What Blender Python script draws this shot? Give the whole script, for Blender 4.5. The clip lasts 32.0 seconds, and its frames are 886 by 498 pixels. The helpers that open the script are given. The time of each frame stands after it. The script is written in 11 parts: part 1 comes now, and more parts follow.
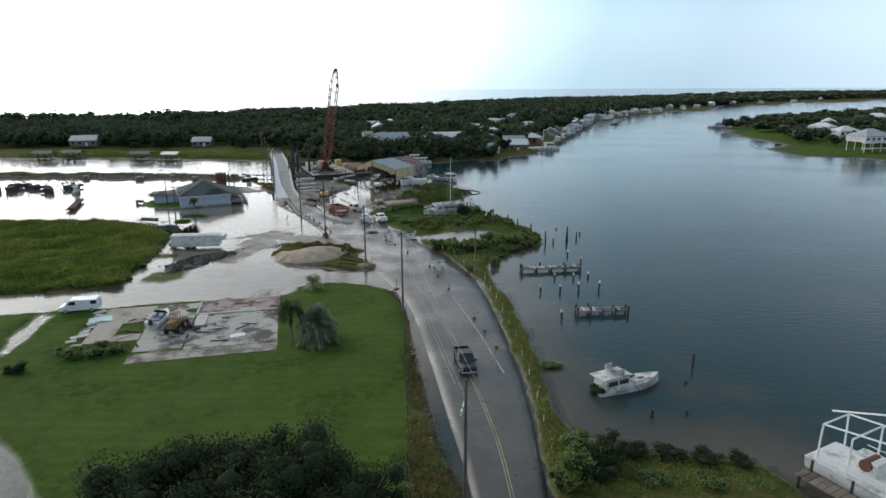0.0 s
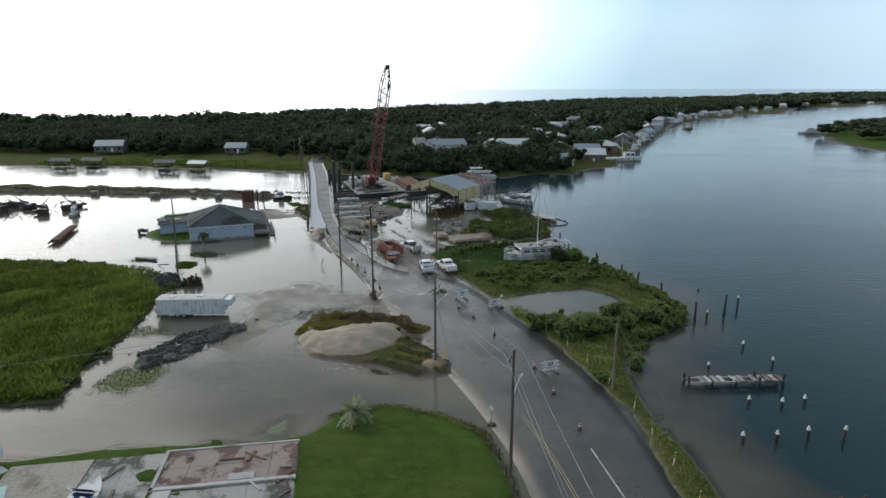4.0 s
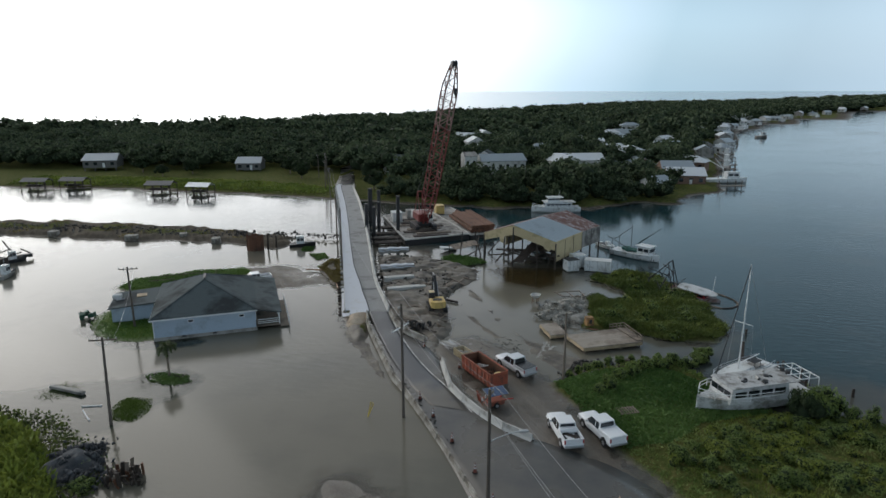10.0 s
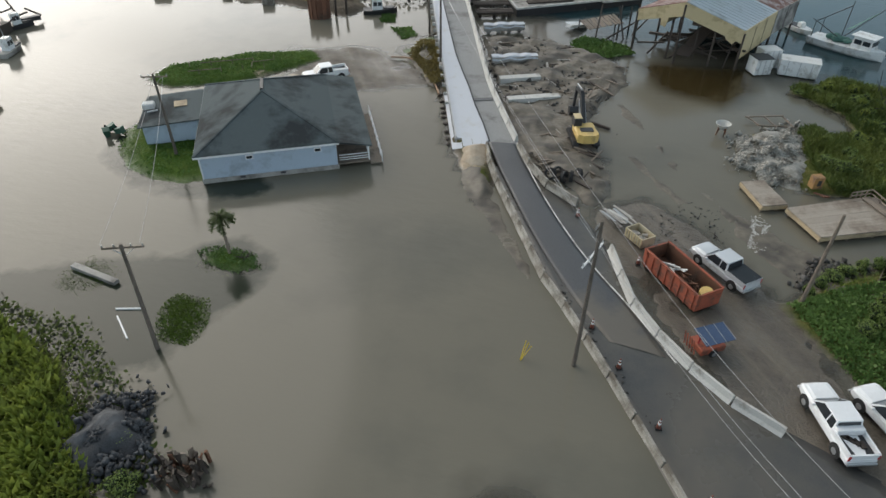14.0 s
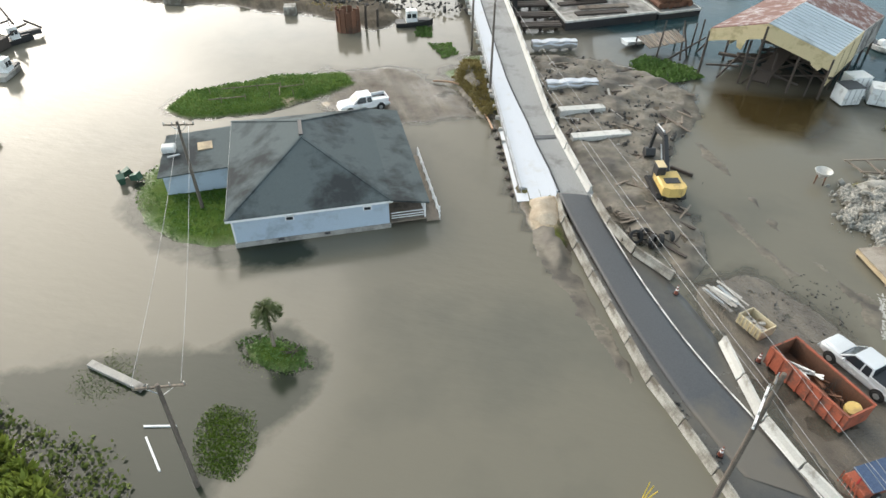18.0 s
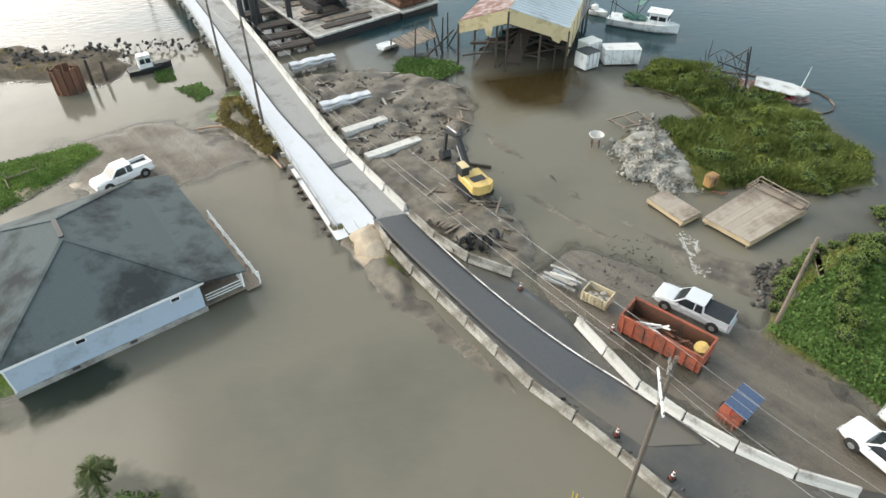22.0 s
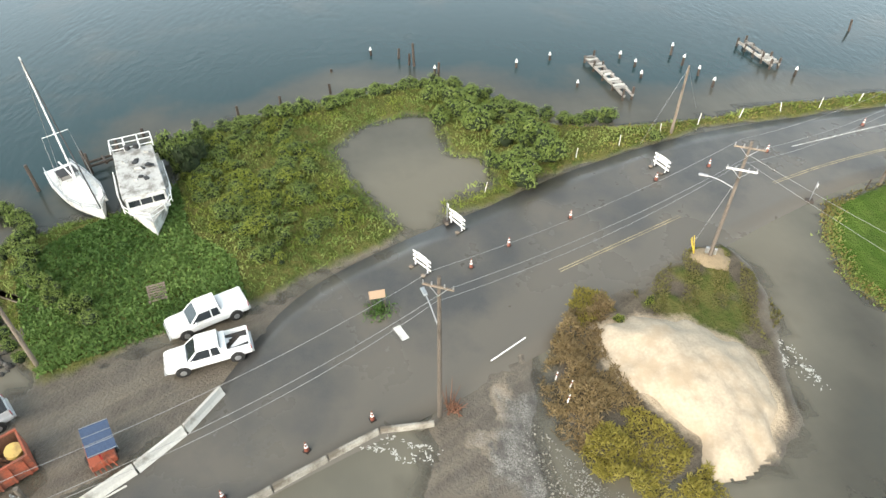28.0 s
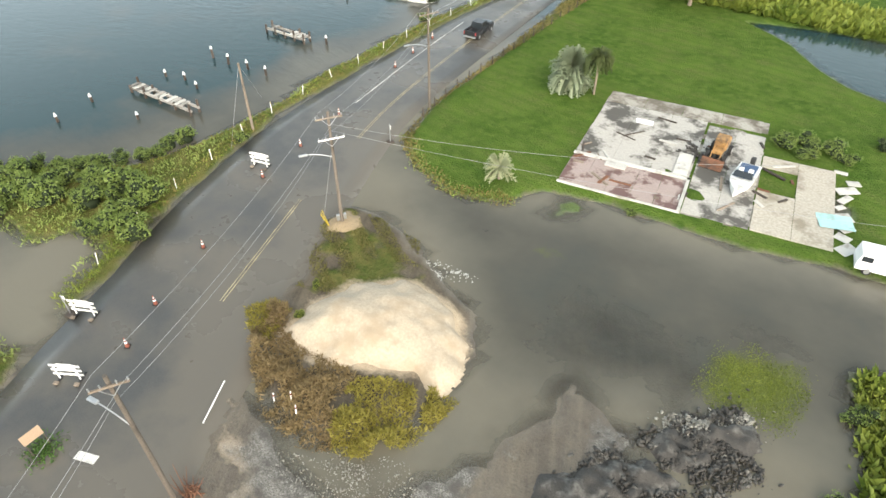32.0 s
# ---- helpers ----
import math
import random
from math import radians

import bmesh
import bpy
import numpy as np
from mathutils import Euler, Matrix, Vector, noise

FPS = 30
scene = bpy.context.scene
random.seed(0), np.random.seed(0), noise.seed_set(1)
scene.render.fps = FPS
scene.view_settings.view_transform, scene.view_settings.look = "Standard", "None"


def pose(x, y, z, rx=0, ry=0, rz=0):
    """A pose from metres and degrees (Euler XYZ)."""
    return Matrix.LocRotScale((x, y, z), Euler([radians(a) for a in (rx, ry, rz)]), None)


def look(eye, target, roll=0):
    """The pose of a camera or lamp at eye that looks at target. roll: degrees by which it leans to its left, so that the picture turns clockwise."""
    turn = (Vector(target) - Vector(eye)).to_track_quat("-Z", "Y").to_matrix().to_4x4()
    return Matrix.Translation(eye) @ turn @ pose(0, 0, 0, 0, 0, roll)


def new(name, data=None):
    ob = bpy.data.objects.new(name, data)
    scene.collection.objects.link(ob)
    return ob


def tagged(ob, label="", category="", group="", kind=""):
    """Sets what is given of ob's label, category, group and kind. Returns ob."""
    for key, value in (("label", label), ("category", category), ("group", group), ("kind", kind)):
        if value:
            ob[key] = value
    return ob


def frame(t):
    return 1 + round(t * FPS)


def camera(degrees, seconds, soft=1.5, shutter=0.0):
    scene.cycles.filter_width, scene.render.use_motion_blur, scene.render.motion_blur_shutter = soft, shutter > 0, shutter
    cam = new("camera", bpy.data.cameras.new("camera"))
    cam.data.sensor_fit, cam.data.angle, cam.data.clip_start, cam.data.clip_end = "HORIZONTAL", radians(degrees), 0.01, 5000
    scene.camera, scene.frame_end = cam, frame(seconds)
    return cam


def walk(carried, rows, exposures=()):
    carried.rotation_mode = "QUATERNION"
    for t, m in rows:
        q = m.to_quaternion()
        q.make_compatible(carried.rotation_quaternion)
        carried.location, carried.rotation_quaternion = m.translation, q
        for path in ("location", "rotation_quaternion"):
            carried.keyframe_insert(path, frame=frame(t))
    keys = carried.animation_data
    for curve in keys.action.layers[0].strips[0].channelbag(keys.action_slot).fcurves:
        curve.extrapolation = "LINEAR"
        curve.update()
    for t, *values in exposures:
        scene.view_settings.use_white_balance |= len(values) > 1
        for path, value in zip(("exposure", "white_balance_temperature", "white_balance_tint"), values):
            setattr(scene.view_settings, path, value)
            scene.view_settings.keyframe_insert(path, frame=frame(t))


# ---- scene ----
cam = camera(70.82, 32.0)
# seconds, x, y, z, yaw, pitch, roll
ROWS = [
    (0.0, 0.00, 0.00, 32.41, 0.16, -14.57, -0.18),
    (0.5, -0.88, 6.13, 32.55, 0.13, -14.66, -0.06),
    (1.0, -1.97, 12.09, 32.69, 0.06, -14.71, -0.12),
    (1.5, -3.14, 17.96, 32.76, -0.12, -14.68, -0.13),
    (2.0, -4.28, 23.56, 32.75, -0.38, -14.66, -0.07),
    (2.5, -5.50, 28.64, 32.72, 0.14, -14.64, -0.12),
    (3.0, -6.60, 33.33, 32.49, 1.53, -14.50, 0.01),
    (3.5, -7.68, 37.87, 32.58, 3.12, -14.55, -0.02),
    (5.5, -12.31, 55.57, 32.60, 4.85, -14.49, -0.18),
    (6.0, -13.62, 60.27, 32.74, 4.97, -14.47, -0.17),
    (6.5, -15.22, 65.09, 32.84, 4.98, -14.43, -0.02),
    (7.0, -16.66, 69.81, 33.01, 4.99, -14.42, 0.06),
    (7.5, -18.16, 74.43, 33.12, 5.01, -14.43, 0.00),
    (8.0, -19.63, 78.66, 33.17, 4.96, -14.39, 0.10),
    (8.5, -21.01, 83.12, 33.26, 5.00, -14.42, -0.00),
    (9.0, -22.35, 87.34, 33.22, 5.04, -14.43, -0.21),
    (9.5, -24.01, 91.67, 33.29, 5.01, -14.41, -0.03),
    (10.0, -25.74, 95.54, 33.30, 6.05, -14.36, -0.11),
    (10.5, -27.17, 99.70, 33.44, 9.31, -14.37, -0.11),
    (11.0, -28.89, 103.94, 33.54, 10.43, -14.37, -0.08),
    (11.5, -30.73, 108.03, 33.47, 11.05, -14.26, 0.01),
    (12.0, -32.48, 111.97, 33.45, 11.32, -14.98, -0.04),
    (12.5, -34.42, 115.64, 33.33, 11.37, -18.51, 0.03),
    (13.0, -36.14, 118.69, 33.42, 11.38, -25.37, -0.02),
    (13.5, -37.42, 121.16, 33.46, 11.71, -32.92, -0.18),
    (14.0, -39.45, 123.05, 33.93, 11.28, -38.57, 0.19),
    (14.5, -41.01, 124.13, 34.24, 11.07, -40.33, 0.22),
    (16.5, -45.09, 127.83, 34.73, 10.78, -40.38, 0.48),
    (17.0, -45.85, 129.24, 34.77, 10.93, -40.24, 0.47),
    (17.5, -46.65, 131.08, 34.81, 11.30, -40.12, 0.32),
    (18.0, -47.76, 133.14, 34.90, 11.16, -40.12, 0.42),
    (18.5, -48.75, 135.19, 34.96, 10.19, -40.07, 0.37),
    (19.0, -49.76, 137.00, 35.03, 6.81, -40.11, 0.36),
    (19.5, -50.62, 138.08, 35.12, 3.29, -40.11, 0.36),
    (20.0, -51.10, 138.18, 35.13, -2.08, -40.05, 0.41),
    (20.5, -51.18, 138.14, 35.09, -7.49, -40.01, -0.02),
    (21.0, -51.23, 138.06, 35.10, -9.36, -40.00, -0.12),
    (21.5, -51.18, 137.96, 35.11, -10.82, -40.02, -0.25),
    (22.0, -51.07, 137.81, 35.20, -13.51, -40.00, -0.42),
    (22.5, -51.00, 137.66, 35.29, -18.93, -40.05, -0.57),
    (23.0, -50.98, 137.60, 35.35, -25.38, -40.18, -0.53),
    (23.5, -51.03, 137.61, 35.41, -32.37, -40.32, -0.46),
    (24.0, -51.12, 137.71, 35.43, -40.02, -40.42, -0.41),
    (24.5, -51.22, 137.87, 35.46, -47.95, -40.49, -0.35),
    (25.0, -51.32, 138.05, 35.47, -55.85, -40.54, -0.40),
    (25.5, -51.41, 138.23, 35.52, -63.95, -40.63, 0.04),
    (26.0, -51.52, 138.38, 35.58, -72.99, -40.68, 0.13),
    (26.5, -51.55, 138.47, 35.64, -80.84, -40.68, -0.11),
    (28.5, -49.93, 139.23, 35.21, -103.01, -41.05, 0.15),
    (29.0, -49.86, 139.29, 35.25, -108.60, -41.09, 0.14),
    (29.5, -49.84, 139.35, 35.33, -115.09, -41.08, 0.03),
    (30.0, -49.84, 139.44, 35.44, -121.58, -41.09, 0.02),
    (30.5, -49.86, 139.54, 35.53, -127.24, -41.07, -0.00),
    (31.0, -49.87, 139.62, 35.60, -131.86, -41.05, -0.04),
    (31.5, -49.86, 139.68, 35.64, -137.09, -41.02, -0.01),
    (32.0, -49.84, 139.73, 35.66, -140.33, -40.99, -0.05),
]
walk(cam, [(t, pose(x, y, z, 0, 0, yaw) @ pose(0, 0, 0, 90 + pitch, 0, 0) @ pose(0, 0, 0, 0, 0, roll)) for t, x, y, z, yaw, pitch, roll in ROWS],
     [(0.0, -0.95, 6400, 10), (6.0, -1.08, 6400, 10), (9.0, -1.14, 6400, 10), (11.5, -1.28, 6400, 10), (12.3, -1.22, 6450, 10), (13.0, -0.98, 6500, 10), (13.5, -0.8, 6600, 10), (14.5, -0.24, 6850, 10), (15.5, 0.2, 6950, 10), (17.0, 0.34, 7000, 10), (19.5, 0.32, 7000, 10), (23.0, 0.52, 7150, 10), (25.5, 0.68, 7250, 10), (27.0, 0.66, 7250, 10), (32.0, 0.68, 7400, 10)])

# ---- light ----
SUN_AZ, SUN_EL = radians(52), radians(39)      # the sun stands ahead and to the left of the first view, behind thin cloud
to_sun = Vector((-math.sin(SUN_AZ) * math.cos(SUN_EL), math.cos(SUN_AZ) * math.cos(SUN_EL), math.sin(SUN_EL)))
sun = new("sun", bpy.data.lights.new("sun", "SUN"))
sun.data.energy, sun.data.angle, sun.data.color = 1.05, radians(45), (1.0, 0.96, 0.90)
sun.matrix_world = look((0, 0, 80), Vector((0, 0, 80)) - to_sun)


def make_world():
    world = bpy.data.worlds.new("hazy_sky")
    scene.world = world
    world.use_nodes = True
    n, l = world.node_tree.nodes, world.node_tree.links
    n.clear()
    out, bg = n.new("ShaderNodeOutputWorld"), n.new("ShaderNodeBackground")
    sky = n.new("ShaderNodeTexSky")
    sky.sky_type, sky.sun_disc, sky.sun_elevation, sky.sun_rotation = "NISHITA", False, SUN_EL, -SUN_AZ
    sky.dust_density, sky.air_density = 4.0, 1.0
    tc, sep = n.new("ShaderNodeTexCoord"), n.new("ShaderNodeSeparateXYZ")
    l.new(tc.outputs["Generated"], sep.inputs[0])
    # thin cloud: white towards the sun, blue-grey away from it
    dot = n.new("ShaderNodeVectorMath")
    dot.operation = "DOT_PRODUCT"
    dot.inputs[1].default_value = Vector((to_sun.x, to_sun.y, 0.25)).normalized()
    l.new(tc.outputs["Generated"], dot.inputs[0])
    ramp = n.new("ShaderNodeValToRGB")
    cr = ramp.color_ramp
    cr.elements[0].position, cr.elements[0].color = 0.0, (0.35, 0.44, 0.52, 1)
    cr.elements[1].position, cr.elements[1].color = 1.0, (2.3, 2.28, 2.22, 1)
    for p, c in ((0.27, (0.24, 0.33, 0.40, 1)), (0.42, (0.25, 0.36, 0.435, 1)), (0.53, (0.38, 0.50, 0.59, 1)), (0.63, (0.60, 0.68, 0.74, 1)), (0.74, (0.98, 1.02, 1.05, 1)), (0.84, (1.38, 1.40, 1.41, 1)), (0.93, (1.70, 1.74, 1.74, 1))):
        e = cr.elements.new(p)
        e.color = c
    l.new(dot.outputs["Value"], ramp.inputs[0])
    noise_t = n.new("ShaderNodeTexNoise")
    noise_t.inputs["Scale"].default_value, noise_t.inputs["Detail"].default_value = 2.2, 4
    mp = n.new("ShaderNodeMapping")
    mp.inputs["Scale"].default_value = (1, 1, 3)
    l.new(tc.outputs["Generated"], mp.inputs[0])
    l.new(mp.outputs[0], noise_t.inputs["Vector"])
    mr = n.new("ShaderNodeMapRange")
    mr.inputs[3].default_value, mr.inputs[4].default_value = 0.9, 1.08
    l.new(noise_t.outputs[0], mr.inputs[0])
    mul = n.new("ShaderNodeVectorMath")
    mul.operation = "SCALE"
    l.new(ramp.outputs[0], mul.inputs[0])
    l.new(mr.outputs[0], mul.inputs[3])
    skym = n.new("ShaderNodeVectorMath")
    skym.operation = "SCALE"
    skym.inputs[3].default_value = 0.02
    l.new(sky.outputs[0], skym.inputs[0])
    add = n.new("ShaderNodeVectorMath")
    l.new(mul.outputs[0], add.inputs[0])
    l.new(skym.outputs[0], add.inputs[1])
    # a bright band of haze over the horizon
    el = n.new("ShaderNodeValToRGB")
    el.color_ramp.interpolation = "EASE"
    lo, hi = el.color_ramp.elements[0], el.color_ramp.elements[1]
    lo.position, lo.color = 0.08, (2.7, 2.7, 2.7, 1)
    hi.position, hi.color = 0.50, (0.84, 0.84, 0.84, 1)
    mid = el.color_ramp.elements.new(0.22)
    mid.color = (1.8, 1.8, 1.8, 1)
    l.new(sep.outputs[2], el.inputs[0])
    band = n.new("ShaderNodeVectorMath")
    band.operation = "SCALE"
    l.new(add.outputs[0], band.inputs[0])
    l.new(el.outputs[0], band.inputs[3])
    l.new(band.outputs[0], bg.inputs["Color"])
    bg.inputs["Strength"].default_value = 1.5
    l.new(bg.outputs[0], out.inputs[0])


make_world()


# ---- materials ----
def mat(name, base, rough=0.6, metal=0.0, var=0.25, scale=3.0, bump=0.2, dirt=None, dirt_amount=0.35, dirt_scale=0.6, per_object=0.0, spec=0.5, dirt_edge=0.16):
    """Paint, metal, wood and the like: a base colour with grain, a second colour of dirt in patches, and fine relief."""
    m = bpy.data.materials.new(name)
    m.use_nodes = True
    n, l = m.node_tree.nodes, m.node_tree.links
    b = n["Principled BSDF"]
    b.inputs["Metallic"].default_value = metal
    b.inputs["Specular IOR Level"].default_value = spec
    tc = n.new("ShaderNodeTexCoord")
    grain, patch = n.new("ShaderNodeTexNoise"), n.new("ShaderNodeTexNoise")
    grain.inputs["Scale"].default_value, grain.inputs["Detail"].default_value = scale * 4, 6
    patch.inputs["Scale"].default_value, patch.inputs["Detail"].default_value, patch.inputs["Roughness"].default_value = dirt_scale, 7, 0.65
    l.new(tc.outputs["Object"], grain.inputs["Vector"])
    l.new(tc.outputs["Object"], patch.inputs["Vector"])
    mr = n.new("ShaderNodeMapRange")
    mr.inputs[1].default_value, mr.inputs[2].default_value = 0.25, 0.75
    mr.inputs[3].default_value, mr.inputs[4].default_value = 1 - var, 1 + var
    l.new(grain.outputs[0], mr.inputs[0])
    sc = n.new("ShaderNodeVectorMath")
    sc.operation = "SCALE"
    sc.inputs[0].default_value = base
    last = mr.outputs[0]
    if per_object:
        info, pr, mm = n.new("ShaderNodeObjectInfo"), n.new("ShaderNodeMapRange"), n.new("ShaderNodeMath")
        pr.inputs[3].default_value, pr.inputs[4].default_value = 1 - per_object, 1 + per_object
        l.new(info.outputs["Random"], pr.inputs[0])
        mm.operation = "MULTIPLY"
        l.new(pr.outputs[0], mm.inputs[0])
        l.new(last, mm.inputs[1])
        last = mm.outputs[0]
    l.new(last, sc.inputs[3])
    col = sc.outputs[0]
    if dirt:
        mix, dr = n.new("ShaderNodeMix"), n.new("ShaderNodeMapRange")
        mix.data_type = "RGBA"
        dr.inputs[1].default_value, dr.inputs[2].default_value = 0.62 - 0.3 * dirt_amount, 0.62 + dirt_edge - 0.3 * dirt_amount
        l.new(patch.outputs[0], dr.inputs[0])
        l.new(dr.outputs[0], mix.inputs[0])
        l.new(col, mix.inputs[6])
        mix.inputs[7].default_value = (*dirt, 1)
        col = mix.outputs[2]
    l.new(col, b.inputs["Base Color"])
    rr = n.new("ShaderNodeMapRange")
    rr.inputs[3].default_value, rr.inputs[4].default_value = max(0.02, rough - 0.12), min(1, rough + 0.12)
    l.new(patch.outputs[0], rr.inputs[0])
    l.new(rr.outputs[0], b.inputs["Roughness"])
    if bump:
        bp = n.new("ShaderNodeBump")
        bp.inputs["Strength"].default_value, bp.inputs["Distance"].default_value = bump, 0.03
        l.new(grain.outputs[0], bp.inputs["Height"])
        l.new(bp.outputs[0], b.inputs["Normal"])
    return m


def leaf_mat(name, c1, c2, rough=0.55, trans=0.25, single=0.40):
    """Foliage: two greens mixed leaf by leaf, with some light coming through."""
    m = bpy.data.materials.new(name)
    m.use_nodes = True
    n, l = m.node_tree.nodes, m.node_tree.links
    b = n["Principled BSDF"]
    geo, tc, no = n.new("ShaderNodeNewGeometry"), n.new("ShaderNodeTexCoord"), n.new("ShaderNodeTexNoise")
    no.inputs["Scale"].default_value, no.inputs["Detail"].default_value = 0.12, 4
    l.new(tc.outputs["Object"], no.inputs["Vector"])
    add, mix = n.new("ShaderNodeMath"), n.new("ShaderNodeMix")
    add.operation = "MULTIPLY_ADD"
    add.inputs[1].default_value = single
    l.new(geo.outputs["Random Per Island"], add.inputs[0])
    mr = n.new("ShaderNodeMapRange")
    mr.inputs[1].default_value, mr.inputs[2].default_value, mr.inputs[3].default_value, mr.inputs[4].default_value = 0.36, 0.64, 0.0, 0.62
    l.new(no.outputs[0], mr.inputs[0])
    l.new(mr.outputs[0], add.inputs[2])
    mix.data_type = "RGBA"
    mix.inputs[6].default_value, mix.inputs[7].default_value = (*c1, 1), (*c2, 1)
    l.new(add.outputs[0], mix.inputs[0])
    l.new(mix.outputs[2], b.inputs["Base Color"])
    b.inputs["Roughness"].default_value = rough
    b.inputs["Specular IOR Level"].default_value = 0.25
    tr, ms, out = n.new("ShaderNodeBsdfTranslucent"), n.new("ShaderNodeMixShader"), n["Material Output"]
    l.new(mix.outputs[2], tr.inputs[0])
    ms.inputs[0].default_value = trans
    l.new(b.outputs[0], ms.inputs[1])
    l.new(tr.outputs[0], ms.inputs[2])
    l.new(ms.outputs[0], out.inputs[0])
    return m


def glass_mat(name, tint=(0.02, 0.025, 0.03), rough=0.06):
    m = bpy.data.materials.new(name)
    m.use_nodes = True
    b = m.node_tree.nodes["Principled BSDF"]
    b.inputs["Base Color"].default_value, b.inputs["Roughness"].default_value = (*tint, 1), rough
    b.inputs["Specular IOR Level"].default_value = 0.7
    return m


def ground_mat():
    """Land: mud, grass, sand and concrete, whose bounds come from the ground's own fields, frayed by noise."""
    m = bpy.data.materials.new("ground")
    m.use_nodes = True
    n, l = m.node_tree.nodes, m.node_tree.links
    b = n["Principled BSDF"]
    tc = n.new("ShaderNodeTexCoord")

    def noise_node(scale, detail=6, rough=0.6):
        t = n.new("ShaderNodeTexNoise")
        t.inputs["Scale"].default_value, t.inputs["Detail"].default_value, t.inputs["Roughness"].default_value = scale, detail, rough
        l.new(tc.outputs["Object"], t.inputs["Vector"])
        return t.outputs[0]

    fine, mid, big, edge = noise_node(5.0), noise_node(0.9), noise_node(0.12), noise_node(0.7, 8, 0.7)

    def two(fac, a, c, lo=0.35, hi=0.65):
        mr, mix = n.new("ShaderNodeMapRange"), n.new("ShaderNodeMix")
        mr.inputs[1].default_value, mr.inputs[2].default_value = lo, hi
        mix.data_type = "RGBA"
        l.new(fac, mr.inputs[0])
        l.new(mr.outputs[0], mix.inputs[0])
        for k, v in ((6, a), (7, c)):
            if isinstance(v, tuple):
                mix.inputs[k].default_value = (*v, 1)
            else:
                l.new(v, mix.inputs[k])
        return mix.outputs[2]

    def field(name, soft=0.35, fray=2.2):
        a, add, sub, mr = n.new("ShaderNodeAttribute"), n.new("ShaderNodeMath"), n.new("ShaderNodeMath"), n.new("ShaderNodeMapRange")
        a.attribute_name = name
        sub.operation, sub.inputs[1].default_value = "SUBTRACT", 0.5
        l.new(edge, sub.inputs[0])
        add.operation, add.inputs[1].default_value = "MULTIPLY_ADD", fray
        l.new(sub.outputs[0], add.inputs[0])
        l.new(a.outputs["Fac"], add.inputs[2])
        mr.inputs[1].default_value, mr.inputs[2].default_value = -soft, soft
        l.new(add.outputs[0], mr.inputs[0])
        return mr.outputs[0]

    mp = n.new("ShaderNodeMapping")
    turn_m = n.new("ShaderNodeMapping")
    turn_m.inputs["Rotation"].default_value, mp.inputs["Scale"].default_value = (0, 0, radians(-29)), (1.0, 0.05, 1.0)
    l.new(tc.outputs["Object"], turn_m.inputs[0])
    l.new(turn_m.outputs[0], mp.inputs[0])
    ruts = n.new("ShaderNodeTexNoise")
    ruts.inputs["Scale"].default_value, ruts.inputs["Detail"].default_value, ruts.inputs["Roughness"].default_value = 0.9, 7, 0.65
    l.new(mp.outputs[0], ruts.inputs["Vector"])
    mud = two(ruts.outputs[0], two(mid, two(fine, (0.066, 0.055, 0.043), (0.098, 0.082, 0.064)), (0.122, 0.102, 0.080)), two(fine, (0.150, 0.126, 0.096), (0.190, 0.160, 0.122)), 0.42, 0.72)
    mow = n.new("ShaderNodeTexWave")
    mow.bands_direction = "Y"
    mow.inputs["Scale"].default_value, mow.inputs["Distortion"].default_value, mow.inputs["Detail"].default_value = 0.16, 2.5, 3
    l.new(tc.outputs["Object"], mow.inputs["Vector"])
    blade = two(noise_node(14.0, 4, 0.7), (0.030, 0.070, 0.010), (0.068, 0.125, 0.024))
    lawn = two(big, two(mid, blade, two(fine, (0.112, 0.156, 0.038), (0.070, 0.125, 0.023)), 0.42, 0.62), two(noise_node(0.3, 7, 0.7), (0.096, 0.153, 0.030), two(fine, (0.044, 0.088, 0.014), (0.145, 0.168, 0.056)), 0.4, 0.62), 0.4, 0.6)
    lawn = two(mow.outputs["Fac"], lawn, two(fine, (0.055, 0.108, 0.018), (0.080, 0.137, 0.025)), 0.55, 1.4)
    wild = two(mid, two(fine, (0.05, 0.075, 0.018), (0.09, 0.115, 0.03)), (0.15, 0.14, 0.05))
    sand = two(mid, two(fine, (0.42, 0.335, 0.24), (0.52, 0.425, 0.32)), (0.46, 0.37, 0.27))
    gravel = two(mid, two(noise_node(11.0, 5, 0.75), (0.085, 0.078, 0.068), (0.30, 0.285, 0.26), 0.42, 0.6), (0.085, 0.076, 0.066), 0.42, 0.62)
    col = mud
    for name, c in (("wild", wild), ("lawn", lawn), ("sand", sand), ("stone", gravel)):
        mix = n.new("ShaderNodeMix")
        mix.data_type = "RGBA"
        l.new(field(name), mix.inputs[0])
        l.new(col, mix.inputs[6])
        l.new(c, mix.inputs[7])
        col = mix.outputs[2]
    l.new(col, b.inputs["Base Color"])
    # wet near the waterline
    wet, mr = n.new("ShaderNodeAttribute"), n.new("ShaderNodeMapRange")
    wet.attribute_name = "height"
    mr.inputs[1].default_value, mr.inputs[2].default_value, mr.inputs[3].default_value, mr.inputs[4].default_value = 0.0, 0.25, 0.3, 0.92
    l.new(wet.outputs["Fac"], mr.inputs[0])
    l.new(mr.outputs[0], b.inputs["Roughness"])
    sp = n.new("ShaderNodeMapRange")
    sp.inputs[1].default_value, sp.inputs[2].default_value, sp.inputs[3].default_value, sp.inputs[4].default_value = 0.0, 0.22, 0.5, 0.04
    l.new(wet.outputs["Fac"], sp.inputs[0])
    l.new(sp.outputs[0], b.inputs["Specular IOR Level"])
    bp = n.new("ShaderNodeBump")
    bp.inputs["Strength"].default_value, bp.inputs["Distance"].default_value = 0.8, 0.16
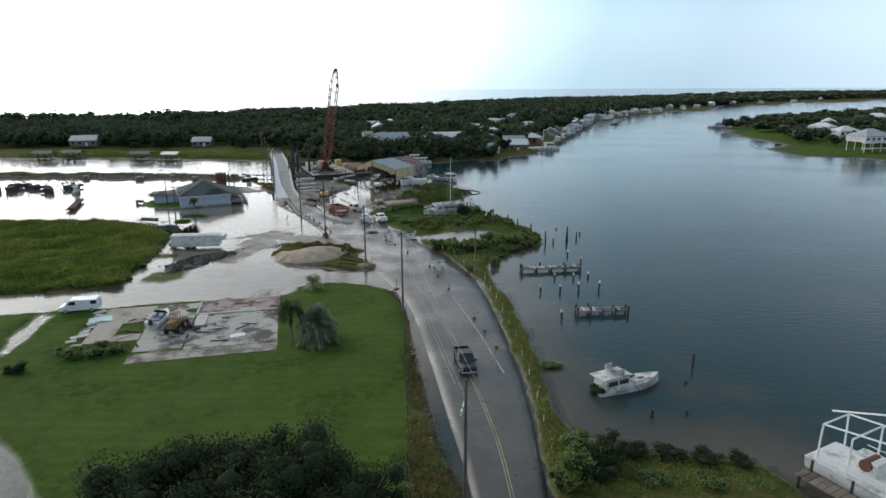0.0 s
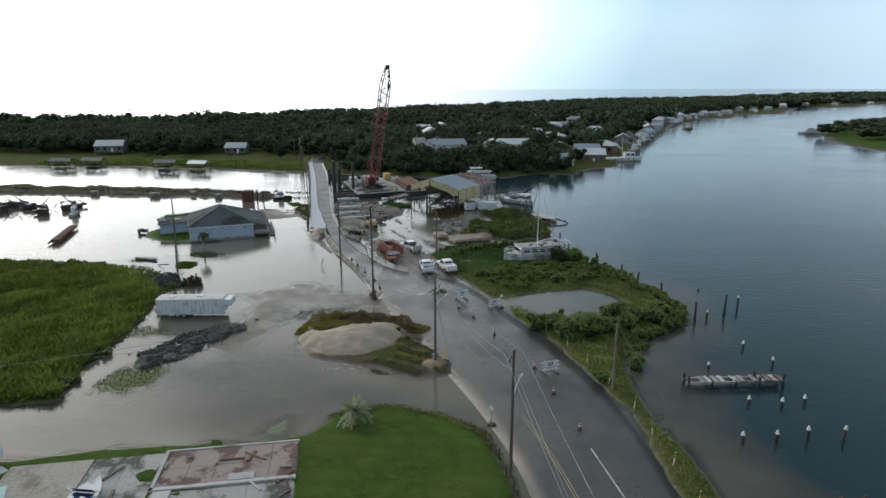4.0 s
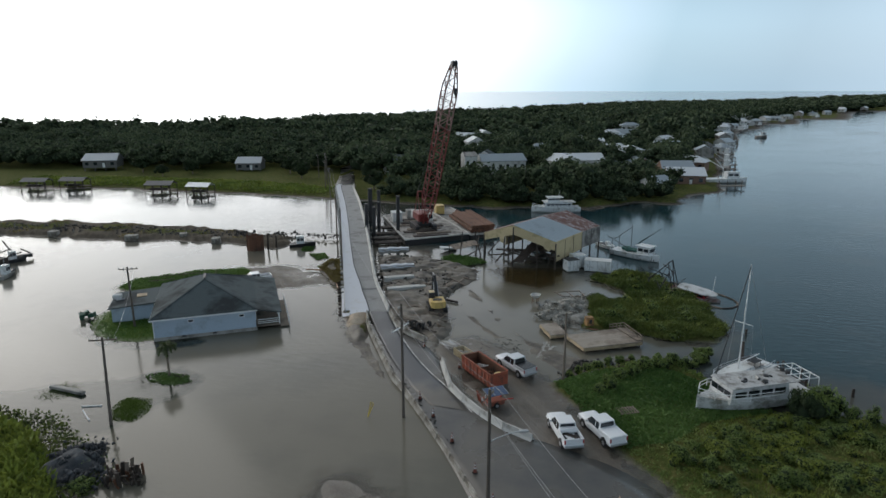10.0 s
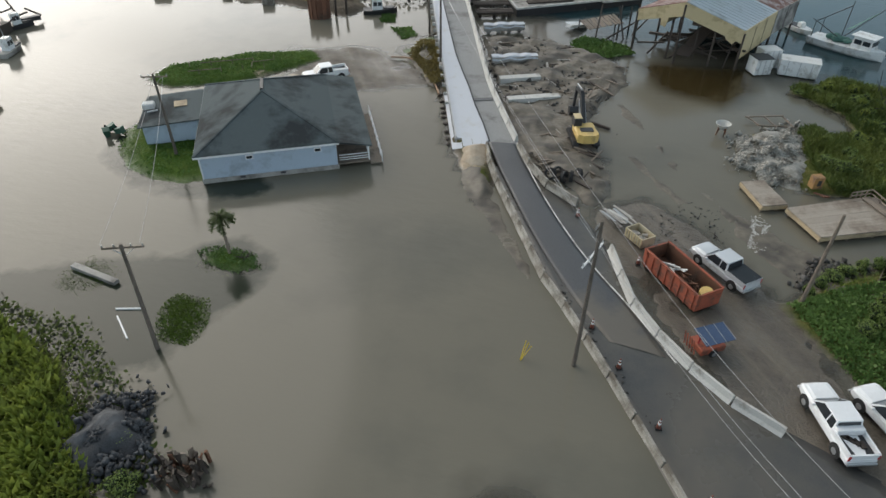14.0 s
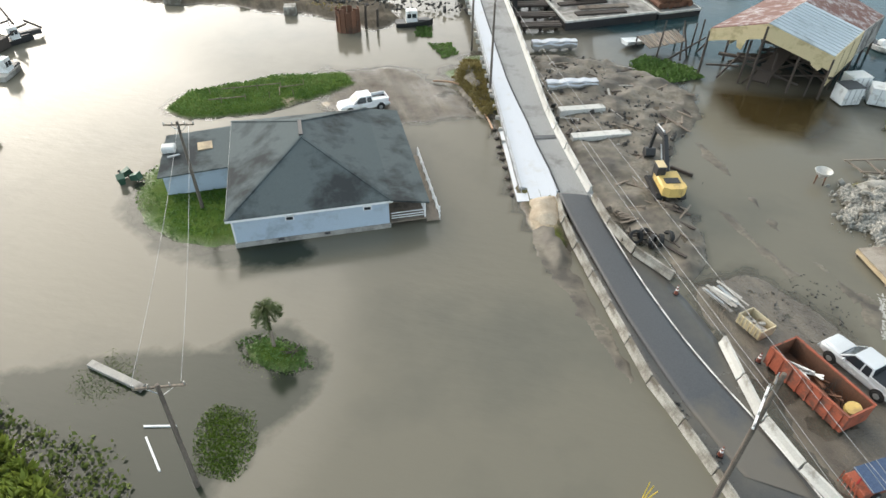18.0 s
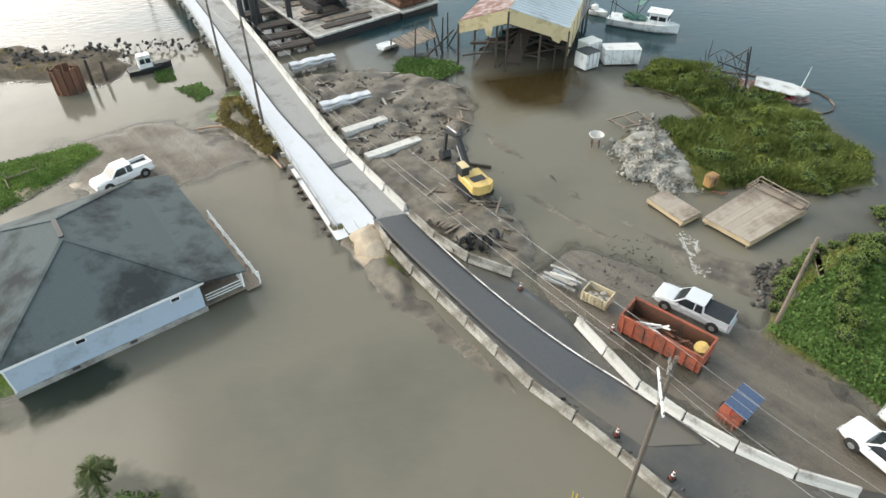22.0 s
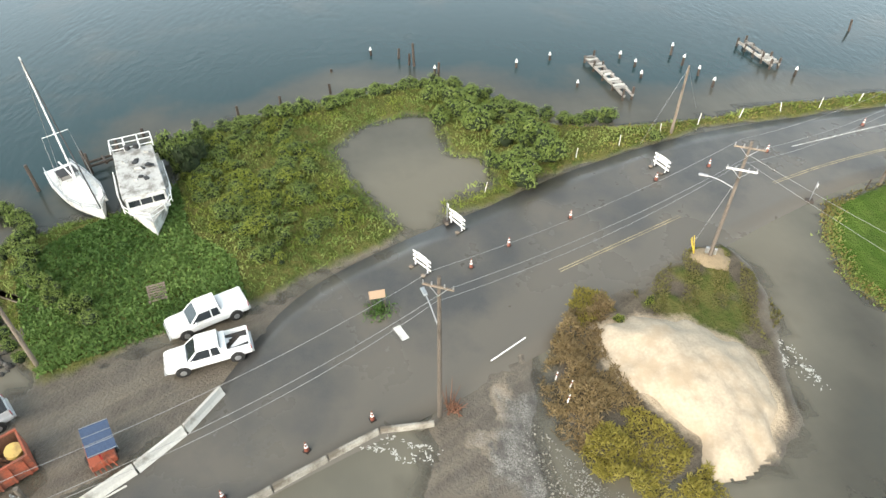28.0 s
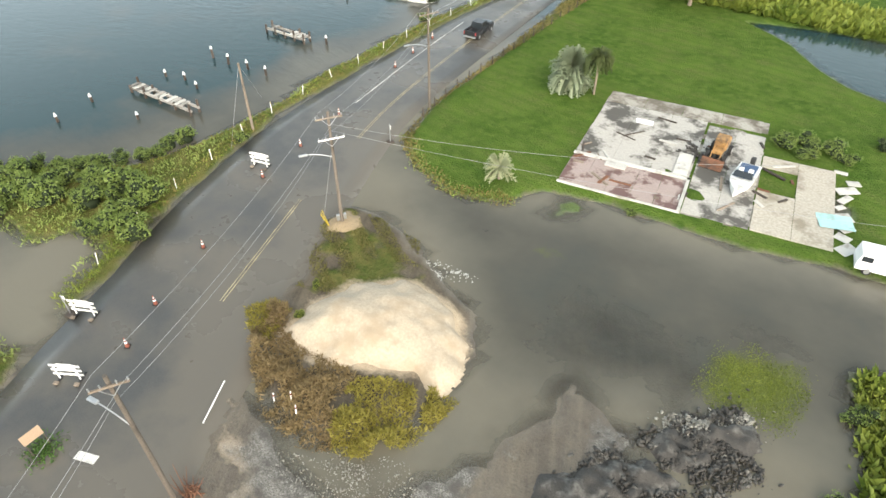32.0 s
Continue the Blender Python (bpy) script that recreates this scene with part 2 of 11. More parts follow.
    addh = n.new("ShaderNodeMath")
    l.new(fine, addh.inputs[0])
    l.new(mid, addh.inputs[1])
    tuft = noise_node(3.2, 3, 0.75)
    gm, ga = n.new("ShaderNodeMath"), n.new("ShaderNodeMath")
    gm.operation = "MAXIMUM"
    l.new(field("lawn"), gm.inputs[0])
    l.new(field("wild"), gm.inputs[1])
    ga.operation, gq = "MULTIPLY", n.new("ShaderNodeMath")
    l.new(gm.outputs[0], ga.inputs[0])
    l.new(tuft, ga.inputs[1])
    gq.operation, gq.inputs[1].default_value = "MULTIPLY_ADD", 3.0
    l.new(ga.outputs[0], gq.inputs[0])
    l.new(addh.outputs[0], gq.inputs[2])
    l.new(gq.outputs[0], bp.inputs["Height"])
    l.new(bp.outputs[0], b.inputs["Normal"])
    return m


def water_mat():
    """Flood water: brown silt inland, dark blue-green in the channel; the bed shows through where it is shallow."""
    m = bpy.data.materials.new("water")
    m.use_nodes = True
    n, l = m.node_tree.nodes, m.node_tree.links
    b, out = n["Principled BSDF"], n["Material Output"]
    tc = n.new("ShaderNodeTexCoord")

    def noise_node(scale, detail=4, rough=0.55, stretch=None):
        t = n.new("ShaderNodeTexNoise")
        t.inputs["Scale"].default_value, t.inputs["Detail"].default_value, t.inputs["Roughness"].default_value = scale, detail, rough
        if stretch:
            mp = n.new("ShaderNodeMapping")
            mp.inputs["Scale"].default_value, mp.inputs["Rotation"].default_value = stretch, (0, 0, radians(25))
            l.new(tc.outputs["Object"], mp.inputs[0])
            l.new(mp.outputs[0], t.inputs["Vector"])
        else:
            l.new(tc.outputs["Object"], t.inputs["Vector"])
        return t.outputs[0]

    silt, clear = n.new("ShaderNodeAttribute"), n.new("ShaderNodeAttribute")
    silt.attribute_name, clear.attribute_name = "silt", "clear"
    swirl = noise_node(0.05, 5, 0.6)
    sw, add = n.new("ShaderNodeMapRange"), n.new("ShaderNodeMath")
    sw.inputs[1].default_value, sw.inputs[2].default_value, sw.inputs[3].default_value, sw.inputs[4].default_value = 0.3, 0.7, -0.25, 0.25
    l.new(swirl, sw.inputs[0])
    l.new(silt.outputs["Fac"], add.inputs[0])
    l.new(sw.outputs[0], add.inputs[1])
    ramp = n.new("ShaderNodeValToRGB")
    cr = ramp.color_ramp
    cr.elements[0].position, cr.elements[0].color = 0.05, (0.019, 0.046, 0.052, 1)
    cr.elements[1].position, cr.elements[1].color = 1.1, (0.156, 0.143, 0.112, 1)
    for p, c in ((0.30, (0.060, 0.064, 0.056, 1)), (0.45, (0.078, 0.075, 0.062, 1)), (0.8, (0.126, 0.119, 0.096, 1))):
        e = cr.elements.new(p)
        e.color = c
    l.new(add.outputs[0], ramp.inputs[0])
    # brown water, with the reflection of the boat shed's dark underside painted in
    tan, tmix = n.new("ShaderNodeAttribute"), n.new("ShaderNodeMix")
    tan.attribute_name = "brown_reflection"
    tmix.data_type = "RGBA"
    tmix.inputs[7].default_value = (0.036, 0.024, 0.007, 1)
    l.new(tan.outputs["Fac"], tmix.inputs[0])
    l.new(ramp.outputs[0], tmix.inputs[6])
    weed_a, wmix, wsum, wmap = n.new("ShaderNodeAttribute"), n.new("ShaderNodeMix"), n.new("ShaderNodeMath"), n.new("ShaderNodeMapRange")
    weed_a.attribute_name = "weed"
    weed_n = noise_node(0.22, 6, 0.62)
    wsum.operation = "ADD"
    l.new(weed_a.outputs["Fac"], wsum.inputs[0])
    l.new(weed_n, wsum.inputs[1])
    wmap.inputs[1].default_value, wmap.inputs[2].default_value, wmap.inputs[3].default_value, wmap.inputs[4].default_value = 0.82, 1.12, 0.0, 0.9
    l.new(wsum.outputs[0], wmap.inputs[0])
    wmix.data_type = "RGBA"
    wmix.inputs[7].default_value = (0.017, 0.025, 0.016, 1)
    l.new(wmap.outputs[0], wmix.inputs[0])
    l.new(tmix.outputs[2], wmix.inputs[6])
    alg, amap, asum, amix = n.new("ShaderNodeAttribute"), n.new("ShaderNodeMapRange"), n.new("ShaderNodeMath"), n.new("ShaderNodeMix")
    alg.attribute_name = "algae"
    l.new(alg.outputs["Fac"], asum.inputs[0])
    l.new(noise_node(0.55, 7, 0.68), asum.inputs[1])
    amap.inputs[1].default_value, amap.inputs[2].default_value, amap.inputs[3].default_value, amap.inputs[4].default_value = 0.80, 1.35, 0.0, 0.85
    l.new(asum.outputs[0], amap.inputs[0])
    amix.data_type = "RGBA"
    amix.inputs[7].default_value = (0.105, 0.130, 0.020, 1)
    l.new(amap.outputs[0], amix.inputs[0])
    l.new(wmix.outputs[2], amix.inputs[6])
    l.new(amix.outputs[2], b.inputs["Base Color"])
    b.inputs["Roughness"].default_value = 0.11
    b.inputs["IOR"].default_value = 1.33
    rip, fine = noise_node(0.55, 3, 0.5, (1, 2.2, 1)), noise_node(2.6, 4, 0.6, (1, 2.0, 1))
    wind = noise_node(0.018, 4, 0.6, (1, 2.5, 1))
    wr = n.new("ShaderNodeMapRange")
    wr.inputs[1].default_value, wr.inputs[2].default_value, wr.inputs[3].default_value, wr.inputs[4].default_value = 0.4, 0.65, 0.12, 0.4
    l.new(wind, wr.inputs[0])
    b1, b2 = n.new("ShaderNodeBump"), n.new("ShaderNodeBump")
    b1.inputs["Distance"].default_value, b2.inputs["Distance"].default_value = 0.12, 0.03
    calm, wq = n.new("ShaderNodeMapRange"), n.new("ShaderNodeMath")
    calm.inputs[1].default_value, calm.inputs[2].default_value, calm.inputs[3].default_value, calm.inputs[4].default_value = 0.35, 0.9, 1.0, 0.7
    l.new(silt.outputs["Fac"], calm.inputs[0])
    wq.operation = "MULTIPLY"
    l.new(wr.outputs[0], wq.inputs[0])
    l.new(calm.outputs[0], wq.inputs[1])
    l.new(wq.outputs[0], b1.inputs["Strength"])
    l.new(wq.outputs[0], b2.inputs["Strength"])
    l.new(rip, b1.inputs["Height"])
    l.new(fine, b2.inputs["Height"])
    l.new(b1.outputs[0], b2.inputs["Normal"])
    l.new(b2.outputs[0], b.inputs["Normal"])
    tr, mix = n.new("ShaderNodeBsdfTransparent"), n.new("ShaderNodeMixShader")
    patch = noise_node(0.5, 6, 0.65)
    cm, pm = n.new("ShaderNodeMath"), n.new("ShaderNodeMapRange")
    pm.inputs[1].default_value, pm.inputs[2].default_value, pm.inputs[3].default_value, pm.inputs[4].default_value = 0.35, 0.65, 0.55, 1.2
    l.new(patch, pm.inputs[0])
    cm.operation, cm.use_clamp = "MULTIPLY", True
    l.new(clear.outputs["Fac"], cm.inputs[0])
    l.new(pm.outputs[0], cm.inputs[1])
    gloss, fres, thin = n.new("ShaderNodeBsdfGlossy"), n.new("ShaderNodeFresnel"), n.new("ShaderNodeMixShader")
    gloss.inputs["Roughness"].default_value, fres.inputs[0].default_value = 0.10, 1.33
    l.new(b2.outputs[0], gloss.inputs["Normal"])
    l.new(b2.outputs[0], fres.inputs["Normal"])
    l.new(fres.outputs[0], thin.inputs[0])
    l.new(tr.outputs[0], thin.inputs[1])
    l.new(gloss.outputs[0], thin.inputs[2])
    l.new(cm.outputs[0], mix.inputs[0])
    l.new(b.outputs[0], mix.inputs[1])
    l.new(thin.outputs[0], mix.inputs[2])
    l.new(mix.outputs[0], out.inputs[0])
    return m


def asphalt_mat(name, base=(0.062, 0.062, 0.061), silt_lo=0.42, silt_hi=0.64, silt=(0.118, 0.106, 0.089)):
    """Wet worn asphalt with films of silt and water."""
    m = bpy.data.materials.new(name)
    m.use_nodes = True
    n, l = m.node_tree.nodes, m.node_tree.links
    b = n["Principled BSDF"]
    tc = n.new("ShaderNodeTexCoord")
    fine, patch = n.new("ShaderNodeTexNoise"), n.new("ShaderNodeTexNoise")
    fine.inputs["Scale"].default_value, fine.inputs["Detail"].default_value = 9, 6
    patch.inputs["Scale"].default_value, patch.inputs["Detail"].default_value, patch.inputs["Roughness"].default_value = 0.11, 7, 0.6
    l.new(tc.outputs["Object"], fine.inputs["Vector"])
    l.new(tc.outputs["Object"], patch.inputs["Vector"])
    mr, sc = n.new("ShaderNodeMapRange"), n.new("ShaderNodeVectorMath")
    mr.inputs[3].default_value, mr.inputs[4].default_value = 0.7, 1.3
    l.new(fine.outputs[0], mr.inputs[0])
    sc.operation = "SCALE"
    sc.inputs[0].default_value = base
    l.new(mr.outputs[0], sc.inputs[3])
    mix, pr = n.new("ShaderNodeMix"), n.new("ShaderNodeMapRange")
    mix.data_type = "RGBA"
    pr.inputs[1].default_value, pr.inputs[2].default_value = silt_lo, silt_hi
    edge_a, sub_e, add_e = n.new("ShaderNodeAttribute"), n.new("ShaderNodeMapRange"), n.new("ShaderNodeMath")
    edge_a.attribute_name = "drift"
    sub_e.inputs[1].default_value, sub_e.inputs[2].default_value, sub_e.inputs[3].default_value, sub_e.inputs[4].default_value = 0.0, 1.0, 0.0, 0.4
    l.new(edge_a.outputs["Fac"], sub_e.inputs[0])
    l.new(patch.outputs[0], add_e.inputs[0])
    l.new(sub_e.outputs[0], add_e.inputs[1])
    l.new(add_e.outputs[0], pr.inputs[0])
    l.new(pr.outputs[0], mix.inputs[0])
    l.new(sc.outputs[0], mix.inputs[6])
    mix.inputs[7].default_value = (*silt, 1)
    l.new(mix.outputs[2], b.inputs["Base Color"])
    rr = n.new("ShaderNodeMapRange")
    rr.inputs[1].default_value, rr.inputs[2].default_value, rr.inputs[3].default_value, rr.inputs[4].default_value = silt_lo - 0.1, silt_hi, 0.5, 0.2
    l.new(patch.outputs[0], rr.inputs[0])
    l.new(rr.outputs[0], b.inputs["Roughness"])
    bp = n.new("ShaderNodeBump")
    bp.inputs["Strength"].default_value, bp.inputs["Distance"].default_value = 0.25, 0.02
    l.new(fine.outputs[0], bp.inputs["Height"])
    l.new(bp.outputs[0], b.inputs["Normal"])
    return m


GROUND, WATER = ground_mat(), water_mat()
ASPHALT = asphalt_mat("asphalt_wet")
ASPHALT_NEW = asphalt_mat("asphalt_dark", (0.066, 0.069, 0.075), 0.60, 0.74)
DECK_CONC = mat("bridge_concrete", (0.27, 0.27, 0.265), 0.7, var=0.15, dirt=(0.16, 0.155, 0.15), dirt_scale=0.35)
CONC = mat("pale_concrete", (0.50, 0.49, 0.46), 0.75, var=0.12, dirt=(0.27, 0.25, 0.22), dirt_scale=0.7, per_object=0.1)
CONC_OLD = mat("stained_concrete", (0.36, 0.34, 0.31), 0.8, var=0.2, dirt=(0.12, 0.11, 0.10), dirt_scale=0.35, dirt_amount=0.55)
CONC_SLAB = mat("bare_slab_concrete", (0.42, 0.40, 0.37), 0.8, var=0.2, scale=1.5, dirt=(0.088, 0.083, 0.074), dirt_scale=0.24, dirt_amount=0.50, dirt_edge=0.09)
CONC_DIRTY = mat("mud_stained_concrete", (0.36, 0.34, 0.30), 0.8, var=0.2, dirt=(0.14, 0.12, 0.095), dirt_scale=0.5, dirt_amount=0.62, per_object=0.15)
SLAB_RED = mat("reddish_concrete", (0.34, 0.27, 0.25), 0.8, var=0.25, dirt=(0.145, 0.085, 0.078), dirt_scale=0.35, dirt_amount=0.5, dirt_edge=0.07)
APRON = mat("pale_tan_concrete", (0.41, 0.375, 0.32), 0.85, var=0.22, scale=1.0, dirt=(0.25, 0.22, 0.17), dirt_scale=0.3, dirt_amount=0.42, dirt_edge=0.12)
CHALK = mat("white_cover", (0.54, 0.56, 0.60), 0.6, var=0.06, dirt=(0.5, 0.5, 0.5), dirt_amount=0.2)
WOOD = mat("weathered_wood", (0.20, 0.16, 0.125), 0.8, var=0.3, dirt=(0.09, 0.075, 0.06), per_object=0.25)
WOOD_DARK = mat("creosoted_wood", (0.055, 0.042, 0.034), 0.75, var=0.3, per_object=0.25)
WOOD_PALE = mat("new_plywood", (0.45, 0.35, 0.22), 0.75, var=0.15, dirt=(0.28, 0.22, 0.15))
RUST = mat("rusted_steel", (0.16, 0.075, 0.045), 0.8, metal=0.2, var=0.3, dirt=(0.07, 0.045, 0.035), per_object=0.25)
STEEL_DARK = mat("dark_steel", (0.05, 0.05, 0.052), 0.55, metal=0.5, var=0.2)
STEEL = mat("galvanised_steel", (0.45, 0.46, 0.47), 0.42, metal=0.8, var=0.12)
CRANE_RED = mat("crane_red_paint", (0.20, 0.035, 0.03), 0.5, var=0.15, dirt=(0.10, 0.035, 0.025))
ORANGE = mat("orange_red_paint", (0.34, 0.085, 0.045), 0.65, var=0.22, dirt=(0.13, 0.06, 0.042), dirt_scale=1.2, dirt_amount=0.5)
YELLOW = mat("machine_yellow", (0.60, 0.42, 0.14), 0.5, var=0.12, dirt=(0.27, 0.19, 0.09), dirt_amount=0.4)
RUST_YELLOW = mat("rusty_yellow_paint", (0.34, 0.19, 0.07), 0.7, var=0.25, dirt=(0.13, 0.075, 0.045), dirt_scale=1.2, dirt_amount=0.6)
WHITE = mat("white_car_paint", (0.78, 0.79, 0.80), 0.22, var=0.03, scale=1.5, bump=0.0, dirt=(0.5, 0.48, 0.45), dirt_amount=0.15)
SILVER = mat("silver_car_paint", (0.42, 0.44, 0.46), 0.28, metal=0.5, var=0.05, bump=0.0)
SILVER_WHITE = mat("silver_white_paint", (0.62, 0.64, 0.66), 0.25, metal=0.2, var=0.04, bump=0.0)
BLACK_PAINT = mat("black_car_paint", (0.018, 0.019, 0.021), 0.25, var=0.1, bump=0.0)
HULL = mat("white_gelcoat", (0.72, 0.73, 0.72), 0.4, var=0.06, dirt=(0.38, 0.36, 0.32), dirt_scale=0.9, dirt_amount=0.35)
HULL_BLUE = mat("blue_hull_paint", (0.03, 0.075, 0.17), 0.4, var=0.1)
RUBBER = mat("rubber", (0.02, 0.02, 0.02), 0.8, var=0.2)
TRIM = mat("white_trim", (0.78, 0.78, 0.77), 0.6, var=0.06, dirt=(0.55, 0.54, 0.5), dirt_amount=0.2)
SIDING = mat("pale_blue_siding", (0.40, 0.48, 0.56), 0.65, var=0.08, dirt=(0.30, 0.35, 0.40), dirt_scale=0.5)
SHINGLE = mat("dark_grey_shingles", (0.086, 0.105, 0.109), 0.95, var=0.25, scale=6, bump=0.4, dirt=(0.036, 0.041, 0.043), dirt_scale=0.22, dirt_amount=0.5, spec=0.2)
METAL_ROOF = mat("pale_metal_roof", (0.48, 0.53, 0.56), 0.4, metal=0.35, var=0.06, dirt=(0.34, 0.37, 0.38), dirt_scale=0.3)
ROOF_RUST = mat("rusted_roof", (0.175, 0.085, 0.068), 0.8, var=0.3, dirt=(0.40, 0.36, 0.35), dirt_scale=0.8, dirt_amount=0.46)
BUFF = mat("buff_yellow_paint", (0.57, 0.46, 0.27), 0.7, var=0.1, dirt=(0.36, 0.28, 0.15), dirt_scale=0.6)
WHITE_WALL = mat("white_wall", (0.62, 0.62, 0.60), 0.7, var=0.08, dirt=(0.42, 0.41, 0.38), per_object=0.15)
PAINT_W = mat("road_white", (0.62, 0.61, 0.58), 0.6, var=0.2, dirt=(0.22, 0.2, 0.18), dirt_scale=0.5, dirt_amount=0.5)
PAINT_Y = mat("road_yellow", (0.50, 0.42, 0.25), 0.6, var=0.2, dirt=(0.2, 0.17, 0.13), dirt_scale=0.5, dirt_amount=0.5)
CONE = mat("cone_orange", (0.20, 0.06, 0.04), 0.5, var=0.1)
GREEN_BIN = mat("green_plastic", (0.03, 0.09, 0.06), 0.5, var=0.15)
SOLAR = mat("solar_cells", (0.06, 0.09, 0.16), 0.2, var=0.3, bump=0.0)
RUBBLE = mat("broken_concrete", (0.31, 0.30, 0.27), 0.9, var=0.3, dirt=(0.14, 0.125, 0.10), dirt_scale=0.8, dirt_amount=0.5)
RUBBLE_DARK = mat("dark_rubble", (0.052, 0.048, 0.044), 0.8, var=0.5, scale=4.0, bump=0.8, dirt=(0.15, 0.145, 0.135), dirt_scale=0.9, dirt_amount=0.38)
WET_MUD = mat("wet_mud", (0.150, 0.128, 0.098), 0.62, var=0.4, scale=0.7, bump=1.0, dirt=(0.062, 0.053, 0.043), dirt_scale=0.35, dirt_amount=0.55)
SAND = mat("pale_sand", (0.435, 0.36, 0.275), 0.95, var=0.14, scale=1.2, bump=0.5, dirt=(0.36, 0.285, 0.205), dirt_scale=0.4, dirt_amount=0.5)
DRY_EARTH = mat("dry_earth", (0.27, 0.205, 0.13), 0.95, var=0.3, bump=0.6, dirt=(0.15, 0.12, 0.07), dirt_scale=0.9)
RED_LINE = mat("red_paint", (0.35, 0.03, 0.03), 0.5, var=0.1)
GLASS = glass_mat("dark_glass")
# hearts of crowns: shade among the leaves, put into a near-black green
HEART_SHADE = leaf_mat("crown_heart_shade", (0.016, 0.026, 0.012), (0.028, 0.040, 0.018), 0.95, 0.02)
LEAF_OAK = leaf_mat("oak_leaves", (0.016, 0.030, 0.012), (0.052, 0.074, 0.028), 0.8, 0.12)
LEAF_WOODS = leaf_mat("woods_leaves", (0.022, 0.042, 0.022), (0.135, 0.165, 0.082), 0.9, 0.08, 0.28)
LEAF_SHRUB = leaf_mat("shrub_leaves", (0.080, 0.142, 0.030), (0.29, 0.345, 0.105))
LEAF_YELLOW = leaf_mat("yellow_green_leaves", (0.13, 0.175, 0.03), (0.29, 0.32, 0.06))
LEAF_LILY = leaf_mat("water_hyacinth", (0.055, 0.12, 0.028), (0.155, 0.245, 0.068))
LEAF_REED = leaf_mat("marsh_grass", (0.085, 0.14, 0.02), (0.26, 0.30, 0.06))
LEAF_BRUSH = leaf_mat("dead_brush", (0.15, 0.105, 0.055), (0.33, 0.25, 0.13))
LEAF_STRAW = leaf_mat("straw_brush", (0.19, 0.17, 0.04), (0.36, 0.31, 0.075))
LEAF_YARD = leaf_mat("rank_weeds", (0.045, 0.080, 0.020), (0.185, 0.215, 0.055))
LEAF_OLIVE = leaf_mat("trampled_grass", (0.11, 0.105, 0.04), (0.20, 0.185, 0.06))
LEAF_DRY = leaf_mat("dry_grass", (0.14, 0.11, 0.04), (0.30, 0.24, 0.09))
LEAF_POND = leaf_mat("pond_weed", (0.105, 0.145, 0.022), (0.20, 0.235, 0.042))
LEAF_SUNK = leaf_mat("sunken_grass", (0.065, 0.115, 0.014), (0.11, 0.168, 0.025))
LEAF_PALM = leaf_mat("palm_leaves", (0.038, 0.062, 0.02), (0.125, 0.150, 0.055))
LEAF_CREAM = leaf_mat("sago_leaves", (0.28, 0.31, 0.17), (0.52, 0.54, 0.36), 0.5, 0.35)
LEAF_SILVER = leaf_mat("silver_palm_leaves", (0.13, 0.17, 0.10), (0.37, 0.42, 0.29), 0.5, 0.35)


# ---- building helpers ----
rng = np.random.default_rng(7)


def part(name, bm, material, parent, label="", smooth=False):
    """One mesh object from a bmesh, under a thing or a part (or at top level where parent is None)."""
    me = bpy.data.meshes.new(name)
    bm.to_mesh(me)
    bm.free()
    if smooth:
        me.shade_smooth()
    me.materials.append(material)
    ob = new(name, me)
    ob.parent = parent
    if label:
        ob["label"] = label
    return ob


def thing(name, label, category, x=0.0, y=0.0, z=0.0, turn=0.0, group="", kind="", tilt=0.0, lean=0.0):
    ob = new(name)
    ob.empty_display_size = 0.3
    ob.matrix_basis = pose(x, y, z, tilt, lean, turn)
    return tagged(ob, label, category, group, kind)


def box(bm, x, y, z, sx, sy, sz, turn=0.0, bevel=0.0, m=None):
    """A box by its middle and size."""
    mm = pose(x, y, z, 0, 0, turn) @ Matrix.Diagonal((sx, sy, sz, 1))
    made = bmesh.ops.create_cube(bm, size=1.0, matrix=(m or Matrix()) @ mm)
    if bevel:
        edges = list({e for v in made["verts"] for e in v.link_edges})
        bmesh.ops.bevel(bm, geom=edges, offset=bevel, segments=1, affect="EDGES", profile=0.5)
    return bm


def rod(bm, a, b, r0, r1=None, seg=8):
    """A round bar from a to b."""
    a, b = Vector(a), Vector(b)
    d = b - a
    m = Matrix.Translation((a + b) / 2) @ d.to_track_quat("Z", "Y").to_matrix().to_4x4()
    bmesh.ops.create_cone(bm, cap_ends=True, segments=seg, radius1=r0, radius2=r0 if r1 is None else r1, depth=d.length, matrix=m)
    return bm


def beam(bm, a, b, w, h):
    """A square bar from a to b."""
    a, b = Vector(a), Vector(b)
    d = b - a
    m = Matrix.Translation((a + b) / 2) @ d.to_track_quat("Z", "Y").to_matrix().to_4x4() @ Matrix.Diagonal((w, h, d.length, 1))
    bmesh.ops.create_cube(bm, size=1.0, matrix=m)
    return bm


def prism(bm, outline, z0, z1):
    """An upright prism over an outline of (x, y)."""
    lo = [bm.verts.new((x, y, z0)) for x, y in outline]
    hi = [bm.verts.new((x, y, z1)) for x, y in outline]
    bm.faces.new(hi)
    bm.faces.new(lo[::-1])
    for k in range(len(lo)):
        j = (k + 1) % len(lo)
        bm.faces.new((lo[k], lo[j], hi[j], hi[k]))
    return bm


def loft(bm, rings, caps=True):
    """Faces between rings of points; each ring is closed."""
    rows = [[bm.verts.new(p) for p in ring] for ring in rings]
    for a, b in zip(rows, rows[1:]):
        for k in range(len(a)):
            j = (k + 1) % len(a)
            bm.faces.new((a[k], a[j], b[j], b[k]))
    if caps:
        bm.faces.new(rows[0][::-1])
        bm.faces.new(rows[-1])
    return bm


def B():
    return bmesh.new()


